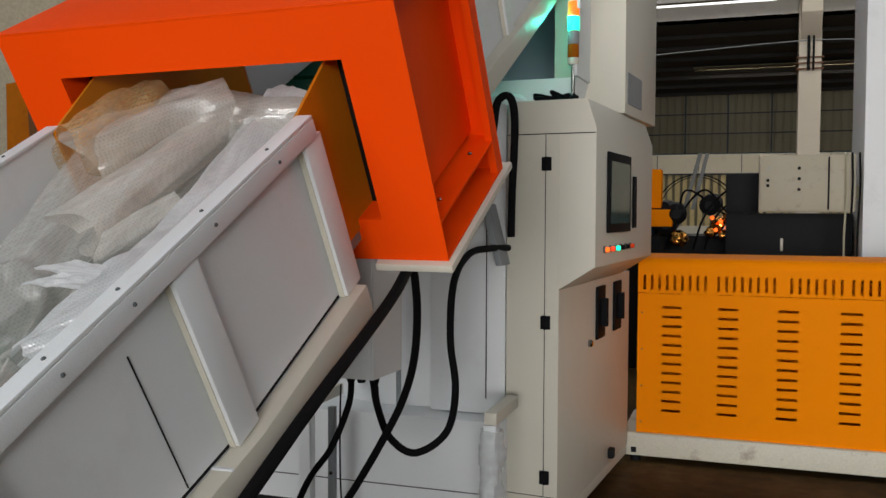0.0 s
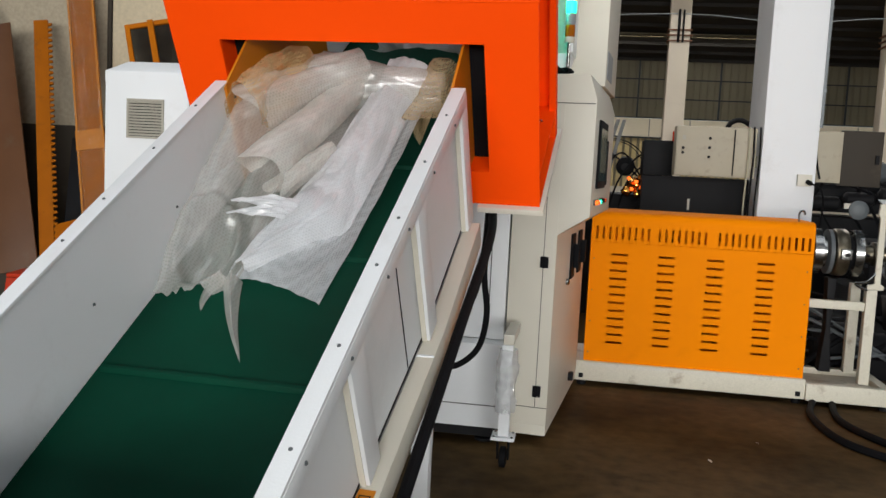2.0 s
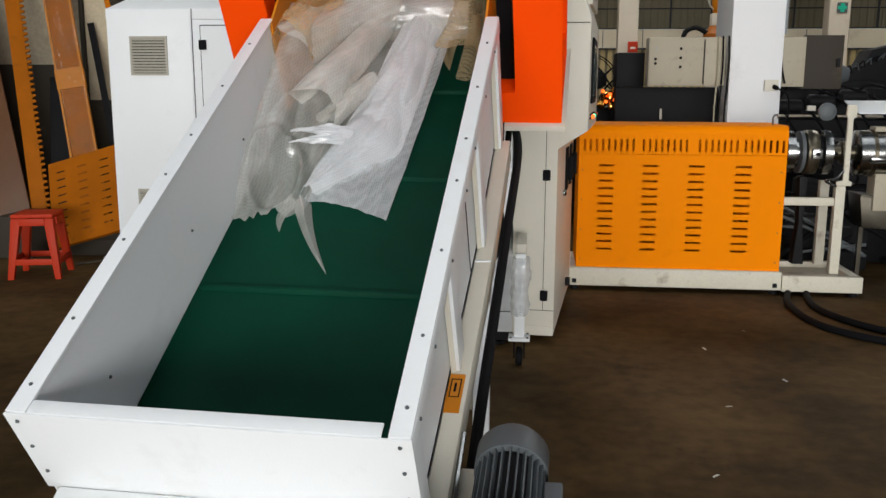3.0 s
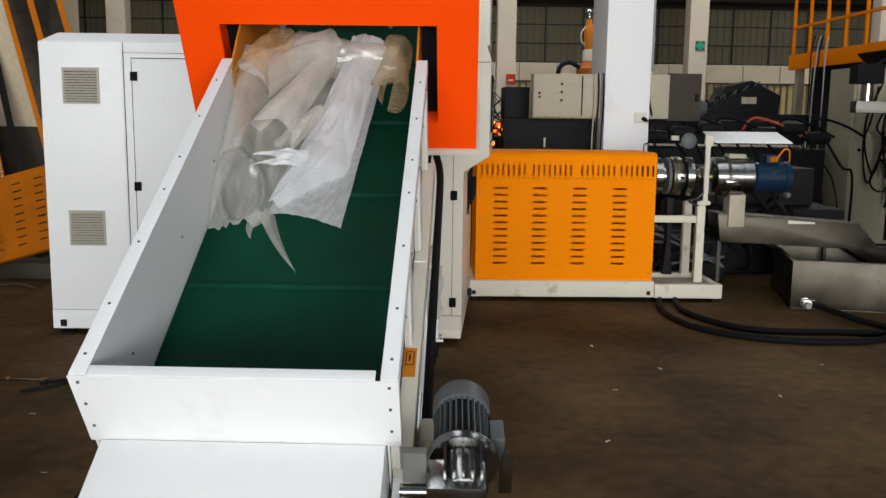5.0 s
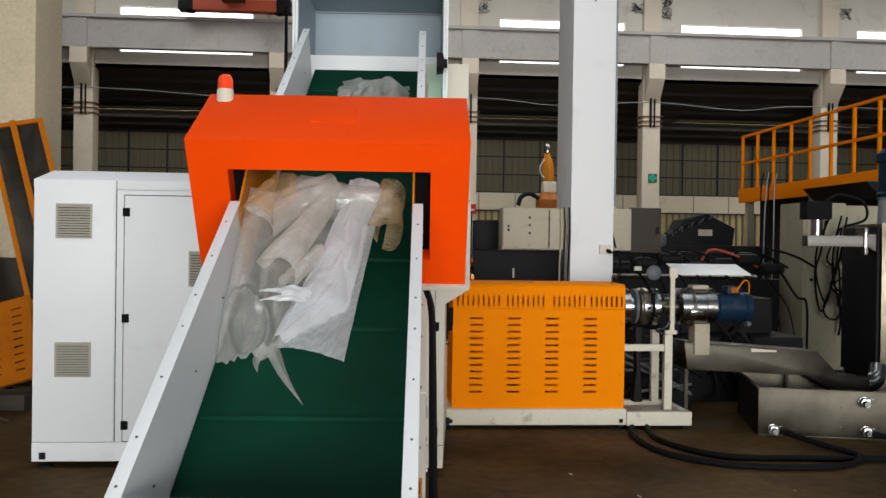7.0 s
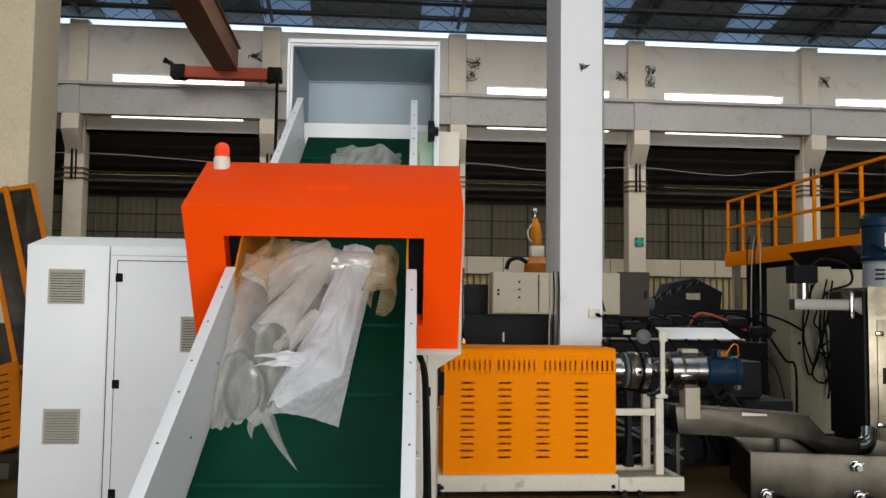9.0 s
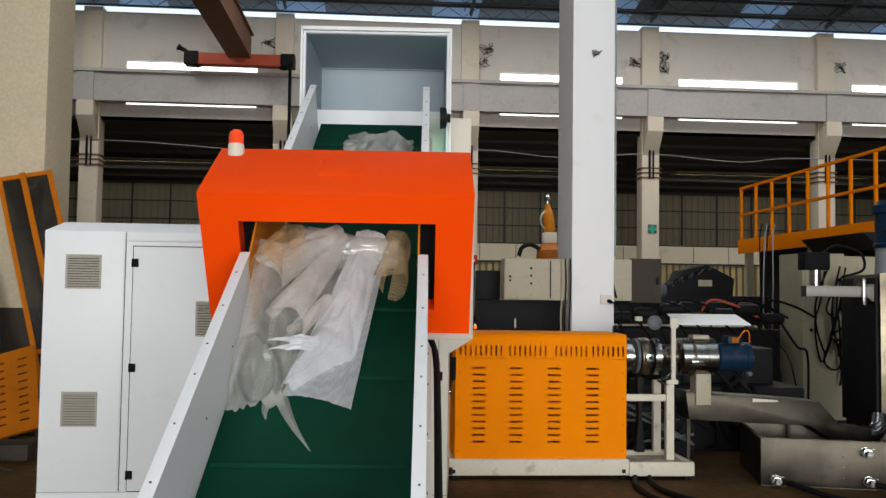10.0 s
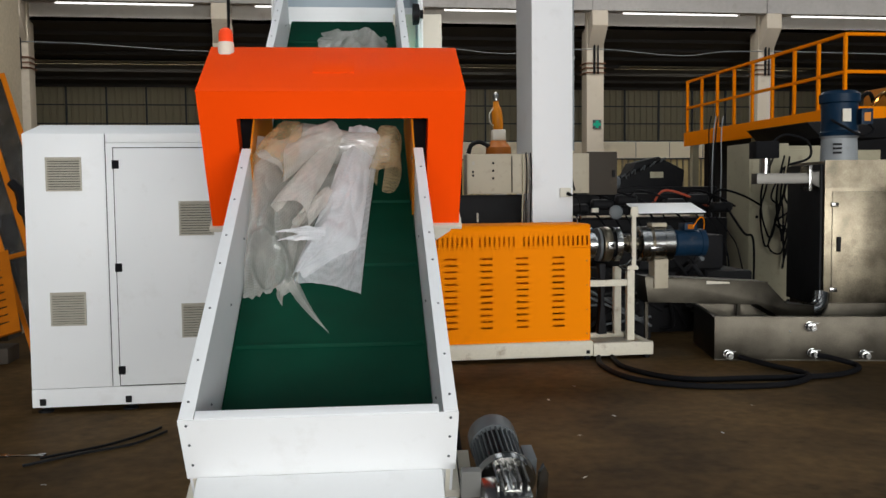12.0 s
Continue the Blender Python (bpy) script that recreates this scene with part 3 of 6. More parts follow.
# ---- the inclined belt conveyor: u across, s up the slope, n off the belt ----
YAW, RISE = -3.1, 30.2
SLOPE = pose(-0.967, 1.325, 0.79, 0, 0, YAW) @ pose(0, 0, 0, RISE, 0, 0)
conv = thing("belt_conveyor", "inclined belt conveyor with white steel sides and green belt", "conveyor", SLOPE)
BELTN, TOP = -0.345, 4.40
bm = box(B(), -0.372, 0.372, 0.0, TOP, BELTN - 0.012, BELTN)
part("belt", bm, BELT, conv, "dark green rubber belt")
for s in (0.18, 0.72, 1.26, 1.80, 2.34, 2.88, 3.42, 3.96):
    part("cleat", prism(B(), [(s, BELTN - 0.002), (s + 0.030, BELTN - 0.002), (s + 0.020, BELTN + 0.012), (s + 0.008, BELTN + 0.012)], "x", -0.36, 0.36), BELT, conv, "", 0.003)
part("belt_bed", box(B(), -0.368, 0.368, 0.0, TOP, BELTN - 0.09, BELTN - 0.016), GREY, conv)


def low(s):
    """The lower edge of the side panels, which deepens from the tail up to the tunnel."""
    return -0.35 - 0.132 * min(1.0, s / 1.15)


for sg, nm in ((-1, "side_plate"), (1, "side_plate")):
    def ux(a, b):
        return sorted((sg * a, sg * b))
    for s0, s1 in ((0.0, 1.715), (2.62, 4.22)):
        ends = [(s0, low(s0)), (1.15, low(1.15)), (s1, low(s1))] if s0 == 0 else [(s0, -0.37), (s1, -0.37)]
        under = [(s, n - 0.09) for s, n in ends]
        side = part(nm, prism(B(), [*under, (s1, -0.004), (s0, -0.004)], "x", *ux(0.375, 0.381)), WHITE, conv, "white painted steel side plate")
        part("top_flange", box(B(), *ux(0.368, 0.412), s0, s1, -0.006, 0.003), WHITE, side, "", 0.002)
        part("flange_lip", box(B(), *ux(0.405, 0.413), s0, s1, -0.052, -0.007), WHITE, side, "", 0.002)
        part("bottom_rail", prism(B(), [*under, *[(s, n - 0.002) for s, n in ends[::-1]]], "x", *ux(0.384, 0.435)), CREAM, side, "", 0.004)
        posts = (0.0, 0.53, 1.10, 1.655) if s0 == 0 else (2.62, 3.3, 4.0)
        for p in posts:
            part("stiffener", box(B(), *ux(0.383, 0.408), p, p + 0.085, (low(p) if s0 == 0 else -0.37), -0.05), WHITE, side, "", 0.004)
            part("stiffener_lip", box(B(), *ux(0.384, 0.398), p - 0.003, p + 0.003, (low(p) if s0 == 0 else -0.37), -0.05), CREAM, side)
        k = 0
        s = s0 + 0.07
        while s < s1 - 0.02:
            alike("bolt", SMALLBOLT, side, Matrix.Translation((sg * 0.392, s, 0.002)))
            alike("bolt", SMALLBOLT, side, Matrix.Translation((sg * 0.414, s, -0.028)) @ pose(0, 0, 0, 0, 90 * sg, 0))
            if k % 2:
                alike("bolt", SMALLBOLT, side, Matrix.Translation((sg * 0.372, s, -0.19)) @ pose(0, 0, 0, 0, -90 * sg, 0))
            s += 0.27 if k % 3 else 0.19
            k += 1
    # seam lines of the inner panels
    for s in (0.955,):
        part("panel_seam", box(B(), *ux(0.381, 0.3835), s, s + 0.002, low(s) + 0.01, -0.12), DARK, side)
    part("panel_gap", prism(B(), [(0.02, low(0.02)), (1.15, low(1.15)), (1.65, low(1.65)), (1.65, low(1.65) + 0.006), (1.15, low(1.15) + 0.006), (0.02, low(0.02) + 0.006)], "x", *ux(0.381, 0.3836)), DARK, side)
    # amber guide plates inside the detector's tunnel
    poly = [(1.69, -0.4), (2.60, -0.4), (2.60, -0.08), (2.2, 0.05), (1.94, 0.075), (1.69, -0.004)]
    a, b = ux(0.366, 0.374)
    part("guide_plate", prism(B(), poly, "x", a, b), YELLOW, conv, "amber painted guide plate")
    for s, n in ((1.73, -0.06), (1.73, -0.3)):
        alike("bolt", BOLT, conv, Matrix.Translation((sg * 0.366, s, n)) @ pose(0, 0, 0, 0, -90 * sg, 0))
# the lower end: front panel, folded edge and tail cover
part("front_panel", box(B(), -0.414, 0.414, -0.006, -0.001, -0.245, 0.0), WHITE, conv, "white folded front panel", 0.001)
part("front_lip", box(B(), -0.366, 0.355, -0.001, 0.032, -0.003, 0.0025), WHITE, conv, "", 0.002)
bm = prism(B(), [(-0.008, -0.237), (-0.27, -0.245), (-0.33, -0.34), (-0.25, -0.56), (0.02, -0.56), (0.02, -0.25), (-0.008, -0.25)], "x", -0.385, 0.372)
part("tail_cover", bm, WHITE, conv, "white tail roller cover", 0.012)
for x in (-0.4, 0.4):
    for n in (-0.02, -0.10, -0.185):
        alike("bolt", SMALLBOLT, conv, Matrix.Translation((x * 0.975, -0.006, n)) @ pose(0, 0, 0, 90, 0, 0))
for sg in (-1, 1):
    a, b = sorted((sg * 0.385, sg * 0.425))
    part("tail_bracket", prism(B(), [(-0.24, -0.38), (0.0, -0.38), (0.06, -0.47), (0.06, -0.56), (-0.22, -0.56)], "x", a, b), WHITE, conv, "", 0.006)
    part("adjuster_bolt", cyl(B(), (sg * 0.44, 0.0, -0.42), (sg * 0.44, 0.34, -0.42), 0.008, seg=8), CHROME, conv)
    part("bearing", lathe(B(), (sg * 0.41, -0.1, -0.4), (sg * 0.46, -0.1, -0.4), ((0, 0.06), (0.6, 0.055), (0.7, 0.03), (1, 0.03)), 18), DARK, conv)
TILT = math.atan(0.132 / 1.15)
STICK = Matrix.Translation((0, 0.435, low(0.435) - 0.0015)) @ Matrix.Rotation(-TILT, 4, "X")
alike("warning_sticker", mesh_of("warning_sticker", box(B(), 0.3845, 0.424, -0.055, 0.085, 0.0, 0.001), YELLOW), conv, STICK)["label"] = "worn amber warning sticker"
for s0, s1, u0, u1 in ((0.0, 0.067, 0.390, 0.393), (0.0, 0.067, 0.414, 0.417), (0.0, 0.003, 0.393, 0.414), (0.064, 0.067, 0.393, 0.414), (0.02, 0.052, 0.400, 0.406)):
    alike("sticker_mark", mesh_of("sticker_mark", box(B(), u0, u1, s0, s1, 0.0012, 0.0018), BLACK), conv, STICK)
part("adjuster_block", pierced(B(), 0.17, 0.25, -0.525, -0.435, 0.437, 0.490, [(0.195, 0.225, -0.495, -0.465)], lambda a, b, t: (t, a, b)), CREAM, conv, "cream adjuster block", 0.0)
part("drum_roller", cyl(B(), (-0.36, 0.02, BELTN - 0.07), (0.36, 0.02, BELTN - 0.07), 0.055, seg=24), DARK, conv)
# upright legs under the slope, on castors
INV = SLOPE.inverted()


def leg(u, y, top, foot=True):
    """A vertical square leg under the conveyor, in the world's upright."""
    x = -0.967 + u + 0.054 * (y - 1.325)
    me = mesh_of("leg", box(B(), -0.026, 0.026, -0.026, 0.026, 0.165, top), WHITE, 0.004)
    ob = alike("leg", me, conv, INV @ Matrix.Translation((x, y, 0)))
    bm = box(B(), -0.055, 0.055, -0.055, 0.055, 0.150, 0.166)
    alike("foot_plate", mesh_of("foot_plate", bm, WHITE, 0.003), ob, Matrix())
    for a in (-0.042, 0.042):
        for b in (-0.042, 0.042):
            alike("bolt", BOLT, ob, Matrix.Translation((a, b, 0.166)))
    c = alike("castor", mesh_of("castor", prism(prism(B(), [(-0.03, 0.15), (0.03, 0.15), (0.045, 0.06), (0.015, 0.04)], "x", -0.03, -0.022), [(-0.03, 0.15), (0.03, 0.15), (0.045, 0.06), (0.015, 0.04)], "x", 0.022, 0.03), BLACK), ob, Matrix())
    c["label"] = "black swivel castor"
    bm = lathe(B(), (-0.018, 0.03, 0.05), (0.018, 0.03, 0.05), ((0, 0.035), (0.15, 0.05), (0.85, 0.05), (1, 0.035)), 20)
    alike("wheel", mesh_of("wheel", bm, BLACK), ob, Matrix())
    return ob


legs = [leg(0.40, 4.17, 0.60), leg(-0.40, 4.17, 0.60), leg(0.408, 2.45, 0.905), leg(-0.408, 2.45, 0.905)]
x = -0.967 + 0.054 * (2.45 - 1.325)
alike("brace", mesh_of("brace", box(B(), x - 0.38, x + 0.38, 2.43, 2.47, 0.42, 0.46), CREAM, 0.003), conv, INV)
for x in (-0.41, -1.22):
    alike("brace", mesh_of("brace", box(B(), x - 0.025, x + 0.025, 4.142, 4.49, 0.602, 0.65), CREAM, 0.003), conv, INV)
# stretch film wound round one leg
wrapped = thing("cling_film", "clear stretch film wound round the conveyor leg", "film", pose(-0.413, 4.17, 0.28))
bm = B()
ring = []
for q in range(24):
    z = 0.30 * q / 23
    row = []
    for k in range(18):
        a = 2 * math.pi * k / 18
        r = 0.046 + 0.014 * noise.noise((2 * math.cos(a), 2 * math.sin(a), z * 12)) + 0.006 * noise.noise((5 * math.cos(a), 5 * math.sin(a), z * 45))
        row.append(bm.verts.new((r * math.cos(a), r * math.sin(a), z)))
    ring.append(row)
for lo, hi in zip(ring, ring[1:]):
    for k in range(18):
        bm.faces.new((lo[k], lo[(k + 1) % 18], hi[(k + 1) % 18], hi[k]))
part("film", bm, CLING, wrapped)

# ---- the metal detector over the belt ----
det = thing("metal_detector", "glossy red-orange metal detector gate over the belt", "detector", SLOPE)
S0, S1 = 1.86, 2.40
place = lambda a, b, t: (a, t, b)
part("front_plate", pierced(B(), -0.615, 0.615, -0.5, 0.215, S0, S0 + 0.006, [(-0.445, 0.445, -0.372, 0.082)], place), ORANGE, det, "red-orange front plate with a square opening", 0.0)
part("back_plate", pierced(B(), -0.615, 0.615, -0.5, 0.215, S1 - 0.006, S1, [(-0.445, 0.445, -0.372, 0.082)], place), ORANGE, det)
part("top_plate", box(B(), -0.617, 0.617, S0 - 0.002, S1 + 0.002, 0.2155, 0.2215), ORANGE, det, "", 0.0025)
part("tunnel_lining", pierced(B(), -0.449, 0.449, -0.376, 0.086, S0 + 0.008, S1 - 0.008, [(-0.4445, 0.4445, -0.3715, 0.0815)], place), ORANGE, det)
for sg in (-1, 1):
    a, b = sorted((sg * 0.53, sg * 0.536))
    part("side_web", box(B(), a, b, S0 + 0.007, S1 - 0.007, -0.36, 0.214), ORANGE, det)
    a, b = sorted((sg * 0.447, sg * 0.614))
    part("side_shelf", box(B(), a, b, S0 + 0.007, S1 - 0.007, -0.385, -0.379), ORANGE, det)
    part("bottom_shelf", box(B(), a, b, S0 + 0.007, S1 - 0.007, -0.5, -0.494), ORANGE, det)
    a, b = sorted((sg * 0.59, sg * 0.614))
    part("side_flange", box(B(), a, b, S1 - 0.05, S1 - 0.0075, -0.492, 0.213), ORANGE, det)
    for s in (1.98, 2.26):
        alike("bolt", BOLT, det, Matrix.Translation((sg * 0.57, s, -0.378)))
    # white support under the detector
    a, b = sorted((sg * 0.40, sg * 0.63))
    part("support_plate", box(B(), a, b, S0 - 0.02, S1 + 0.05, -0.525, -0.503), CREAM, det, "cream support plate", 0.003)
    a, b = sorted((sg * 0.42, sg * 0.44))
    part("support_gusset", prism(B(), [(S0 + 0.02, -0.527), (S1, -0.527), (S1 - 0.1, -0.64), (S0 + 0.1, -0.60)], "x", a, b), CREAM, det)
# black strips added to paint the shade in the gaps beside the guide plates
for sg in (-1, 1):
    a, b = sorted((sg * 0.376, sg * 0.4435))
    part("gap_shade", box(B(), a, b, S0 + 0.10, S0 + 0.13, -0.37, 0.06), BLACK, det, "added black strip for the shade in the tunnel gap")
hatch = part("hatch_cover", box(B(), -0.10, 0.10, 2.065, 2.28, 0.222, 0.2255), ORANGE, det, "", 0.001)
for a in (-0.09, 0.09):
    for s in (2.075, 2.27):
        alike("bolt", mesh_of("bolt", lathe(B(), (0, 0, 0), (0, 0, 0.003), ((0, 0.005), (1, 0.003)), 8), ORANGE), hatch, Matrix.Translation((a, s, 0.2255)))
beacon = thing("alarm_beacon", "small red alarm beacon on a pale base", "beacon", SLOPE @ pose(-0.535, 2.34, 0.2215, -RISE, 0, 0))
part("base", lathe(B(), (0, 0, -0.02), (0, 0, 0.045), ((0, 0.040), (0.8, 0.040), (1, 0.036)), 24), CREAM, beacon)
part("lens", lathe(B(), (0, 0, 0.045), (0, 0, 0.118), ((0, 0.036), (0.55, 0.036), (0.8, 0.030), (0.95, 0.018), (1, 0.004)), 24), DIMRED, beacon, "red lens")

# ---- the feed hopper at the top of the belt ----
hop = thing("feed_hopper", "white open-fronted sheet steel feed hopper above the compactor", "hopper", pose(-0.735, 4.95, 2.05, 0, 0, YAW))
for nm, c in (("side_wall", (-0.50, -0.485, 0.0, 0.95, 0.0, 1.225)), ("side_wall", (0.495, 0.51, 0.0, 0.95, 0.0, 1.225)), ("back_wall", (-0.484, 0.494, 0.935, 0.95, 0.0, 1.225)), ("top_wall", (-0.50, 0.51, 0.0, 0.95, 1.226, 1.24))):
    part(nm, box(B(), *c), WHITE, hop, "", 0.002)
# thin added sheets that carry the hopper's inner shade as colour
for nm, c in (("side_shade_sheet", (-0.4845, -0.481, 0.014, 0.93, 0.0, 1.221)), ("side_shade_sheet", (0.491, 0.4945, 0.014, 0.93, 0.0, 1.221)), ("back_shade_sheet", (-0.480, 0.490, 0.930, 0.9345, 0.0, 1.221)), ("top_shade_sheet", (-0.480, 0.490, 0.014, 0.929, 1.2215, 1.2255))):
    part(nm, box(B(), *c), HOPPERSHADE, hop, "added inner sheet coloured as bluish shade on white steel")
part("seam", box(B(), -0.479, 0.489, 0.926, 0.9295, 1.205, 1.2105), MIDGREY, hop)
part("front_strip", box(B(), -0.480, 0.490, 0.54, 0.55, 0.60, 0.80), WHITE, hop, "white cross strip behind the belt end")
for x0, x1 in ((-0.517, -0.5005), (0.5105, 0.527)):
    part("edge_flange", box(B(), x0, x1, -0.02, 0.012, 0.3, 1.265), WHITE, hop, "", 0.003)
part("edge_flange", box(B(), -0.517, 0.527, -0.02, 0.012, 1.2415, 1.268), WHITE, hop, "", 0.003)
part("neck", prism(B(), [(-0.5, 0.0), (0.5, 0.0), (0.42, -0.35), (-0.42, -0.35)], "y", 0.05, 0.9), WHITE, hop, "", 0.004)
part("bearing_block", lathe(B(), (0.45, -0.12, 0.62), (0.52, -0.12, 0.62), ((0, 0.075), (0.6, 0.07), (0.7, 0.03), (1, 0.03)), 16), DARK, hop)

# ---- compactor drum on its chassis ----
comp = thing("compactor", "white compactor drum standing on a boxed steel chassis", "machine", pose(-0.95, 4.5, 0))
part("chassis", box(B(), -0.75, 0.49, 0.0, 1.4, 0.09, 0.525), WHITE, comp, "white boxed chassis", 0.006)
part("chassis_seam", box(B(), -0.74, 0.48, -0.002, 0.0, 0.205, 0.209), DARK, comp)
part("plinth", box(B(), -0.74, 0.48, 0.03, 1.38, 0.035, 0.089), DARK, comp)
part("drum", lathe(B(), (-0.05, 0.78, 0.526), (-0.05, 0.78, 1.98), ((0, 0.60), (0.985, 0.60), (1, 0.58)), 48), WHITE, comp, "white cylindrical drum")
part("front_casing", box(B(), 0.12, 0.475, 0.12, 1.3, 0.527, 1.9), WHITE, comp, "white side casing", 0.02)
part("casing_seam", box(B(), 0.385, 0.389, 0.116, 0.12, 0.6, 1.55), DARK, comp)
part("pipe_stay", cyl(B(), (-0.02, 0.1, 0.526), (-0.02, 0.1, 1.5), 0.012, seg=10), GREY, comp)
for x in (-0.6, 0.4):
    part("foot", lathe(B(), (x, 0.1, 0), (x, 0.1, 0.05), ((0, 0.05), (0.3, 0.05), (0.4, 0.02), (1, 0.02)), 14), DARK, comp)

# ---- control cabinet with its operator panel ----
ctl = thing("control_cabinet", "cream-white control cabinet with touch screen and push buttons", "control cabinet", pose(-0.232, 4.58, 0, 0, 0, -5.5))
part("lower_body", box(B(), -0.235, 0.0, 0.0, 1.38, 0.105, 1.095), CREAM, ctl, "", 0.004)
part("plinth", box(B(), -0.235, -0.003, 0.004, 1.376, 0.05, 0.104), CREAM, ctl, "", 0.003)
poly = [(-0.235, 1.096), (0.0, 1.096), (0.155, 1.195), (0.155, 1.78), (0.115, 1.90), (-0.235, 1.90)]
part("upper_body", prism(B(), poly, "y", 0.0, 1.2), CREAM, ctl, "cream upper housing with sloped edges", 0.006)
part("front_cover", box(B(), -0.235, -0.001, -0.0036, -0.0006, 0.2, 1.754), CREAM, ctl)
part("door_seam", box(B(), -0.064, -0.061, -0.0052, -0.0038, 0.2, 1.753), DARK, ctl)
part("door_seam", box(B(), -0.235, 0.15, -0.0018, -0.0002, 1.755, 1.759), DARK, ctl)
part("door_seam", box(B(), -0.235, 0.0, -0.0018, -0.0002, 0.196, 0.199), DARK, ctl)
for z in (0.284, 0.954, 1.63):
    h = part("hinge", box(B(), -0.078, -0.036, -0.016, -0.0042, z - 0.029, z + 0.029), BLACK, ctl, "black square hinge", 0.003)
    part("hinge_pin", cyl(B(), (-0.057, -0.014, z - 0.03), (-0.057, -0.014, z + 0.03), 0.006, seg=10), BLACK, h)
scr = part("screen_frame", box(B(), 0.156, 0.168, 0.18, 0.62, 1.335, 1.69), BLACK, ctl, "black touch screen bezel", 0.004)
part("screen", box(B(), 0.1685, 0.170, 0.215, 0.585, 1.375, 1.65), SCREEN, scr, "dim grey-green touch screen")
part("handle_recess", box(B(), 0.156, 0.166, 0.70, 0.76, 1.35, 1.6), BLACK, ctl)
for k, (y, m) in enumerate(((0.14, ORANGELAMP), (0.24, REDLAMP), (0.34, GREENLAMP), (0.44, BLACK), (0.54, BLACK), (0.64, DIMRED))):
    b = part("button_ring", cyl(B(), (0.1555, y, 1.265), (0.166, y, 1.265), 0.015, seg=16), CHROME, ctl)
    part("push_button", lathe(B(), (0.166, y, 1.265), (0.182, y, 1.265), ((0, 0.011), (0.8, 0.011), (1, 0.007)), 16), m, b)
for y in (0.62, 0.98):
    sw = part("breaker_plate", box(B(), 0.0005, 0.012, y, y + 0.16, 0.80, 1.06), BLACK, ctl, "black isolator switch", 0.003)
    part("breaker_handle", box(B(), 0.012, 0.045, y + 0.06, y + 0.09, 0.86, 1.0), BLACK, sw, "", 0.004)
part("lock", lathe(B(), (0.0005, 0.5, 0.80), (0.02, 0.5, 0.80), ((0, 0.018), (0.6, 0.018), (1, 0.012)), 14), CHROME, ctl)
part("floor_bolt", box(B(), 0.0005, 0.03, 0.9, 0.95, 0.14, 0.19), DARK, ctl, "", 0.004)
part("name_plate", box(B(), 0.135, 0.139, 0.66, 0.98, 1.95, 2.10), GREY, ctl)
part("rear_housing", box(B(), -0.22, 0.134, 0.62, 1.38, 1.901, 2.75), CREAM, ctl, "tall cream rear housing", 0.006)
# signal tower and the knot of black cable on the roof
tow = thing("signal_tower", "signal tower with a lit green lamp and amber lamp", "signal lamp", pose(-0.245, 4.93, 1.90))
part("bracket", lathe(B(), (0, 0, 0), (0, 0, 0.02), ((0, 0.04), (1, 0.035)), 18), BLACK, tow)
part("pole", cyl(B(), (0, 0, 0.02), (0, 0, 0.20), 0.009, seg=12), CHROME, tow)
z = 0.20
for nm, h, m, r in (("collar", 0.03, CREAM, 0.026), ("red_lamp", 0.06, OLDYELLOW, 0.026), ("collar", 0.06, GREY, 0.027), ("green_lamp", 0.065, GREENLAMP, 0.028), ("amber_lamp", 0.065, ORANGELAMP, 0.026), ("cap", 0.02, CREAM, 0.026)):
    part(nm, lathe(B(), (0, 0, z), (0, 0, z + h), ((0, r * 0.94), (0.08, r), (0.92, r), (1, r * 0.94)), 22), m, tow)
    z += h + 0.001
knot = thing("cable_bundle", "tangled black cable lying on the cabinet roof", "cable", pose(-0.30, 4.86, 1.902))
rnd = random.Random(4)
for k in range(5):
    pts = [(rnd.uniform(-0.11, 0.09), rnd.uniform(-0.1, 0.12), 0.012 + rnd.uniform(0, 0.05)) for _ in range(6)]
    part("cable", tube(B(), pts, 0.008, 8), BLACK, knot)

# ---- cables and conduits round the conveyor ----
def cable(name, label, pts, r, m=BLACK, steps=8):
    ob = tagged(part(name, tube(B(), pts, r, 10, steps), m), label, "cable")
    return ob


def on_slope(u, s, n):
    return SLOPE @ Vector((u, s, n))


cable("flexible_conduit", "thick black flexible conduit along the conveyor side", [on_slope(0.43, 1.98, -0.60), on_slope(0.458, 1.75, -0.575), on_slope(0.462, 1.3, -0.535), on_slope(0.462, 1.0, -0.52), on_slope(0.462, 0.6, -0.50), on_slope(0.462, 0.3, -0.50), on_slope(0.462, 0.20, -0.50), on_slope(0.44, 0.1, -0.54), on_slope(0.41, -0.05, -0.58)], 0.016)
cable("power_cable", "black power cable hanging from the detector to the floor", [(-0.455, 3.40, 1.28), (-0.462, 3.45, 1.207), (-0.474, 3.5, 1.095), (-0.504, 3.55, 0.941), (-0.563, 3.6, 0.797), (-0.628, 3.6, 0.669), (-0.711, 3.6, 0.526), (-0.80, 3.6, 0.38), (-0.93, 3.6, 0.12), (-1.05, 3.6, 0.012)], 0.013)
cable("power_cable", "black power cable looping between junction box and cabinet", [(-0.70, 3.66, 0.875), (-0.707, 3.7, 0.822), (-0.737, 3.8, 0.723), (-0.729, 3.9, 0.586), (-0.647, 3.95, 0.523), (-0.541, 4.0, 0.599), (-0.506, 4.0, 0.762), (-0.527, 4.0, 0.952), (-0.514, 4.0, 1.164), (-0.516, 4.2, 1.26), (-0.485, 4.4, 1.275), (-0.46, 4.6, 1.27)], 0.014)
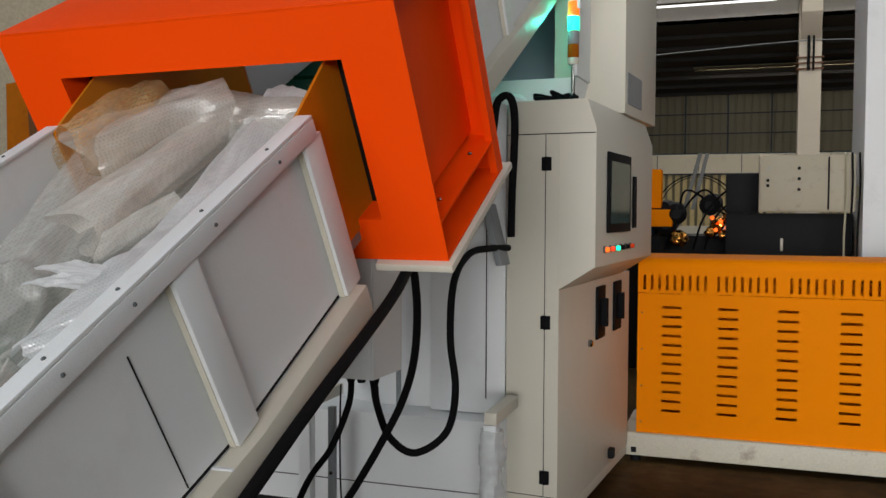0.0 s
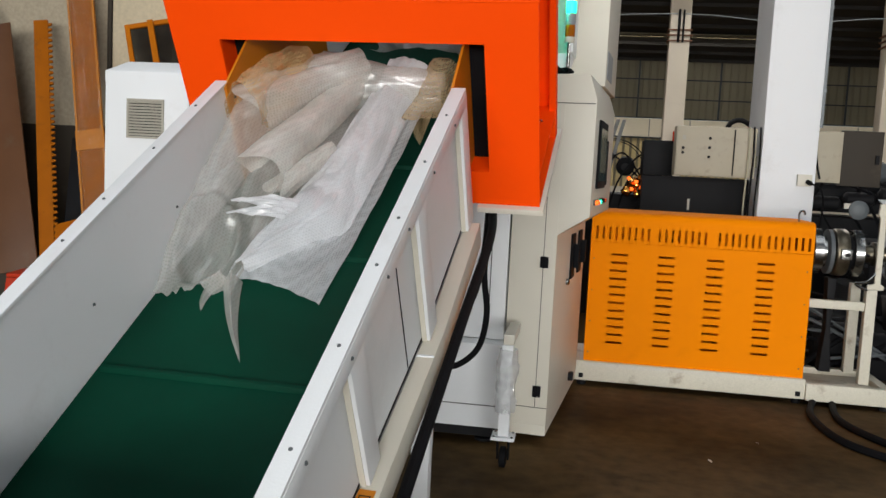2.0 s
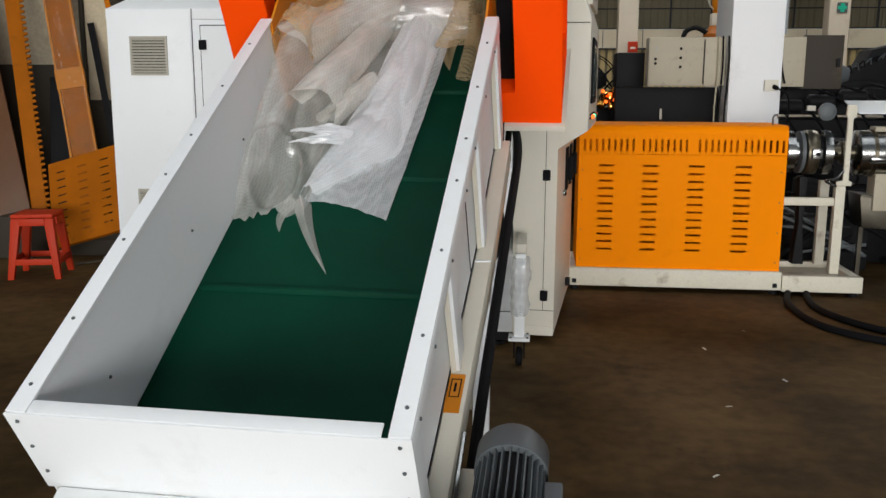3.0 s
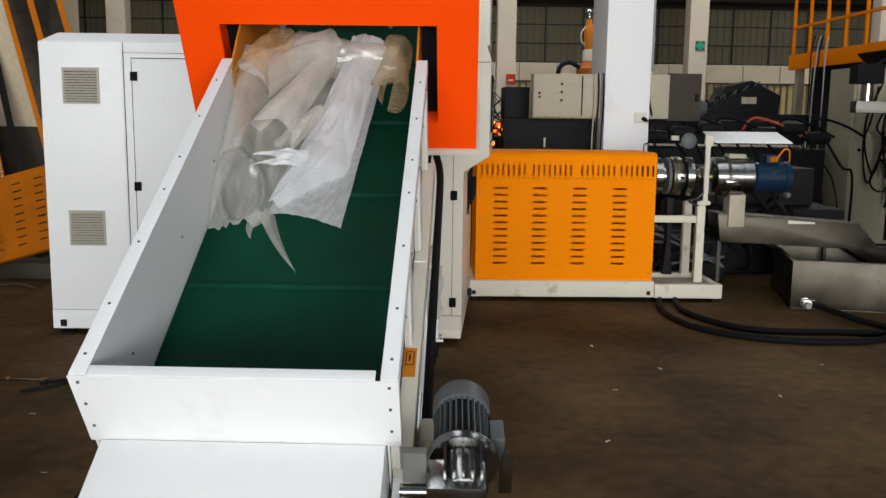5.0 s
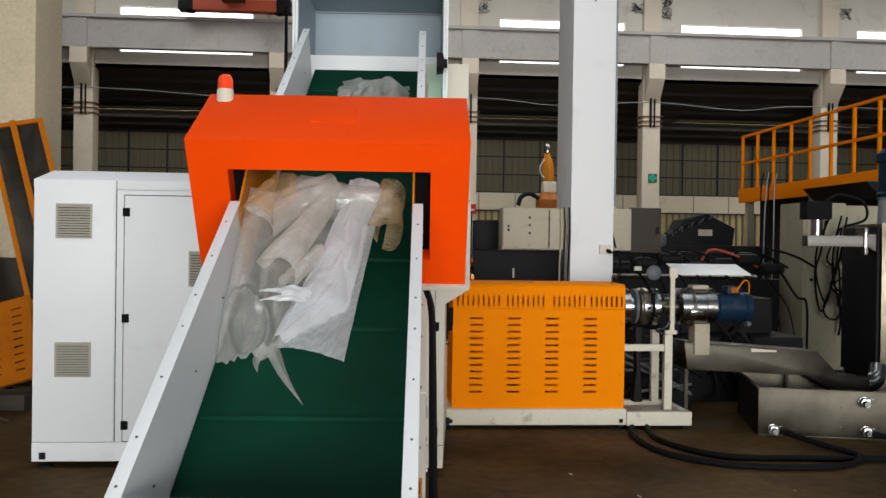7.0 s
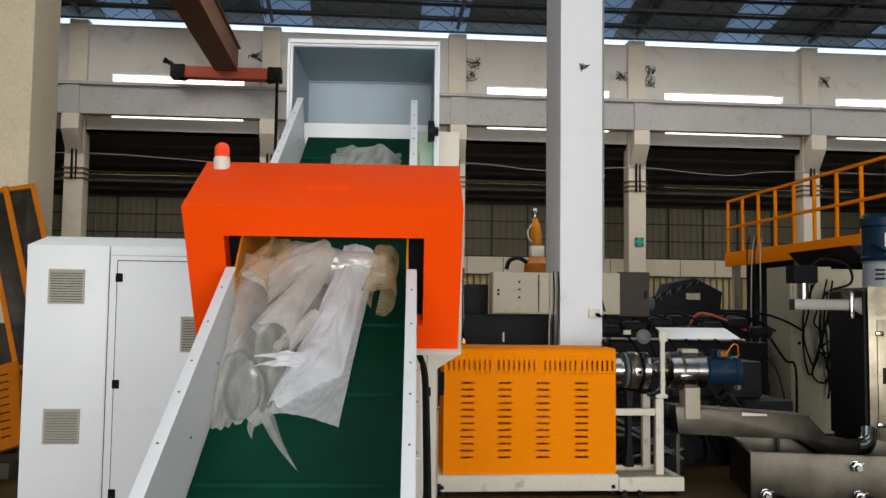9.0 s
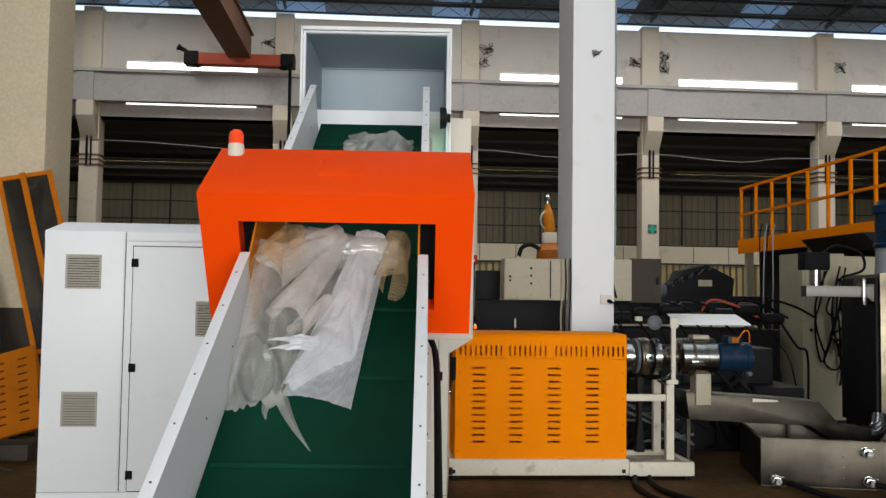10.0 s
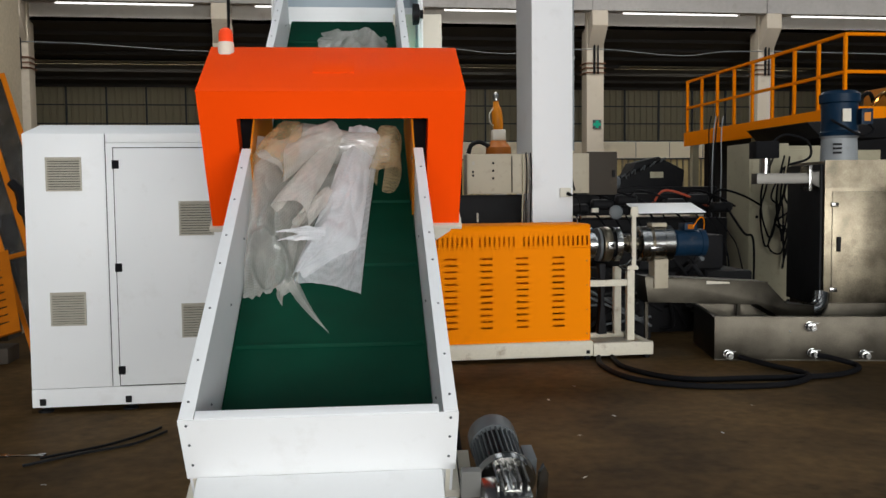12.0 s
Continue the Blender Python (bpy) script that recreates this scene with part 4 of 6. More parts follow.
cable("power_cable", "black power cable dropping to the floor", [(-0.75, 3.6, 0.88), (-0.748, 3.6, 0.85), (-0.737, 3.55, 0.776), (-0.778, 3.5, 0.642), (-0.872, 3.5, 0.506), (-1.0, 3.5, 0.2), (-1.1, 3.5, 0.012)], 0.011)
cable("power_cable", "black cable arching over the cabinet edge", [(-0.408, 4.44, 1.323), (-0.40, 4.42, 1.5), (-0.388, 4.41, 1.75), (-0.395, 4.40, 1.87), (-0.425, 4.4, 1.90), (-0.46, 4.4, 1.87), (-0.475, 4.4, 1.77), (-0.50, 4.45, 1.70)], 0.016)
part_strut = thing("strut", "grey angled steel strut behind the detector", "bracket", pose(0, 4.45, 0))
part("bar", prism(B(), [(-0.545, 1.46), (-0.515, 1.46), (-0.448, 1.20), (-0.475, 1.20)], "y", 0.0, 0.14), GREY, part_strut, "", 0.003)
cable("thin_wire", "thin black wire with a cable tie", [(-0.74, 3.5, 0.86), (-0.72, 3.45, 0.7), (-0.7, 3.42, 0.5), (-0.66, 3.4, 0.4)], 0.003)
jb = thing("junction_box", "white sheet steel junction box under the conveyor", "junction box", pose(-0.70, 3.62, 0.875, 0, 0, YAW))
part("body", box(B(), -0.11, 0.075, -0.10, 0.12, 0, 0.42), WHITE, jb, "", 0.005)
part("cover", box(B(), -0.105, 0.07, -0.108, -0.101, 0.008, 0.412), WHITE, jb, "", 0.003)
part("hanger", box(B(), -0.06, 0.03, -0.02, 0.02, 0.42, 0.62), CREAM, jb)
for x in (-0.06, -0.02, 0.03):
    part("cable_gland", lathe(B(), (x, 0, -0.03), (x, 0, 0), ((0, 0.013), (0.5, 0.016), (1, 0.016)), 12), BLACK, jb)
stay = thing("stay_bar", "thin drilled grey steel stay standing on the floor", "bracket", pose(-0.868, 3.7, 0))
part("bar", box(B(), -0.012, 0.012, -0.012, 0.012, 0, 0.735), GREY, stay, "", 0.002)
for z in (0.12, 0.3, 0.5):
    alike("bolt", BOLT, stay, Matrix.Translation((0.0, -0.012, z)) @ pose(0, 0, 0, 90, 0, 0))

# ---- gear motor beside the conveyor tail ----
gm = thing("gear_motor", "grey finned gear motor with a silver flange beside the conveyor tail", "motor", pose(-0.387, 1.41, 0.525, 14, 0, -2) @ Matrix.Scale(0.77, 4))
body = part("motor_body", lathe(B(), (0, 0.05, 0), (0, 0.30, 0), ((0, 0.085), (1, 0.085)), 32), DARK, gm, "dark grey finned motor body")
for k in range(28):
    a = 2 * math.pi * k / 28
    fin = box(B(), 0.083, 0.102, 0.06, 0.29, -0.0022, 0.0022)
    if k == 0:
        fin_me = mesh_of("fin", fin, DARKGREY)
    alike("fin", fin_me, body, pose(0, 0, 0, 0, 360 * k / 28, 0))
part("fan_cowl", lathe(B(), (0, 0.29, 0), (0, 0.42, 0), ((0, 0.108), (0.75, 0.108), (0.93, 0.095), (1, 0.07)), 32), DARKGREY, gm, "dark grey fan cowl")
part("flange", lathe(B(), (0, 0.0, 0), (0, 0.05, 0), ((0, 0.118), (0.3, 0.128), (0.6, 0.128), (0.7, 0.10), (1, 0.095)), 40), CHROME, gm, "silver mounting flange")
part("terminal_box", box(B(), 0.098, 0.150, 0.1, 0.22, -0.05, 0.045), DARKGREY, gm, "", 0.008)
part("foot_bracket", prism(B(), [(0.125, -0.09), (0.17, -0.09), (0.17, 0.05), (0.15, 0.09), (0.13, 0.05)], "y", -0.03, 0.0), CHROME, gm, "silver mounting bracket", 0.004)
gear = part("gearbox", lathe(B(), (0, -0.16, 0), (0, 0.0, 0), ((0, 0.07), (0.2, 0.085), (0.9, 0.085), (1, 0.06)), 28), CHROME, gm, "silver ribbed gearbox")
for x in (-0.06, -0.03, 0.0, 0.03, 0.06):
    part("rib", box(B(), x - 0.004, x + 0.004, -0.155, -0.005, 0.06, 0.10), CHROME, gear)
part("gear_housing", box(B(), -0.12, 0.075, -0.20, -0.04, -0.12, 0.06), CHROME, gm, "", 0.015)
part("output_shaft", cyl(B(), (-0.21, -0.10, -0.03), (-0.11, -0.10, -0.03), 0.025, seg=16), CHROME, gm)
for k in range(4):
    a = math.pi / 4 + k * math.pi / 2
    alike("bolt", BOLT, gm, Matrix.Translation((0.112 * math.cos(a), -0.001, 0.112 * math.sin(a))) @ pose(0, 0, 0, 90, 0, 0))
part("torque_arm", box(B(), -0.20, -0.12, -0.10, -0.06, 0.0, 0.12), MIDGREY, gm, "", 0.006)

# ---- electrical cabinet ----
ec = thing("electrical_cabinet", "tall white electrical cabinet with grey louvred vents", "cabinet", pose(-2.872, 4.85, 0))
W, D = 1.385, 0.62
part("body", box(B(), 0, W, 0.0, D, 0.165, 1.80), WHITE, ec, "", 0.004)
part("plinth", box(B(), 0.0, W, -0.004, D, 0.04, 0.163), WHITE, ec, "white plinth", 0.004)
bm = B()
lo = [bm.verts.new(p) for p in ((-0.002, -0.002, 1.801), (W, -0.002, 1.801), (W, D, 1.801), (-0.002, D, 1.801))]
mid = [bm.verts.new(p) for p in ((-0.002, -0.002, 1.862), (W, -0.002, 1.862), (W, D, 1.862), (-0.002, D, 1.862))]
hi = [bm.verts.new(p) for p in ((0.09, 0.09, 1.925), (W, 0.09, 1.925), (W, D, 1.925), (0.09, D, 1.925))]
for a, b in ((lo, mid), (mid, hi)):
    for i in range(4):
        bm.faces.new((a[i], a[(i + 1) % 4], b[(i + 1) % 4], b[i]))
bm.faces.new(hi)
bm.faces.new(lo[::-1])
part("roof", bm, WHITE, ec, "white bevelled roof", 0.004)
part("corner_panel", box(B(), 0.004, 0.512, -0.006, -0.0005, 0.17, 1.858), WHITE, ec, "", 0.002)
part("seam", box(B(), 0.517, 0.522, -0.003, -0.0003, 0.17, 1.86), DARK, ec)
door = part("door", box(B(), 0.572, 1.36, -0.010, -0.0005, 0.172, 1.765), WHITE, ec, "white cabinet door", 0.003)
part("door_gap", box(B(), 0.566, 1.366, -0.002, -0.0002, 0.166, 1.771), DARK, ec)
for z in (0.276, 0.970, 1.657):
    h = part("hinge", box(B(), 0.563, 0.607, -0.024, -0.011, z - 0.028, z + 0.028), BLACK, door, "black square hinge", 0.003)


def vent(x0, z0, w, h, parent, y):
    fr = part("vent", pierced(B(), x0, x0 + w, z0, z0 + h, y - 0.012, y - 0.001, [(x0 + 0.012, x0 + w - 0.012, z0 + 0.012, z0 + h - 0.012)], lambda a, b, t: (a, t, b)), VENTGREY, parent, "grey plastic louvred vent")
    n = 12
    p = (h - 0.024) / n
    me = mesh_of("slat", prism(B(), [(-0.0005, p * 0.98), (-0.004, p * 0.98), (-0.012, p * 0.27), (-0.0105, p * 0.21)], "x", 0.012, w - 0.012), VENTGREY)
    for k in range(n):
        alike("slat", me, fr, Matrix.Translation((x0, y - 0.002, z0 + 0.012 + k * p)))
    part("backing", box(B(), x0 + 0.01, x0 + w - 0.01, y - 0.002, y - 0.001, z0 + 0.01, z0 + h - 0.01), DARK, fr)


for z in (1.483, 0.588):
    vent(0.142, z, 0.226, 0.224, ec, -0.006)
for z in (1.178, 0.486):
    vent(0.985, z, 0.226, 0.232, door, -0.010)
for x in (0.05, 0.60, 1.2):
    part("foot_bolt", box(B(), x, x + 0.04, -0.016, -0.005, 0.055, 0.10), DARK, ec, "", 0.004)
    part("foot", lathe(B(), (x + 0.02, 0.05, 0.0), (x + 0.02, 0.05, 0.042), ((0, 0.05), (0.3, 0.05), (0.5, 0.02), (1, 0.02)), 14), DARK, ec)

# ---- amber guard over the extruder, on its base frame ----
gd = thing("extruder_guard", "amber slotted sheet steel guard over the extruder", "machine guard", pose(-0.055, 6.0, 0.165))
GW, GH, GD = 1.40, 1.01, 0.55
holes = []
for cx in (0.19, 0.492, 0.803, 1.118):
    for r in range(12):
        z = 0.134 + r * 0.0535
        holes.append((cx - 0.053, cx + 0.053, z - 0.0075, z + 0.0075))
part("front_panel", pierced(B(), 0, GW, 0, 0.80, 0.0, 0.003, holes, lambda a, b, t: (a, t, b)), GUARD, gd, "amber front panel with four columns of slots")
holes = []
for x0, n in ((0.03, 9), (0.432, 8), (0.81, 7), (1.115, 7)):
    for k in range(n):
        holes.append((x0 + k * 0.0415, x0 + k * 0.0415 + 0.015, 0.822, 0.905))
part("upper_panel", pierced(B(), 0, GW, 0.803, 0.93, -0.001, 0.003, holes, lambda a, b, t: (a, t, b)), GUARD, gd, "amber upper panel with upright slots")
prof = [(-0.001, 0.9305)] + [(0.06 - 0.061 * math.cos(a), 0.945 + 0.06 * math.sin(a)) for a in [math.pi / 2 * k / 6 for k in range(7)]] + [(GD, 1.005), (GD, 1.0), (0.06, 1.0), (0.004, 0.945), (0.003, 0.9305)]
part("top_cover", prism(B(), prof, "x", 0, GW), GUARD, gd, "amber folded top cover")
for x in (0.0, GW - 0.003):
    part("end_panel", box(B(), x, x + 0.003, 0.0045, GD, 0, 0.996), GUARD, gd)
part("back_panel", box(B(), 0.004, GW - 0.004, GD - 0.004, GD - 0.001, 0, 0.995), GUARD, gd)
for x in (0.025, GW - 0.03):
    for z in (0.06, 0.27, 0.48, 0.69):
        alike("bolt", SMALLBOLT, gd, Matrix.Translation((x, 0, z)) @ pose(0, 0, 0, 90, 0, 0))
hook = part("latch_hook", tube(B(), [(1.31, 0.08, 1.0), (1.31, 0.08, 1.06), (1.335, 0.08, 1.075), (1.345, 0.08, 1.05)], 0.006, 8), CHROME, gd)
fr = thing("support_stand", "grimy cream welded steel base frame on the floor", "machine base", pose(0, 6.0, 0))
part("front_beam", box(B(), -0.13, 1.36, -0.03, 0.05, 0.035, 0.162), GRIMYCREAM, fr, "cream channel beam", 0.006)
part("back_beam", box(B(), -0.13, 1.36, 0.52, 0.6, 0.035, 0.162), GRIMYCREAM, fr, "", 0.006)
part("beam_shelf", box(B(), -0.13, 1.355, -0.026, 0.55, 0.1625, 0.1655), GRIMYCREAM, fr)
ext = part("end_beam", box(B(), 1.362, 1.90, -0.04, 0.03, 0.03, 0.142), GRIMYCREAM, fr, "cream extension beam", 0.006)
part("end_beam", box(B(), 1.362, 1.90, 0.50, 0.57, 0.03, 0.142), GRIMYCREAM, fr, "", 0.006)
part("end_plate", box(B(), 1.83, 1.89, 0.031, 0.499, 0.03, 0.142), GRIMYCREAM, fr, "", 0.004)
part("drip_tray", box(B(), 1.364, 1.828, 0.032, 0.498, 0.08, 0.10), GRIMYCREAM, fr)
part("post", box(B(), 1.70, 1.765, 0.06, 0.12, 0.1425, 0.76), GRIMYCREAM, fr, "cream upright post", 0.005)
part("post", box(B(), 1.70, 1.765, 0.40, 0.46, 0.1425, 0.76), GRIMYCREAM, fr, "", 0.005)
part("cross_bar", box(B(), 1.345, 1.699, 0.07, 0.12, 0.62, 0.675), GRIMYCREAM, fr, "", 0.005)
part("head_plate", prism(B(), [(1.70, 0.761), (1.80, 0.761), (1.80, 0.79), (1.778, 0.80), (1.778, 1.22), (1.80, 1.23), (1.795, 1.31), (1.735, 1.31), (1.73, 1.24), (1.742, 1.22), (1.742, 0.80), (1.70, 0.79)], "y", 0.06, 0.085), GRIMYCREAM, fr, "cream upright head plate", 0.004)
for x in (-0.08, 1.30):
    part("floor_bolt", box(B(), x, x + 0.03, -0.042, -0.031, 0.055, 0.085), DARK, fr, "", 0.003)
    part("foot", cyl(B(), (x + 0.02, 0.02, 0), (x + 0.02, 0.02, 0.035), 0.03, seg=14), DARK, fr)
part("foot", cyl(B(), (1.85, 0.0, 0), (1.85, 0.0, 0.03), 0.03, seg=14), DARK, fr)

# ---- the extruder's head, screen changer and pelletiser drive ----
hd = thing("extruder", "machined steel extruder head with flanges and a blue motor", "machine", pose(0, 6.27, 0.975))
part("barrel_flange", lathe(B(), (1.35, 0, 0), (1.47, 0, 0), ((0, 0.085), (0.25, 0.085), (0.3, 0.15), (0.75, 0.15), (0.8, 0.105), (1, 0.105)), 32), CHROME, hd)
part("clamp_ring", lathe(B(), (1.475, 0, 0), (1.515, 0, 0), ((0, 0.12), (0.2, 0.148), (0.8, 0.148), (1, 0.12)), 32), DARKGREY, hd)
part("clamp_ring", lathe(B(), (1.52, 0, 0), (1.60, 0, 0), ((0, 0.150), (0.15, 0.156), (0.85, 0.156), (1, 0.150)), 32), STEEL, hd)
part("clamp_ring", lathe(B(), (1.635, 0, 0), (1.70, 0, 0), ((0, 0.15), (0.2, 0.154), (0.8, 0.154), (1, 0.12)), 32), CHROME, hd)
part("spacer", lathe(B(), (1.60, 0, 0), (1.635, 0, 0), ((0, 0.11), (1, 0.11)), 24), DARK, hd)
part("clamp_block", box(B(), 1.535, 1.60, -0.195, -0.15, -0.035, 0.035), CHROME, hd, "", 0.006)
part("clamp_screw", cyl(B(), (1.567, -0.215, 0), (1.567, -0.196, 0), 0.014, seg=6), DARK, hd)
bolt_me = mesh_of("bolt", cyl(B(), (0, 0, 0), (0.02, 0, 0), 0.012, seg=6), DARK)
for a in range(10):
    q = 2 * math.pi * a / 10
    alike("bolt", bolt_me, hd, Matrix.Translation((1.70, 0.125 * math.cos(q), 0.125 * math.sin(q))))
part("shaft", lathe(B(), (1.70, 0, 0), (1.86, 0, 0), ((0, 0.06), (0.4, 0.06), (0.45, 0.08), (0.6, 0.08), (0.65, 0.05), (1, 0.05)), 24), STEEL, hd)
ccl = part("cutter_chamber", lathe(B(), (1.86, 0, 0), (2.185, 0, 0), ((0, 0.135), (0.04, 0.158), (0.30, 0.158), (0.31, 0.152), (0.68, 0.152), (0.69, 0.158), (0.95, 0.158), (1, 0.13)), 36), CHROME, hd, "shiny steel cutter chamber")
part("band_clamp", lathe(B(), (1.955, 0, 0), (1.985, 0, 0), ((0, 0.155), (0.1, 0.164), (0.9, 0.164), (1, 0.155)), 36), STEEL, ccl)
part("clamp_latch", box(B(), 1.93, 2.03, -0.178, -0.163, -0.045, -0.02), CHROME, ccl, "", 0.004)
part("clamp_latch", cyl(B(), (1.92, -0.172, -0.055), (2.04, -0.172, -0.05), 0.007, seg=8), CHROME, ccl)
part("top_port", box(B(), 1.98, 2.12, -0.06, 0.06, 0.15, 0.185), LIGHTDRAB, ccl, "", 0.006)
part("chamber_outlet", box(B(), 2.0, 2.13, -0.075, 0.075, -0.40, -0.14), LIGHTDRAB, hd, "", 0.006)
mt = part("drive_motor", lathe(B(), (2.19, 0, 0), (2.50, 0, 0), ((0, 0.10), (0.05, 0.118), (0.78, 0.118), (0.8, 0.126), (0.95, 0.124), (1, 0.09)), 28), BLUE, hd, "dark blue drive motor")
part("terminal_box", box(B(), 2.28, 2.40, -0.07, 0.07, 0.113, 0.18), BLUE, mt, "", 0.008)
part("warning_label", box(B(), 2.31, 2.37, -0.0735, -0.0715, 0.125, 0.17), OLDYELLOW, mt)
part("top_tray", prism(B(), [(-0.03, 0.27), (0.30, 0.35), (0.30, 0.358), (-0.03, 0.278)], "x", 1.87, 2.50), WHITE, hd, "cream sheet cover", 0.002)
part("hand_wheel", lathe(B(), (1.65, -0.07, 0.285), (1.65, -0.03, 0.285), ((0, 0.03), (0.1, 0.045), (0.3, 0.062), (0.7, 0.062), (1, 0.04)), 20), DARKGREY, hd, "grey hand wheel")
part("latch_lever", tube(B(), [(1.79, -0.19, -0.05), (1.70, -0.21, -0.16), (1.63, -0.2, -0.18), (1.72, -0.2, -0.22), (1.82, -0.19, -0.2)], 0.009, 8), CHROME, hd)
part("head_stand", prism(B(), [(1.49, -0.80), (1.57, -0.80), (1.545, -0.5), (1.56, -0.17), (1.50, -0.17), (1.515, -0.5)], "y", -0.05, 0.05), DARK, hd, "", 0.008)
cable("orange_hose", "thin orange signal cable on the drive motor", [(2.36, 6.2, 1.12), (2.40, 6.16, 1.2), (2.46, 6.2, 1.19), (2.5, 6.28, 1.10)], 0.005, GUARD)

# ---- water tank, chute and dryer ----
tk = thing("water_tank", "low stainless steel water tank with hose fittings", "tank", pose(2.355, 5.74, 0, 0, 0, -13))
for nm, c in (("front_wall", (0, 1.95, 0, 0.006, 0.012, 0.372)), ("back_wall", (0, 1.95, 0.894, 0.9, 0.012, 0.372)), ("side_wall", (0, 0.006, 0.007, 0.893, 0.012, 0.372)), ("side_wall", (1.944, 1.95, 0.007, 0.893, 0.012, 0.372)), ("tank_floor", (0.0, 1.95, 0, 0.9, 0.0, 0.011))):
    part(nm, box(B(), *c), DULLSTEEL, tk, "", 0.002)
part("rim", pierced(B(), -0.012, 1.962, -0.012, 0.912, 0.373, 0.379, [(0.02, 1.93, 0.02, 0.88)], lambda a, b, t: (a, b, t)), DULLSTEEL, tk)
part("water", box(B(), 0.008, 1.942, 0.008, 0.892, 0.015, 0.16), DARK, tk, "dark still water")
for x, z in ((0.11, 0.055), (0.78, 0.295), (0.80, 0.07), (1.22, 0.06)):
    f = part("hose_fitting", lathe(B(), (x, 0.0, z), (x, -0.12, z), ((0, 0.042), (0.15, 0.042), (0.16, 0.028), (0.45, 0.028), (0.46, 0.036), (0.6, 0.036), (0.61, 0.024), (1, 0.022)), 16), CHROME, tk, "chromed hose fitting")
    part("valve_lever", box(B(), x - 0.006, x + 0.05, -0.075, -0.065, z + 0.03, z + 0.04), CHROME, f)
for z in (0.09, 0.17, 0.25):
    alike("bolt", BOLT, tk, Matrix.Translation((0.62, 0, z)) @ pose(0, 0, 0, 90, 0, 0))
ch = thing("steel_chute", "long brushed steel water chute leading to the dryer", "chute", pose(0, 6.22, 0))
part("trough", prism(B(), [(1.92, 0.685), (3.08, 0.605), (3.28, 0.40), (3.55, 0.375), (3.55, 0.245), (3.22, 0.27), (3.0, 0.40), (1.95, 0.45)], "y", 0.0, 0.26), DULLSTEEL, ch, "folded steel trough", 0.004)
part("side_flange", prism(B(), [(1.92, 0.688), (3.08, 0.608), (3.08, 0.592), (1.92, 0.672)], "y", -0.02, -0.001), DULLSTEEL, ch)
part("elbow", tube(B(), [(3.50, 0.13, 0.31), (3.62, 0.13, 0.31), (3.70, 0.16, 0.36), (3.74, 0.2, 0.46)], 0.075, 16), CHROME, ch)
part("label_plate", box(B(), 2.5, 2.72, -0.004, -0.0005, 0.60, 0.632), CREAM, ch)
for x in (2.0, 2.9):
    part("chute_leg", box(B(), x, x + 0.03, 0.2, 0.23, 0.0, 0.45), DULLSTEEL, ch)
dr = thing("centrifugal_dryer", "tall stainless steel dryer housing with a blue motor on top", "dryer", pose(3.735, 6.38, 0, 0, 0, -8))
part("housing", box(B(), 0, 0.95, 0.0, 0.8, 0.27, 1.71), STEEL, dr, "stained stainless steel housing", 0.006)
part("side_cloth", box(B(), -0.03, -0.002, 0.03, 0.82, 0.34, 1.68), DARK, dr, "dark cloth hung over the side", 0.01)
dd = part("inspection_door", box(B(), 0.07, 0.74, -0.014, -0.001, 0.37, 1.42), STEEL, dr, "hinged inspection door", 0.004)
part("door_handle", box(B(), 0.11, 0.145, -0.035, -0.015, 0.86, 1.0), DARK, dd, "", 0.006)
for z in (0.5, 1.3):
    part("hinge", cyl(B(), (0.70, -0.02, z - 0.05), (0.70, -0.02, z + 0.05), 0.012, seg=10), CHROME, dd)
    part("latch", box(B(), 0.055, 0.12, -0.026, -0.0145, z - 0.02, z + 0.02), CHROME, dd, "", 0.004)
part("top_band", box(B(), -0.004, 0.954, -0.006, -0.0005, 1.46, 1.715), STEEL, dr)
part("dryer_legs", box(B(), 0.05, 0.9, 0.05, 0.75, 0.0, 0.27), DARK, dr)
m2 = part("motor", lathe(B(), (0.25, 0.28, 1.95), (0.25, 0.28, 2.38), ((0, 0.17), (0.08, 0.185), (0.12, 0.165), (0.72, 0.165), (0.75, 0.185), (0.92, 0.185), (1, 0.15)), 32), BLUE, dr, "blue enamelled motor")
part("motor_base", lathe(B(), (0.25, 0.28, 1.71), (0.25, 0.28, 1.95), ((0, 0.17), (0.9, 0.16), (1, 0.18)), 32), GREY, dr, "grey slotted motor base")
part("terminal_box", box(B(), 0.36, 0.47, 0.06, 0.16, 2.05, 2.2), BLUE, m2, "", 0.01)
part("warning_label", box(B(), 0.385, 0.445, 0.0575, 0.0595, 2.08, 2.16), YELLOW, m2)
part("label_plate", box(B(), 0.20, 0.28, 0.098, 0.112, 2.08, 2.2), CREAM, m2)
for z in (1.78, 1.82, 1.86):
    part("slot", box(B(), 0.13, 0.20, 0.105, 0.14, z, z + 0.018), DARK, dr)
part("inlet_arm", prism(B(), [(-0.62, 1.50), (-0.10, 1.50), (-0.001, 1.44), (-0.001, 1.63), (-0.10, 1.60), (-0.62, 1.60)], "y", 0.05, 0.2), GREYSTEEL, dr, "polished steel inlet arm", 0.006)
part("arm_flange", box(B(), -0.14, -0.11, 0.02, 0.23, 1.43, 1.67), CHROME, dr, "", 0.004)
part("actuator", cyl(B(), (-0.52, 0.12, 1.60), (-0.52, 0.12, 1.74), 0.05, seg=18), CHROME, dr)
part("actuator_head", box(B(), -0.64, -0.42, 0.02, 0.22, 1.741, 1.90), BLACK, dr, "black actuator head", 0.01)
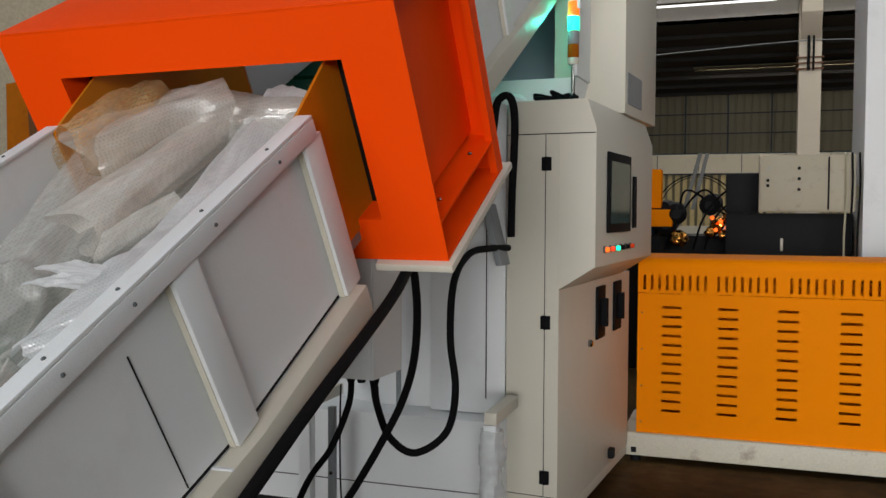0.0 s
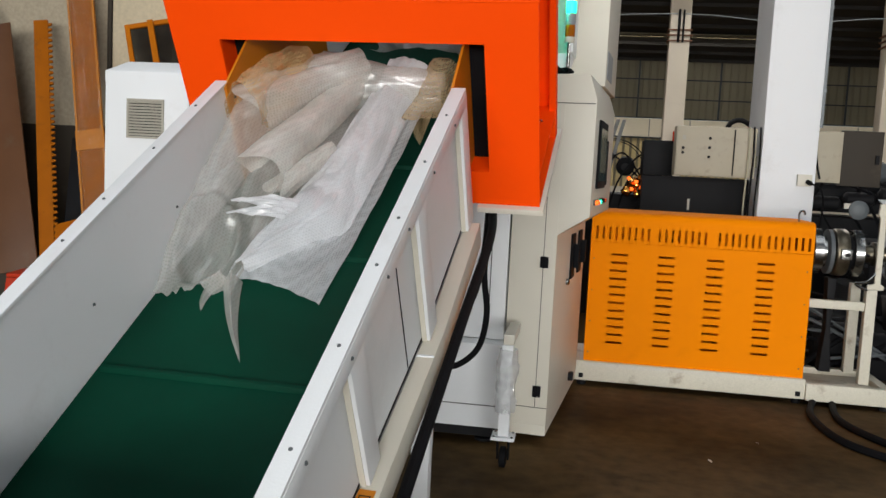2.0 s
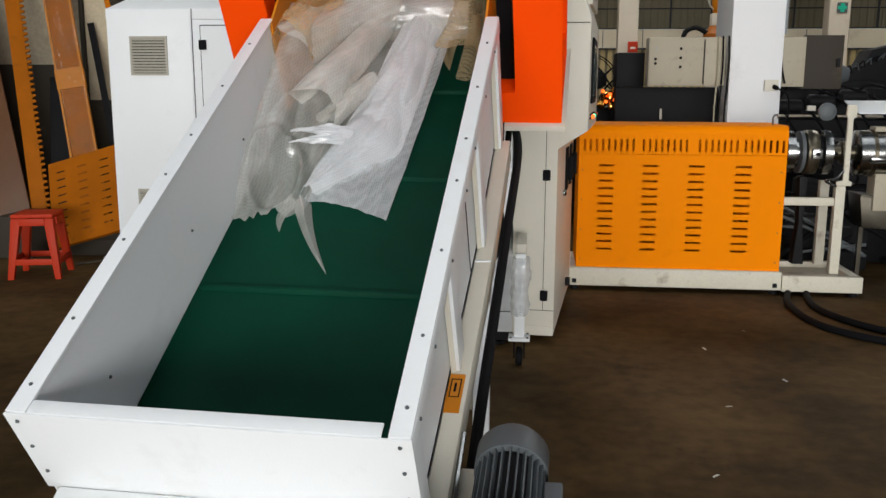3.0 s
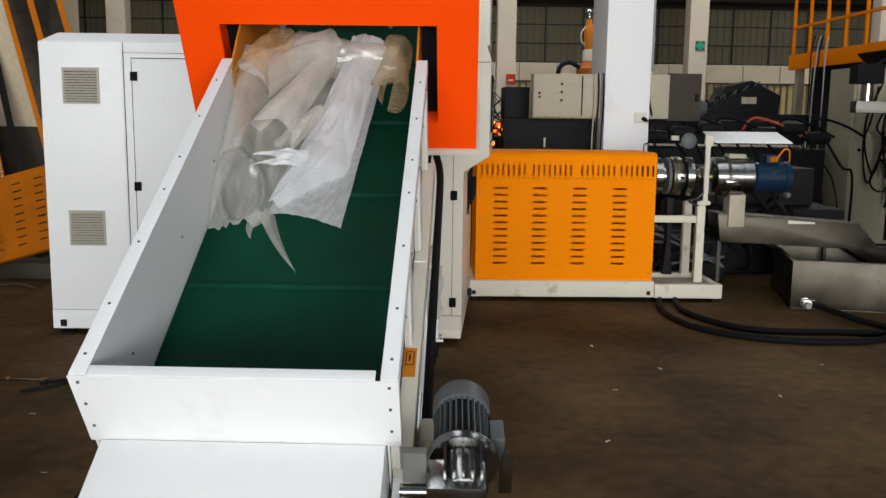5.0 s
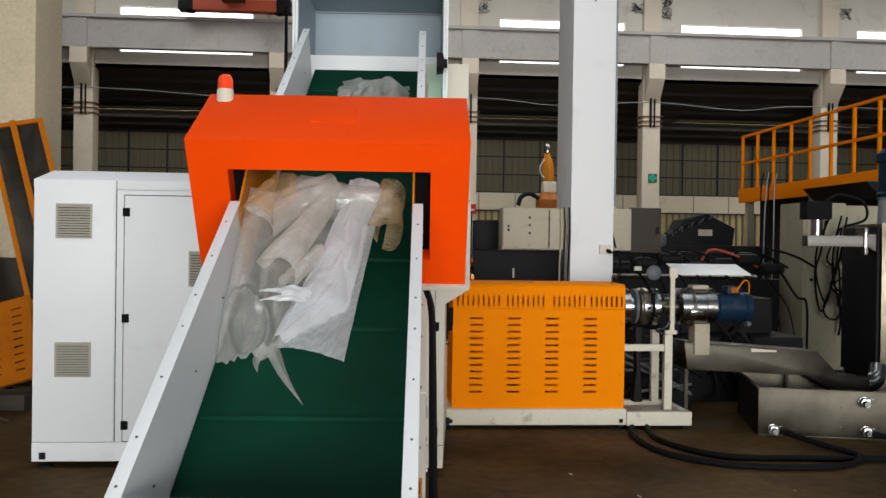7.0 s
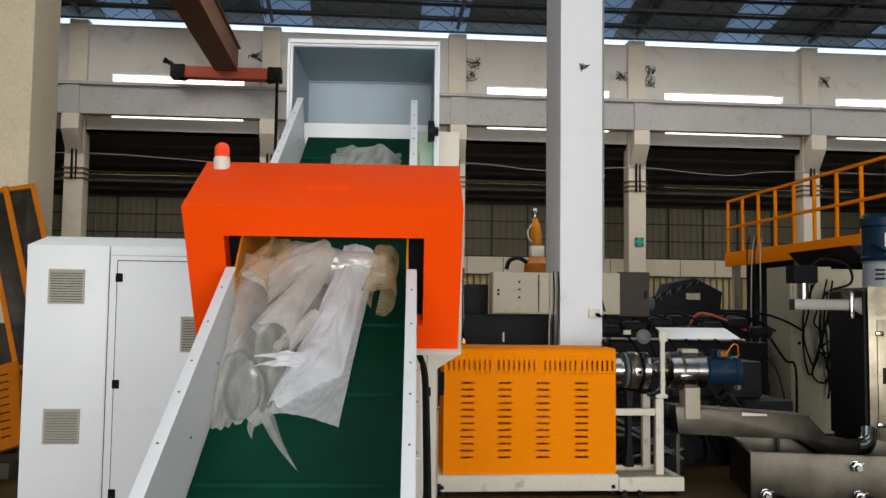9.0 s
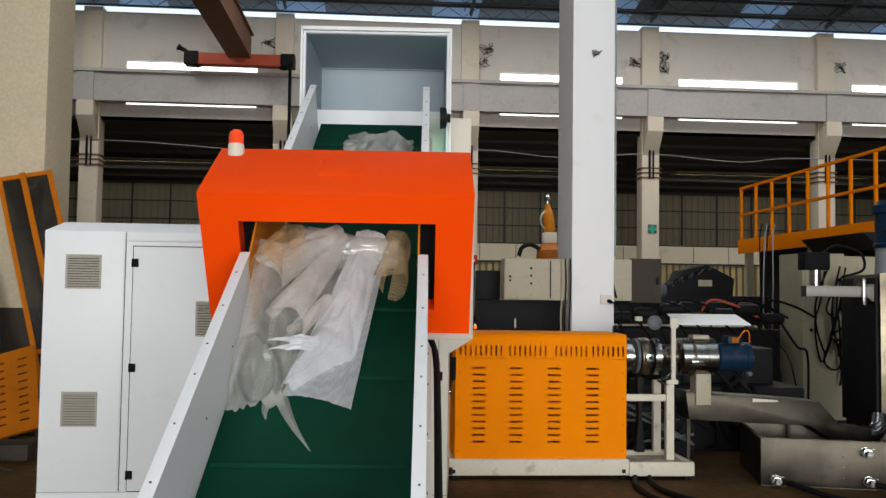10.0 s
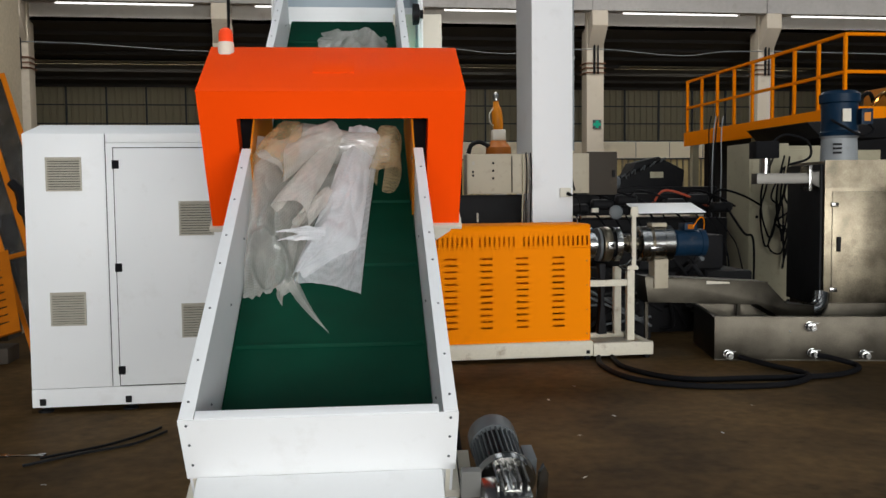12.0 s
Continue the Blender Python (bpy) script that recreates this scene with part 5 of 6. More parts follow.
cable("power_cable", "black cable looping from the actuator to the dryer", [(3.25, 6.5, 1.88), (3.4, 6.5, 1.96), (3.62, 6.5, 1.90), (3.66, 6.52, 1.75), (3.5, 6.6, 1.68)], 0.012)
cable("power_cable", "black cable hanging from the blue motor", [(4.13, 6.45, 2.12), (4.2, 6.35, 2.0), (4.05, 6.3, 1.94), (3.9, 6.35, 2.02), (3.86, 6.5, 2.1)], 0.012)
hose = cable("floor_hose", "thick black hose coiled on the floor by the tank", [(1.45, 6.1, 0.022), (1.32, 5.6, 0.022), (1.40, 5.05, 0.022), (1.8, 4.72, 0.022), (2.4, 4.68, 0.022), (2.75, 4.95, 0.022), (2.62, 5.3, 0.035), (2.50, 5.58, 0.055)], 0.022)
cable("floor_hose", "thick black hose coiled on the floor by the tank", [(1.55, 6.1, 0.022), (1.48, 5.5, 0.022), (1.75, 5.0, 0.022), (2.3, 4.92, 0.022), (2.9, 4.9, 0.022), (3.3, 5.15, 0.022), (3.2, 5.36, 0.06), (3.13, 5.44, 0.07)], 0.022)

# ---- fixtures on and behind the near column ----
jl = thing("wall_box", "drab steel junction cabinet fixed beside the column", "junction box", pose(0.625, 8.02, 1.43))
part("body", box(B(), 0, 0.67, 0, 0.24, 0, 0.43), LIGHTDRAB, jl, "", 0.006)
part("door", box(B(), 0.01, 0.48, -0.012, -0.001, 0.01, 0.42), LIGHTDRAB, jl, "", 0.004)
part("side_panel", box(B(), 0.49, 0.665, -0.010, -0.001, 0.01, 0.42), LIGHTDRAB, jl, "", 0.003)
for x, z in ((0.28, 0.33), (0.28, 0.25), (0.28, 0.17), (0.06, 0.2), (0.06, 0.24)):
    part("knob", lathe(B(), (x, -0.012, z), (x, -0.035, z), ((0, 0.012), (0.5, 0.012), (1, 0.007)), 12), DARK, jl)
part("foil_tag", box(B(), 0.05, 0.08, -0.017, -0.013, 0.31, 0.35), VENTGREY, jl)
part("hinge_rod", cyl(B(), (0.485, -0.014, 0.02), (0.485, -0.014, 0.41), 0.006, seg=8), DARK, jl)
for x in (0.60, 0.64, 0.69):
    cable("conduit_drop", "dark cables dropping from the junction cabinet", [(0.625 + x, 8.0, 1.87), (0.63 + x, 7.98, 1.6), (0.62 + x, 8.0, 1.2), (0.63 + x, 8.0, 0.7), (0.61 + x, 8.05, 0.02)], 0.008, DRAB if x == 0.60 else BLACK)
part("hanger", box(B(), 0.6, 0.9, 0.25, 0.28, 0.1, 0.2), DRAB, jl)
sk = thing("socket", "small white power socket on the column with a black plug lead", "socket", pose(1.715, 8.07, 1.44))
part("plate", box(B(), -0.06, 0.06, -0.03, 0.0, -0.05, 0.05), CREAM, sk, "", 0.006)
part("plug", lathe(B(), (0.02, -0.03, -0.01), (0.05, -0.075, -0.03), ((0, 0.02), (0.7, 0.02), (1, 0.01)), 12), BLACK, sk)
cable("plug_lead", "black lead hanging from the socket", [(1.77, 7.99, 1.41), (1.84, 7.98, 1.36), (1.88, 8.05, 1.2), (1.86, 8.1, 0.8), (1.9, 8.15, 0.02)], 0.008)
bm = B()
for z in (2.2, 2.9, 3.6, 4.3, 5.0):
    box(bm, 1.83, 1.86, 8.18, 8.24, z, z + 0.03)
cyl(bm, (1.845, 8.21, 1.9), (1.845, 8.21, 9), 0.018, seg=8)
setting("trim_column_conduit", bm, GREY, "grey conduit clipped to the column", "conduit")
jr = thing("wall_box", "cream steel cabinet mounted behind the column", "junction box", pose(1.83, 8.36, 1.43))
part("body", box(B(), 0, 0.25, 0, 0.3, 0, 0.45), LIGHTDRAB, jr, "", 0.006)
part("open_door", box(B(), 0.26, 0.62, 0.12, 0.14, -0.02, 0.47), DADO, jr, "dark grimy open cabinet door", 0.004)
part("handle", box(B(), 0.56, 0.59, 0.095, 0.119, 0.18, 0.26), DARK, jr)
cable("plug_lead", "dark cable on the cabinet side", [(1.84, 8.33, 1.8), (1.86, 8.3, 1.6), (1.9, 8.32, 1.46)], 0.01)
arm = thing("robot_arm", "yellow and white jointed robot arm on a pale pedestal", "robot arm", pose(3.66, 21.0, 0))
part("pedestal", lathe(B(), (0, 0, 0), (0, 0, 2.2), ((0, 0.34), (0.03, 0.34), (0.04, 0.2), (0.97, 0.2), (1, 0.3)), 20), CREAM, arm, "pale steel pedestal")
part("turntable", lathe(B(), (0, 0, 2.2), (0, 0, 2.78), ((0, 0.30), (0.2, 0.34), (0.7, 0.32), (0.9, 0.22), (1, 0.2)), 24), DIMAMBER, arm, "amber turntable housing")
part("shoulder", box(B(), -0.17, 0.17, -0.14, 0.14, 2.781, 3.06), CREAM, arm, "white shoulder joint", 0.03)
part("upper_arm", lathe(B(), (0, 0, 3.05), (-0.06, 0, 3.78), ((0, 0.11), (0.15, 0.14), (0.6, 0.14), (0.78, 0.11), (0.88, 0.075), (1, 0.07)), 20), YELLOW, arm, "yellow upper arm")
part("wrist", lathe(B(), (-0.06, 0, 3.78), (-0.06, 0, 4.02), ((0, 0.07), (0.5, 0.085), (0.8, 0.07), (1, 0.03)), 16), CHROME, arm)
part("hose", tube(B(), [(-0.12, -0.05, 3.62), (-0.24, -0.05, 3.45), (-0.22, -0.05, 3.25), (-0.12, -0.05, 3.15)], 0.018, 8), CREAM, arm)
part("cable_guide", tube(B(), [(-0.25, -0.1, 2.62), (-0.5, -0.1, 2.74), (-0.72, -0.1, 2.66), (-0.8, -0.1, 2.45)], 0.055, 10), DARK, arm, "dark curved cable guide")

# ---- the dark extrusion line behind the guard ----
dm = thing("dark_control_desk", "dark blue-black machine cabinet behind the guard", "machine", pose(0.38, 8.45, 0))
part("base", box(B(), 0, 0.95, 0, 0.6, 0.02, 1.42), DARK, dm, "", 0.01)
part("upright", box(B(), 0.0, 0.26, -0.02, 0.4, 1.421, 1.74), DARK, dm, "", 0.01)
part("handle", box(B(), 0.42, 0.44, -0.02, -0.001, 1.12, 1.22), CREAM, dm, "", 0.003)
rnd = random.Random(11)
ln = thing("extrusion_line", "dark greasy extrusion line with rollers and hoses", "machine", pose(-0.30, 9.0, 0))
part("bed", box(B(), -0.7, 0.95, 0, 0.8, 0.0, 1.22), DARK, ln, "", 0.02)
part("drive_block", box(B(), -0.1, 0.22, 0.1, 0.6, 1.221, 1.52), BLUE, ln, "dark blue drive block", 0.03)
for k in range(8):
    x, z = rnd.uniform(-0.2, 0.55), rnd.uniform(1.05, 1.5)
    a = part("roller", lathe(B(), (x, -0.25 + rnd.uniform(-0.1, 0.2), z), (x + rnd.uniform(-0.1, 0.1), 0.3, z + 0.03), ((0, 0.04), (0.1, 0.09), (0.8, 0.09), (1, 0.05)), 16), DARK if k % 3 else CHROME, ln)
for k in range(4):
    x = rnd.uniform(-0.1, 0.5)
    part("hose", tube(B(), [(x, -0.1, 1.1), (x + 0.1, -0.2, 1.4), (x + rnd.uniform(0.1, 0.4), -0.15, 1.62), (x + 0.5, 0.0, 1.4)], 0.009, 8), BLACK, ln)
for k, (x, z, r) in enumerate(((0.42, 1.50, 0.36),)):
    pts = [(x + r * math.cos(a), 0.1, z - 0.1 + r * math.sin(a)) for a in [math.pi * q / 8 for q in range(9)]]
    part("guard_hoop", tube(B(), pts, 0.006, 8), DARK, ln)
    part("guard_hoop", tube(B(), [(p[0] * 0.9 + 0.04, p[1], p[2] * 0.95 + 0.07) for p in pts], 0.004, 8), DARK, ln)
for x, lean in ((0.30, 0.13), (0.37, 0.12)):
    part("lever", prism(B(), [(x, 1.45), (x + 0.035, 1.45), (x + lean + 0.035, 1.95), (x + lean, 1.95)], "y", 0.05, 0.08), MIDGREY, ln)
part("motor_cover", box(B(), -0.02, 0.24, -0.3, -0.08, 1.30, 1.45), GUARD, ln, "amber motor cover", 0.015)
part("motor_cover", box(B(), 0.02, 0.14, -0.25, -0.1, 1.46, 1.8), GUARD, ln, "amber upright cover", 0.015)
for k, (x, y, z, r) in enumerate(((0.62, -0.35, 1.33, 0.06), (0.70, -0.3, 1.38, 0.05), (0.56, -0.33, 1.26, 0.05), (0.66, -0.4, 1.24, 0.045), (0.30, -0.35, 1.2, 0.07), (1.72, -0.75, 1.33, 0.05), (2.05, -0.2, 1.15, 0.05))):
    bm = B()
    bmesh.ops.create_icosphere(bm, subdivisions=3, radius=r)
    for v in bm.verts:
        v.co *= 1 + 0.35 * noise.noise(v.co * 30 + Vector((k, 0, 0)))
        v.co += Vector((x, y, z))
    part("foil_wrap", bm, COPPER, ln, "crumpled amber foil wrap")
for x, y, z in ((0.64, -0.42, 1.35), (0.69, -0.38, 1.30), (0.57, -0.42, 1.38), (0.60, -0.42, 1.28), (1.71, -0.81, 1.36), (1.73, -0.81, 1.31)):
    part("heater_lamp", lathe(B(), (x, y, z), (x, y - 0.02, z), ((0, 0.018), (0.6, 0.018), (1, 0.008)), 10), ORANGELAMP, ln, "glowing amber heater lamp")
# long dark rolls and frames right of the column
l2 = thing("take_off_unit", "long black take-off unit with rollers and hanging hoses", "machine", pose(1.9, 9.2, 0))
part("beam", box(B(), 0, 2.0, 0, 0.5, 1.15, 1.42), DARK, l2, "", 0.02)
part("beam", box(B(), 0.2, 2.4, 0.6, 0.9, 1.3, 1.5), DARK, l2, "", 0.02)
part("bed", box(B(), -0.1, 2.3, 0.1, 0.9, 0.0, 1.1), DARK, l2, "", 0.02)
part("arm", prism(B(), [(0.7, 1.45), (1.95, 1.45), (1.98, 1.72), (1.62, 1.90), (1.3, 1.82), (1.22, 1.66), (0.95, 1.6)], "y", 0.7, 1.1), DARK, l2, "", 0.01)
part("motor_case", lathe(B(), (0.62, 0.5, 1.56), (1.0, 0.5, 1.56), ((0, 0.06), (0.1, 0.11), (0.8, 0.11), (1, 0.07)), 20), DARKGREY, l2)
part("label", box(B(), 1.50, 1.68, 0.69, 0.699, 1.62, 1.70), DRAB, l2)
for k in range(7):
    x = 0.05 + 0.3 * k
    part("roller", lathe(B(), (x, -0.35, 1.24 + 0.05 * (k % 3)), (x + 0.28, -0.35, 1.24 + 0.05 * (k % 3)), ((0, 0.03), (0.1, 0.065), (0.9, 0.065), (1, 0.03)), 16), DARK, l2)
for k in range(6):
    x = 0.1 + 0.35 * k
    part("hose", tube(B(), [(x, -0.3, 1.3), (x + 0.1, -0.4, 1.45), (x + 0.4, -0.4, 1.38), (x + 0.7, -0.3, 1.25)], 0.014, 8), BLACK if k != 3 else REDPAINT, l2)
part("white_bar", box(B(), 0.35, 0.43, -0.42, -0.38, 1.2, 1.25), CREAM, l2)
for k in range(10):
    x, z = rnd.uniform(0.3, 1.6), rnd.uniform(1.95, 2.1)
    part("wire", tube(B(), [(1.0 + 0.07 * k, 0.68, 1.56 + 0.03 * k), (1.05 + 0.07 * k, 0.62, 1.65 + 0.026 * k), (1.1 + 0.06 * k, 0.66, 1.58 + 0.03 * k)], 0.008, 6), DARKGREY if k % 2 else BLACK, l2)
# clutter under the barrel
uc = thing("pump_unit", "dark greasy pump unit with pipes under the extruder head", "pump", pose(1.55, 6.75, 0))
part("pump_body", lathe(B(), (0.0, 0, 0.28), (0.5, 0, 0.28), ((0, 0.1), (0.1, 0.16), (0.7, 0.16), (0.75, 0.1), (1, 0.1)), 20), DARK, uc)
part("pump_body", box(B(), -0.15, 0.7, 0.15, 0.55, 0.0, 0.45), DARK, uc, "", 0.02)
for k in range(7):
    pts = [(rnd.uniform(-0.2, 0.8), rnd.uniform(-0.25, 0.2), rnd.uniform(0.05, 0.6)) for _ in range(4)]
    part("pipe", tube(B(), pts, rnd.choice((0.012, 0.02)), 8), BLACK if k % 3 else DARKGREY, uc)
# low dark machine bases in the gap beyond the extruder head
lb = thing("low_machine", "low black greasy machine base with pipes and valves", "machine", pose(1.98, 7.25, 0))
part("block", box(B(), 0.0, 1.5, 0.0, 0.9, 0.0, 0.62), DARK, lb, "", 0.03)
part("block", box(B(), 0.15, 1.3, 0.25, 0.85, 0.621, 0.98), DARK, lb, "", 0.03)
part("gear_case", lathe(B(), (0.25, -0.1, 0.42), (0.25, 0.3, 0.42), ((0, 0.12), (0.1, 0.19), (0.8, 0.19), (1, 0.1)), 24), DARK, lb)
part("pulley", lathe(B(), (0.9, -0.12, 0.34), (0.9, 0.0, 0.34), ((0, 0.12), (0.2, 0.15), (0.4, 0.12), (0.6, 0.12), (0.8, 0.15), (1, 0.12)), 24), DARKGREY, lb)
for k in range(9):
    x = rnd.uniform(0.0, 1.4)
    z = rnd.uniform(0.2, 0.95)
    part("pipe", tube(B(), [(x, 0.1, z), (x + rnd.uniform(-0.1, 0.1), -0.12, z + 0.05), (x + rnd.uniform(-0.2, 0.3), -0.15, z - rnd.uniform(0.1, 0.25)), (x + rnd.uniform(-0.2, 0.3), 0.05, max(0.03, z - 0.35))], rnd.choice((0.011, 0.016, 0.024)), 8), BLACK if k % 4 else DARK, lb)
for k in range(6):
    x, z = rnd.uniform(0.05, 1.4), rnd.uniform(0.15, 0.9)
    part("valve", lathe(B(), (x, -0.02, z), (x, -0.10, z), ((0, 0.03), (0.4, 0.03), (0.5, 0.018), (1, 0.022)), 12), CHROME if k % 2 else DARKGREY, lb)
for k in range(12):
    x = 2.05 + 0.17 * k + rnd.uniform(-0.05, 0.05)
    cable("hanging_cable", "black cable slung between the dark machines", [(x, 8.9, 1.2 + rnd.uniform(0, 0.2)), (x + 0.12, 8.55, 0.95), (x + 0.2, 8.45, rnd.uniform(0.3, 0.9)), (x + rnd.uniform(0.1, 0.4), 8.3, 0.1)], rnd.choice((0.009, 0.014)))
# drab cabinets with hanging cables
for k, (x, y, w, h) in enumerate(((4.33, 9.0, 0.52, 2.02), (4.87, 9.15, 0.62, 2.0), (5.5, 9.3, 0.8, 1.95))):
    c = thing("machine_cabinet", "drab grey-green machine cabinet behind the dryer", "cabinet", pose(x, y, 0), "drab cabinets")
    part("body", box(B(), 0, w, 0, 0.6, 0.05, h), DRAB, c, "", 0.008)
    part("door", box(B(), 0.03, w - 0.03, -0.014, -0.001, 0.15, h * 0.62), DRAB, c, "", 0.004)
    part("upper_door", box(B(), 0.03, w - 0.03, -0.014, -0.001, h * 0.65, h - 0.05), DRAB, c, "", 0.004)
    part("lock", lathe(B(), (0.1, -0.014, h * 0.55), (0.1, -0.03, h * 0.55), ((0, 0.02), (1, 0.015)), 12), DARK, c)
    part("plinth", box(B(), 0.02, w - 0.02, 0.02, 0.58, 0, 0.049), DARK, c)
for k in range(8):
    x, z = 4.42 + rnd.uniform(0, 0.36), 1.95 - rnd.uniform(0, 0.3)
    y = 8.93 - 0.012 * k
    low = rnd.uniform(0.35, 1.0)
    cable("hanging_cable", "black cable hanging in a loose bundle on the cabinet", [(x + 0.1, y, z), (x + rnd.uniform(-0.06, 0.06), y, z - 0.35), (x + rnd.uniform(-0.08, 0.08), y, 1.2), (x + rnd.uniform(-0.1, 0.1), y, low + 0.1), (x + 0.08, y, low), (x + rnd.uniform(0.1, 0.2), y, low + 0.35), (x + 0.2, y, z - 0.5)], 0.011)
for k in range(4):
    x = 4.05 + 0.05 * k + rnd.uniform(0, 0.03)
    cable("hanging_cable", "thin pale hose rising to the platform", [(x, 9.6, 0.9), (x - rnd.uniform(0, 0.05), 9.5, 1.6), (x + 0.02, 9.6, 2.2), (x + 0.12, 9.75, 2.42)], 0.008, GREY if k % 2 else BLACK)

# ---- platform with amber railings over the big machine ----
pf = thing("machine_platform", "amber steel walkway platform with handrails over a black machine", "platform", pose(6.1, 9.8, 0))
part("deck", box(B(), 0, 6, 0.0, 5.2, 2.42, 2.50), DARK, pf)
part("fascia", box(B(), -0.03, 0.0, -0.03, 5.2, 2.30, 2.56), GUARD, pf, "amber platform edge", 0.006)
part("fascia", box(B(), 0.001, 6, -0.03, -0.001, 2.30, 2.56), GUARD, pf, "", 0.006)
for k in range(9):
    y = 5.1 * k / 8
    part("rail_post", box(B(), -0.025, 0.02, y - 0.022, y + 0.022, 2.561, 3.50), GUARD, pf, "", 0.004)
for k in range(1, 6):
    part("rail_post", box(B(), k * 1.0 - 0.022, k * 1.0 + 0.022, -0.025, 0.02, 2.561, 3.50), GUARD, pf, "", 0.004)
for z in (3.0, 3.5):
    part("rail", box(B(), -0.028, 0.022, -0.03, 5.12, z, z + 0.045), GUARD, pf, "", 0.006)
    part("rail", box(B(), 0.023, 6.0, -0.028, 0.022, z, z + 0.045), GUARD, pf, "", 0.006)
part("machine_body", box(B(), 0.3, 6, 0.4, 5.0, 0, 2.41), DARK, pf, "black machine body")
for x, y in ((0.1, 0.1), (0.1, 2.6), (0.1, 5.0), (3, 0.1)):
    part("support", box(B(), x - 0.06, x + 0.06, y - 0.06, y + 0.06, 0, 2.42), DRAB, pf)
part("hopper_box", box(B(), 1.6, 2.6, 1.0, 2.0, 2.501, 3.0), YELLOW, pf, "yellow bin on the deck", 0.02)
for k in range(6):
    part("deck_hose", tube(B(), [(0.3 + 0.25 * k, 0.7, 2.5), (0.4 + 0.25 * k, 0.6, 2.75), (0.6 + 0.25 * k, 0.7, 2.8), (0.75 + 0.25 * k, 0.8, 2.52)], 0.03, 8), BLACK if k % 2 else COPPER, pf)
part("underside_hood", prism(B(), [(-0.9, 2.3), (0.3, 2.36), (0.3, 2.1), (-0.7, 2.1)], "y", -0.6, 1.0), DARK, pf, "", 0.02)

# ---- signs on the far columns ----
sg = thing("exit_sign", "small green and white emergency sign on a far column", "sign", pose(8.55, 27.98, 3.45))
part("plate", box(B(), -0.15, 0.15, -0.02, 0.0, 0.15, 0.45), DARKGREY, sg)
part("bar", box(B(), -0.13, 0.13, -0.026, -0.021, 0.25, 0.35), SIGNGREEN, sg)
part("bar", box(B(), -0.055, 0.055, -0.032, -0.0265, 0.17, 0.43), SIGNGREEN, sg)
fa = thing("fire_alarm", "small red alarm box on a far column", "alarm", pose(2.45, 27.98, 2.45))
part("case", box(B(), -0.15, 0.15, -0.08, 0.0, 0.0, 0.32), STOOLRED, fa, "", 0.01)
part("bar", box(B(), -0.08, 0.08, -0.085, -0.081, 0.1, 0.16), CREAM, fa)
cable("overhead_wire", "thin pale wire strung along the far columns", [(-30, 27.97, 6.2), (-18, 27.97, 6.05), (-9.9, 27.97, 6.3), (-3.9, 27.97, 6.05), (2.3, 27.97, 6.3), (5.4, 27.97, 6.1), (8.5, 27.97, 6.3), (11.6, 27.97, 6.1), (14.7, 27.97, 6.3), (28, 27.97, 6.1)], 0.014, GREY, 4)
cable("crane_cable", "black festoon cable hanging from the crane", [(-3.55, 26.72, 8.75), (-3.54, 26.5, 8.4), (-3.53, 26.4, 7.0), (-3.55, 26.4, 4.0), (-3.5, 26.4, 0.05)], 0.05)

rnd = random.Random(21)


def tangle(x, y, z, size, r, label):
    o = thing("wire_tangle", label, "wire", pose(x, y, z), "wire tangles on the columns")
    for k in range(4):
        pts = [(rnd.uniform(-1, 1) * size, -rnd.uniform(0.2, 1.0) * 0.25 * size, rnd.uniform(-1, 1) * size * 0.8) for _ in range(5)]
        part("wire", tube(B(), [(0, 0, 0), *pts], r, 6, 5), DARK, o)


tangle(1.60, 8.075, 4.07, 0.06, 0.0022, "small dark knot of wire on the white column")
for x, z in ((2.85, 9.75), (2.75, 9.35), (9.0, 9.7), (8.05, 9.45), (15.3, 9.55), (-4.4, 9.7), (9.02, 9.3)):
    tangle(x, FAR + 0.19, z, 0.26, 0.008, "frayed dark cable ends on the plastered wall")

# ---- boards, frames and stool by the left column ----


def leaning(bottom, top, width, thick, way=(1, 0.25, 0)):
    """The pose of a flat piece that leans: x across it, y through it, z from bottom to top."""
    p, q = Vector(bottom), Vector(top)
    z = (q - p).normalized()
    x = Vector(way)
    x = (x - z * x.dot(z)).normalized()
    y = z.cross(x)
    m = Matrix((x, y, z)).transposed().to_4x4()
    m.translation = p
    return m, (q - p).length


m, L = leaning((-4.76, 7.2, 0), (-5.36, 7.95, 2.6), 0.2, 0.03)
o = thing("toothed_rail", "long ochre steel rail with a toothed edge leaning on the wall", "rail", m)
part("bar", box(B(), -0.08, 0.05, -0.012, 0.012, 0, L), OLDYELLOW, o, "", 0.003)
me = mesh_of("tooth", prism(B(), [(0.051, 0.0), (0.085, 0.008), (0.085, 0.025), (0.051, 0.033)], "y", -0.010, 0.010), OLDYELLOW)
for k in range(int(L / 0.055)):
    alike("tooth", me, o, Matrix.Translation((0, 0, 0.01 + 0.055 * k)))
m, L = leaning((-4.20, 7.12, 0), (-5.02, 8.02, 2.95), 0.24, 0.04)
o = thing("wrapped_panel", "long ochre steel panel wrapped in clear film leaning on the wall", "panel", m)
part("sheet", box(B(), -0.10, 0.10, -0.01, 0.01, 0, L), OLDYELLOW, o, "", 0.003)
for x in (-0.12, 0.10):
    part("edge", box(B(), x, x + 0.02, -0.03, 0.02, 0, L), YELLOW, o, "", 0.003)
part("tape", box(B(), -0.125, 0.125, -0.034, 0.024, L * 0.47, L * 0.53), YELLOW, o, "ochre tape band", 0.004)
bm = B()
rows = []
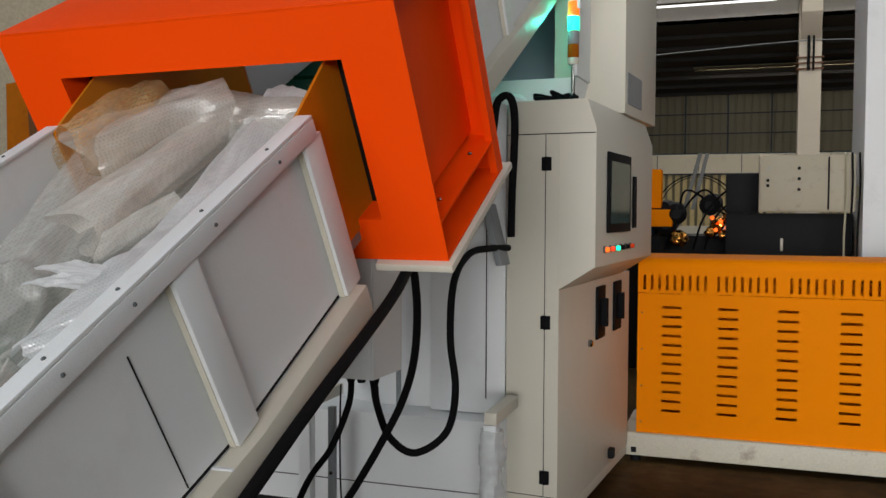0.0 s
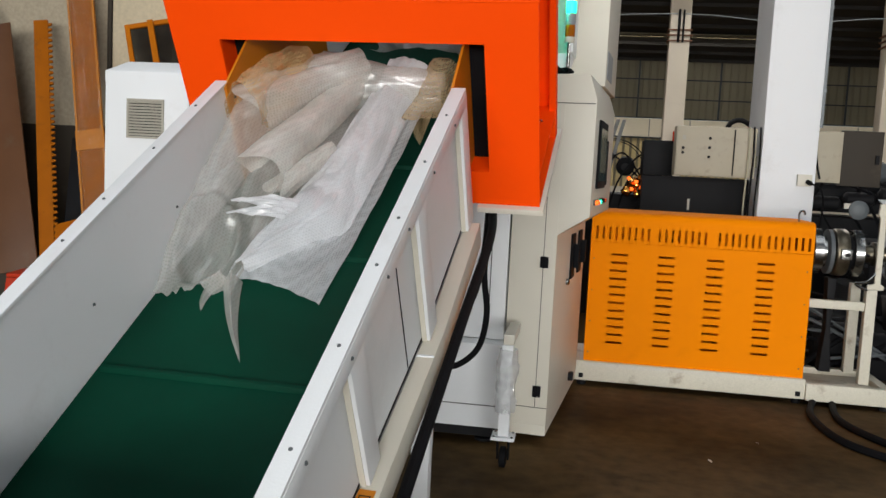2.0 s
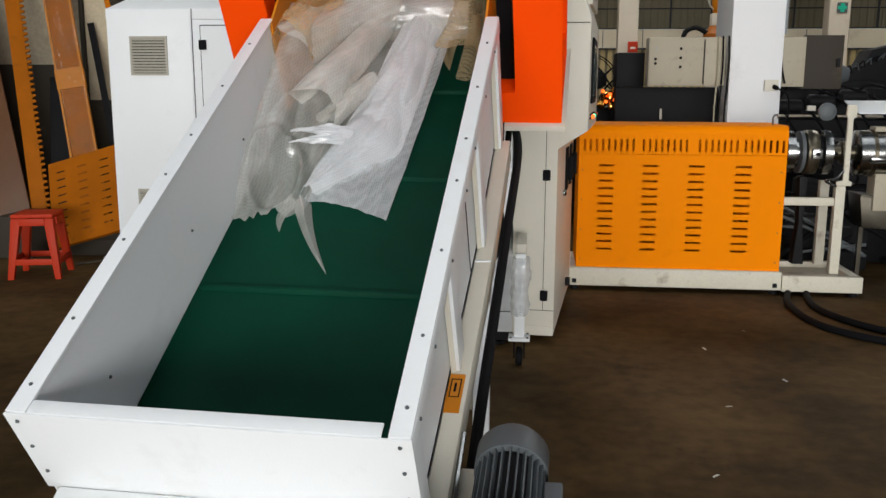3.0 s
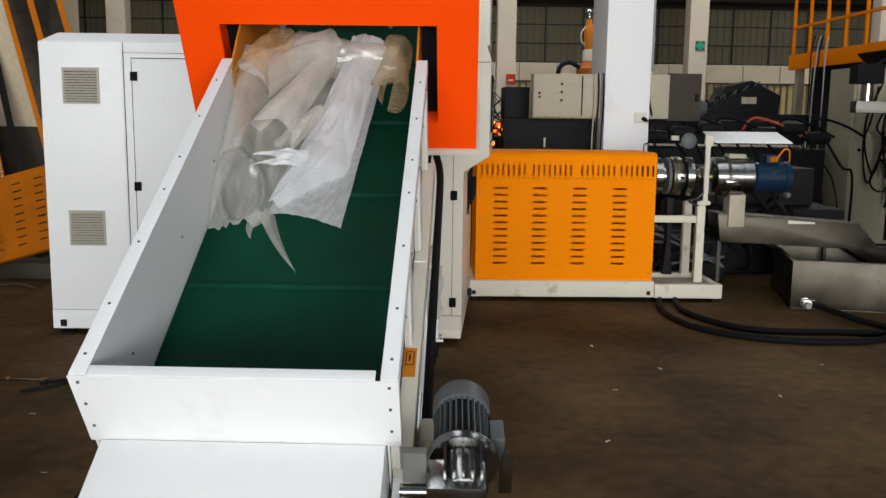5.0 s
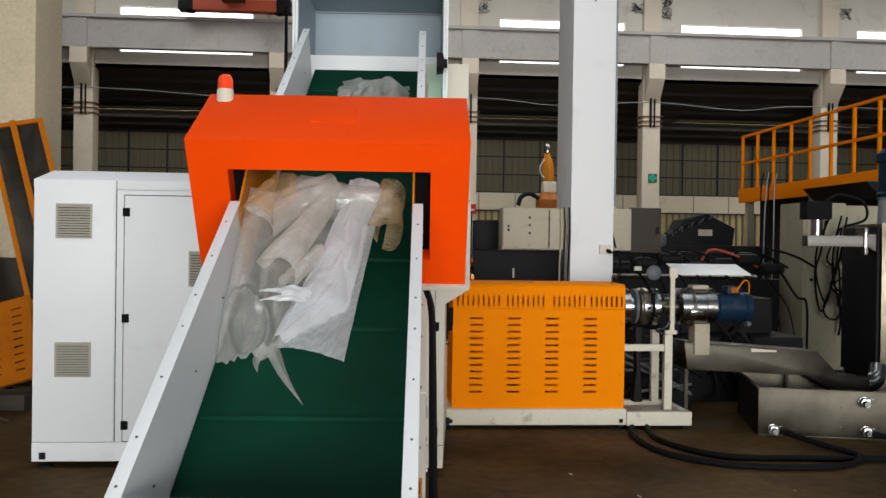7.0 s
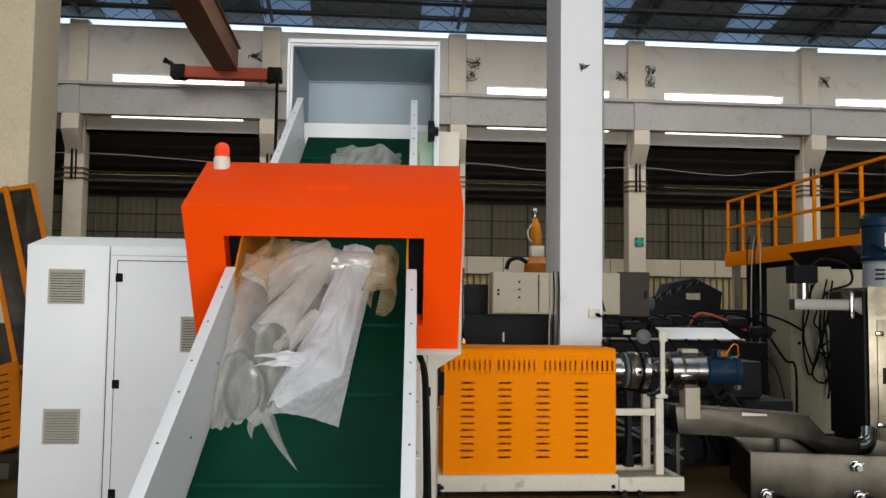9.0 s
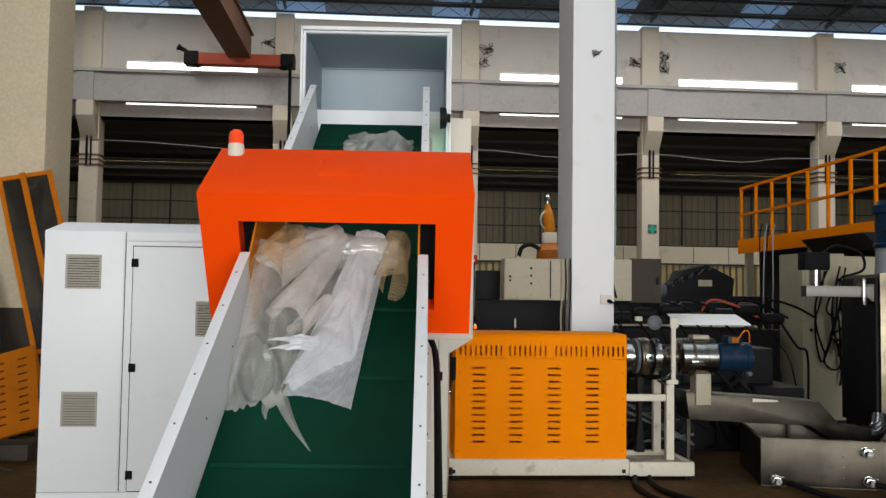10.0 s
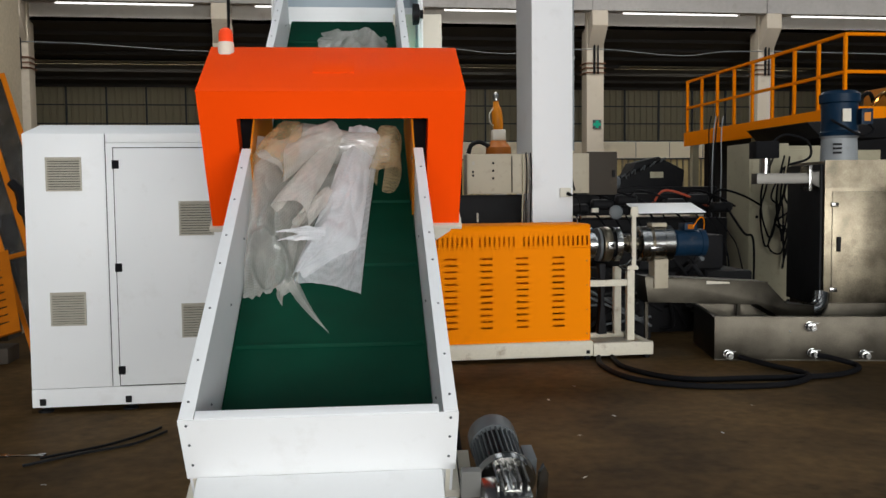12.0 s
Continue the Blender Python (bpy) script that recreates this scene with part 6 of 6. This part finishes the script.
for i in range(30):
    rows.append([bm.verts.new((-0.12 + 0.24 * j / 8, -0.034 - 0.018 * abs(noise.noise((j * 0.9, i * 0.6, 2))), L * i / 29)) for j in range(9)])
for a, b in zip(rows, rows[1:]):
    for j in range(8):
        bm.faces.new((a[j], a[j + 1], b[j + 1], b[j]))
part("film", bm, DUSTYCLING, o)
for bx, tx, w, lab in ((-3.27, -4.23, 0.46, "ochre steel frame with mesh panels leaning on the column"),):
    m, L = leaning((bx, 7.1, 0), (tx, 7.98, 2.62), w, 0.05)
    o = thing("mesh_screen", lab, "frame", m)
    part("stile", box(B(), -0.27, -0.225, -0.02, 0.02, 0, L), FRAMEYELLOW, o, "", 0.004)
    part("stile", box(B(), 0.19, 0.24, -0.02, 0.02, 0, L), FRAMEYELLOW, o, "", 0.004)
    part("stile", box(B(), -0.06, -0.005, -0.045, 0.02, 0, L), FRAMEYELLOW, o, "", 0.004)
    for z in (0.0, L * 0.35, L - 0.045):
        part("rail", box(B(), -0.224, 0.189, -0.018, 0.018, z, z + 0.045), FRAMEYELLOW, o, "", 0.004)
    part("infill", box(B(), -0.224, 0.189, -0.004, 0.004, 0.05, L - 0.05), DARKFILM, o, "dark brown half-clear film infill")
    part("rag", tube(B(), [(0.0, -0.05, L * 0.60), (0.05, -0.06, L * 0.55), (0.02, -0.05, L * 0.50), (0.07, -0.05, L * 0.47)], 0.045, 8), DARK, o, "black rag tied to the frame")
m, L = leaning((-5.0, 7.1, 0), (-5.75, 7.7, 2.5), 0.4, 0.03)
o = thing("plywood_sheet", "glossy brown board leaning on the wall", "board", m)
part("board", box(B(), -0.24, 0.2, -0.012, 0.012, 0, L), WOOD, o, "", 0.003)
m, L = leaning((-5.5, 7.2, 0), (-6.15, 7.85, 2.7), 0.4, 0.03)
o = thing("plywood_sheet", "dull brown board leaning behind another board", "board", m)
part("board", box(B(), -0.24, 0.24, -0.012, 0.012, 0, L), OLDYELLOW, o, "", 0.003)
m, L = leaning((-4.0, 7.35, 0), (-4.62, 8.02, 2.0), 0.1, 0.03)
o = thing("black_bar", "dark steel bar leaning on the wall", "bar", m)
part("bar", box(B(), -0.03, 0.03, -0.015, 0.015, 0, L), DARK, o, "", 0.003)
m, L = leaning((-4.55, 7.25, 0), (-4.85, 7.95, 1.5), 0.1, 0.03)
o = thing("black_bar", "short dark steel plate leaning on the wall", "bar", m)
part("bar", box(B(), -0.16, 0.16, -0.015, 0.015, 0, L), DARK, o, "", 0.003)
# slotted guard panel lying against them, tilted
xa = Vector((0.74, -0.02, 0.215)).normalized()
za = Vector((-0.50, 0.34, 0.58))
za = (za - xa * za.dot(xa)).normalized()
m = Matrix((xa, za.cross(xa), za)).transposed().to_4x4()
m.translation = (-4.19, 6.35, 0.13)
o = thing("slotted_panel", "spare ochre slotted guard panel propped at a tilt", "panel", m)
holes = []
for cx in (0.11, 0.31, 0.51, 0.70):
    for r in range(9):
        z = 0.10 + r * 0.068
        holes.append((cx - 0.04, cx + 0.04, z - 0.006, z + 0.006))
part("sheet", pierced(B(), 0, 0.82, 0, 0.74, 0.0, 0.004, holes, lambda a, b, t: (a, t, b)), OLDYELLOW, o, "ochre sheet with rows of slots")
part("edge", box(B(), 0, 0.82, 0.0045, 0.04, 0.0, 0.004), OLDYELLOW, o)
ps = thing("scrap_stack", "dark stacked offcuts on the floor under the panel", "scrap", pose(-4.1, 6.75, 0))
part("block", box(B(), -0.35, 0.45, 0, 0.3, 0, 0.14), DADO, ps, "", 0.01)
part("block", box(B(), -0.7, -0.4, -0.2, 0.3, 0, 0.35), DADO, ps, "", 0.01)
part("strip", tube(B(), [(0.1, -0.4, 0.01), (0.3, -0.35, 0.03), (0.5, -0.45, 0.01)], 0.010, 8), DADO, ps)
st = thing("plastic_stool", "red plastic stool standing on the concrete floor", "stool", pose(-4.08, 5.98, 0, 0, 0, 14))
part("seat", prism(B(), [(-0.15, -0.15), (0.15, -0.15), (0.15, 0.15), (-0.15, 0.15)], "z", 0.455, 0.485), STOOLRED, st, "", 0.012)
for sx in (-1, 1):
    for sy in (-1, 1):
        bm = B()
        a = [bm.verts.new((sx * (0.19 + dx), sy * (0.19 + dy), 0)) for dx, dy in ((-0.045, -0.045), (0.0, -0.045), (0.0, 0.0), (-0.045, 0.0))]
        b = [bm.verts.new((sx * (0.148 + dx), sy * (0.148 + dy), 0.454)) for dx, dy in ((-0.07, -0.07), (0.0, -0.07), (0.0, 0.0), (-0.07, 0.0))]
        bm.faces.new(a)
        bm.faces.new(b)
        for i in range(4):
            bm.faces.new((a[i], a[(i + 1) % 4], b[(i + 1) % 4], b[i]))
        part("leg", bm, STOOLRED, st, "", 0.008)
for k in range(4):
    bm = box(B(), -0.135, 0.135, -0.182, -0.166, 0.11, 0.155)
    part("stretcher", bm, STOOLRED, st, "", 0.004).matrix_basis = pose(0, 0, 0, 0, 0, 90 * k)
    part("apron", box(B(), -0.09, 0.09, -0.160, -0.146, 0.40, 0.454), STOOLRED, st, "", 0.004).matrix_basis = pose(0, 0, 0, 0, 0, 90 * k)

# ---- plastic film on the belt: across, up the slope, off the belt ----


def sheet(name, nu, ns, shape, m, parent, label=""):
    bm = B()
    grid = [[bm.verts.new(shape(i / nu, j / ns)) for i in range(nu + 1)] for j in range(ns + 1)]
    for a, b in zip(grid, grid[1:]):
        for i in range(nu):
            bm.faces.new((a[i], a[i + 1], b[i + 1], b[i]))
    return part(name, bm, m, parent, label, 0.0, 180)


def fold(u, s, k, f):
    return noise.noise((u * f, s * f, k)) + 0.5 * noise.noise((u * f * 2.1, s * f * 2.1, k + 7))


END = 1.05
bw = thing("bubble_wrap", "crumpled clear bubble wrap sheet lying on the green belt", "bubble wrap", SLOPE)


def crease(x, y, k, f):
    """Sharp-edged folds: valleys of a ridged noise at two sizes."""
    return (abs(noise.noise((x * f, y * f, k))) - 0.22) + 0.45 * (abs(noise.noise((x * f * 2.3, y * f * 2.3, k + 3))) - 0.22)


def run(points, t):
    """A smooth line through a few points, at share t of its length."""
    line = smooth_line(points, 10)
    x = min(max(t, 0.0), 1.0) * (len(line) - 1)
    i = min(int(x), len(line) - 2)
    return line[i].lerp(line[i + 1], x - i)


def drape(left, right, arch=0.0, rough=0.012, seed=1.0, freq=5.0, stretch=0.4, hem=0.02):
    """A sheet hung between two edge lines, given as (across, up from the lower end, off the belt), with creases along it."""
    def shape(a, b):
        p = run(left, b).lerp(run(right, b), a)
        p.z += arch * math.sin(math.pi * a) + rough * 2.2 * crease(a * 0.5, p.y * stretch, seed, freq) * min(1, 5 * b + 0.3)
        p.y += hem * fold(a * 1.3, 0.0, seed + 11, 4) * (1 - b) ** 3
        p.x = min(max(p.x, -0.363), 0.363)
        return (p.x, END + p.y, max(BELTN + 0.005, p.z))
    return shape


def rolled(p, q, r0, r1, a0, a1, seed, wob=0.22, flat=1.0):
    """A soft hollow fold round the line from p to q, open at its lower end."""
    p, q = Vector(p), Vector(q)
    way = (q - p).normalized()
    side = way.cross(Vector((0, 0, 1))).normalized()
    up = side.cross(way)

    def shape(a, b):
        t = a0 + (a1 - a0) * a
        r = (r0 + (r1 - r0) * b) * (1 + wob * fold(math.cos(t) * 0.5, b * 0.9 + 0.3 * math.sin(t), seed, 2.0)) + 0.010 * crease(a * 1.2, b * 0.5, seed + 5, 4.0)
        c = p.lerp(q, b) + side * r * math.cos(t) + up * r * flat * math.sin(t) + way * 0.03 * math.sin(2 * t + seed) * b
        return (min(max(c.x, -0.363), 0.363), END + c.y, max(BELTN + 0.006, c.z))
    return shape


# the flat tail of the strip, and the whiter doubled layer that ends on it in a point
STRIP_L = [(-0.165, 0.08, -0.33), (-0.11, 0.31, -0.285), (-0.04, 0.56, -0.25), (0.035, 0.84, -0.15), (0.075, 1.02, -0.09)]
STRIP_R = [(0.118, 0.0, -0.338), (0.15, 0.42, -0.305), (0.195, 0.84, -0.22), (0.25, 1.02, -0.14)]
sheet("wrap_strip", 90, 200, drape(STRIP_L, STRIP_R, 0.02, 0.010, 1.0, 5.0, 0.35, 0.012), BUBBLE, bw, "white bubble wrap strip")
FLAP_L = [(-0.175, 0.085, -0.315), (-0.115, 0.31, -0.262), (-0.045, 0.56, -0.225), (0.03, 0.84, -0.125), (0.07, 1.02, -0.07)]
FLAP_R = [(-0.12, 0.09, -0.318), (0.085, 0.27, -0.298), (0.125, 0.42, -0.275), (0.175, 0.84, -0.19), (0.23, 1.02, -0.12)]
sheet("wrap_flap", 90, 200, drape(FLAP_L, FLAP_R, 0.04, 0.016, 4.0, 4.0, 0.8, 0.015), WHITEWRAP, bw, "doubled white layer of the wrap")


def side_sheet(a, b):
    """The half clear sheet that climbs the side plate, with an oval fold near its lower end."""
    u, s, n = drape([(-0.362, -0.03, -0.32), (-0.362, 0.22, -0.20), (-0.362, 0.55, -0.10), (-0.362, 0.86, -0.02)], [(-0.15, 0.02, -0.338), (-0.12, 0.34, -0.31), (-0.05, 0.6, -0.28), (0.06, 0.95, -0.2)], -0.03, 0.022, 8.0, 5.0, 0.6, 0.03)(a, b)
    e = math.hypot((u + 0.268) / 0.075, (s - END - 0.15) / 0.15)
    return (u, s, max(BELTN + 0.005, n + 0.035 * math.exp(-((e - 1) / 0.22) ** 2) - 0.02 * math.exp(-(e / 0.6) ** 2)))


sheet("side_sheet", 100, 140, side_sheet, CLEARFILM, bw, "half clear wrap against the side plate")
# soft hollow folds that lie one over the other below the tunnel mouth
sheet("hanging_fold", 80, 70, rolled((-0.02, 0.90, -0.11), (-0.205, 0.42, -0.19), 0.050, 0.078, -0.6, 4.5, 12.0, 0.12), FOLDFILM, bw, "soft hanging fold of wrap")
sheet("hanging_fold", 80, 60, rolled((-0.03, 0.62, -0.205), (-0.135, 0.40, -0.225), 0.028, 0.040, -1.2, 4.6, 14.0, 0.15), FOLDFILM, bw)
sheet("upper_fold", 80, 70, rolled((0.0, 0.94, -0.06), (-0.31, 0.64, -0.09), 0.060, 0.085, -0.7, 3.9, 17.0, 0.3), CLEARFILM, bw, "loose clear fold over the side")
sheet("crest", 90, 60, rolled((0.26, 0.98, -0.17), (-0.19, 0.93, -0.12), 0.075, 0.115, -0.3, 3.6, 21.0, 0.22), CLEARFILM, bw, "clear crest of the crumpled wrap")
sheet("rolled_fold", 50, 50, rolled((0.27, 1.04, -0.12), (0.235, 0.80, -0.225), 0.060, 0.075, -1.0, 4.9, 24.0, 0.2, 1.3), TANFILM, bw, "tan tinted rolled fold")
sheet("rolled_fold", 50, 50, rolled((-0.21, 0.90, -0.02), (-0.29, 0.60, -0.075), 0.060, 0.085, -0.2, 4.2, 27.0, 0.35), AMBERFILM, bw, "tan tinted rolled fold")


def spike(bend, tip, width, start):
    def shape(a, b):
        u = start[0] + (tip[0] - start[0]) * b + bend * math.sin(math.pi * b) + (a - 0.5) * width * (1 - b) ** 0.8
        return (u, END + start[1] + (tip[1] - start[1]) * b, BELTN + 0.008 + 0.035 * (1 - b) * (1 - abs(2 * a - 1)) + 0.006 * crease(a, b, bend * 90, 3))
    return shape


sheet("torn_tail", 12, 40, spike(-0.012, (-0.007, -0.25), 0.06, (-0.165, 0.07)), CLEARFILM, bw, "torn pointed tail of wrap")
sheet("torn_tail", 8, 24, spike(-0.015, (-0.20, -0.07), 0.05, (-0.20, 0.07)), CLEARFILM, bw)


def shred(u0, s0, u1, s1, n, w):
    def shape(a, b):
        return (u1 + (u0 - u1) * a, END + s1 + (s0 - s1) * a + w * a * (b - 0.5), n + 0.018 * b * math.sin(3 * a) + 0.012 * crease(a, b, n * 40, 3))
    return shape


sheet("torn_tail", 30, 10, shred(-0.03, 0.29, -0.245, 0.30, -0.215, 0.06), WHITEWRAP, bw)
sheet("torn_tail", 30, 10, shred(-0.05, 0.26, -0.235, 0.24, -0.22, 0.05), WHITEWRAP, bw)
# scraps further up the belt
for k, (s0, u0, w, l) in enumerate(((2.75, -0.15, 0.42, 0.42), (3.25, -0.18, 0.36, 0.4), (3.66, -0.06, 0.46, 0.42))):
    sc = thing("film_scrap", "crumpled clear plastic film scrap on the upper belt", "film scrap", SLOPE, "film scraps on the belt")

    def scrap(a, b):
        u, s = u0 + w * (a - 0.2) + 0.05 * fold(a, b, k + 40.0, 3), s0 + l * b + 0.05 * fold(b, a, k + 50.0, 3)
        d = max(0.0, 1 - ((2 * a - 1) ** 2 + (2 * b - 1) ** 2) * 0.7)
        return (u, s, max(BELTN + 0.005, BELTN + 0.015 + 0.08 * d + 0.09 * d * crease(u, s * 0.6, k + 60.0, 7) + 0.03 * fold(u * 0.5, s, k + 70.0, 9)))
    sheet("film", 70, 70, scrap, CLING if k == 1 else CLEARFILM, sc)

# ---- litter on the floor ----
rnd = random.Random(5)
for k, (x, y) in enumerate(((0.35, 2.95), (0.9, 4.1), (1.4, 3.6), (0.55, 3.7), (-2.35, 3.3), (0.9, 5.0), (1.9, 4.2), (0.25, 2.1), (-2.0, 2.6), (0.6, 4.6))):
    o = thing("litter", "small pale plastic scrap on the floor", "litter", pose(x, y, 0, 0, 0, rnd.uniform(0, 360)), "floor litter")
    bm = B()
    r = rnd.uniform(0.004, 0.011)
    grid = [[bm.verts.new((r * (i - 2), r * 0.6 * (j - 1), 0.003 + 0.5 * r * abs(noise.noise((i * 0.8, j * 0.9, k))))) for i in range(5)] for j in range(3)]
    for a, b in zip(grid, grid[1:]):
        for i in range(4):
            bm.faces.new((a[i], a[i + 1], b[i + 1], b[i]))
    part("scrap", bm, BUBBLE if k % 3 else CREAM, o)
wr = thing("spanner", "grey steel spanner lying on the floor", "tool", pose(-2.62, 3.84, 0, 0, 0, -8))
part("shaft", box(B(), -0.09, 0.09, -0.009, 0.009, 0.002, 0.010), CHROME, wr, "", 0.003)
for sx in (-1, 1):
    part("jaw", prism(B(), [(sx * 0.085, -0.022), (sx * 0.125, -0.024), (sx * 0.125, -0.008), (sx * 0.105, -0.004), (sx * 0.105, 0.004), (sx * 0.125, 0.008), (sx * 0.125, 0.024), (sx * 0.085, 0.022)], "z", 0.001, 0.012), CHROME, wr)
for k, pts in enumerate(([(-2.5, 3.75, 0.012), (-2.2, 3.95, 0.012), (-2.0, 4.2, 0.012), (-1.95, 4.3, 0.012)], [(-2.55, 3.62, 0.012), (-2.3, 3.8, 0.012), (-2.05, 3.95, 0.012), (-1.9, 4.2, 0.012)])):
    cable("scrap_rod", "dark bent rod lying on the stained floor", pts, 0.008, DARK)
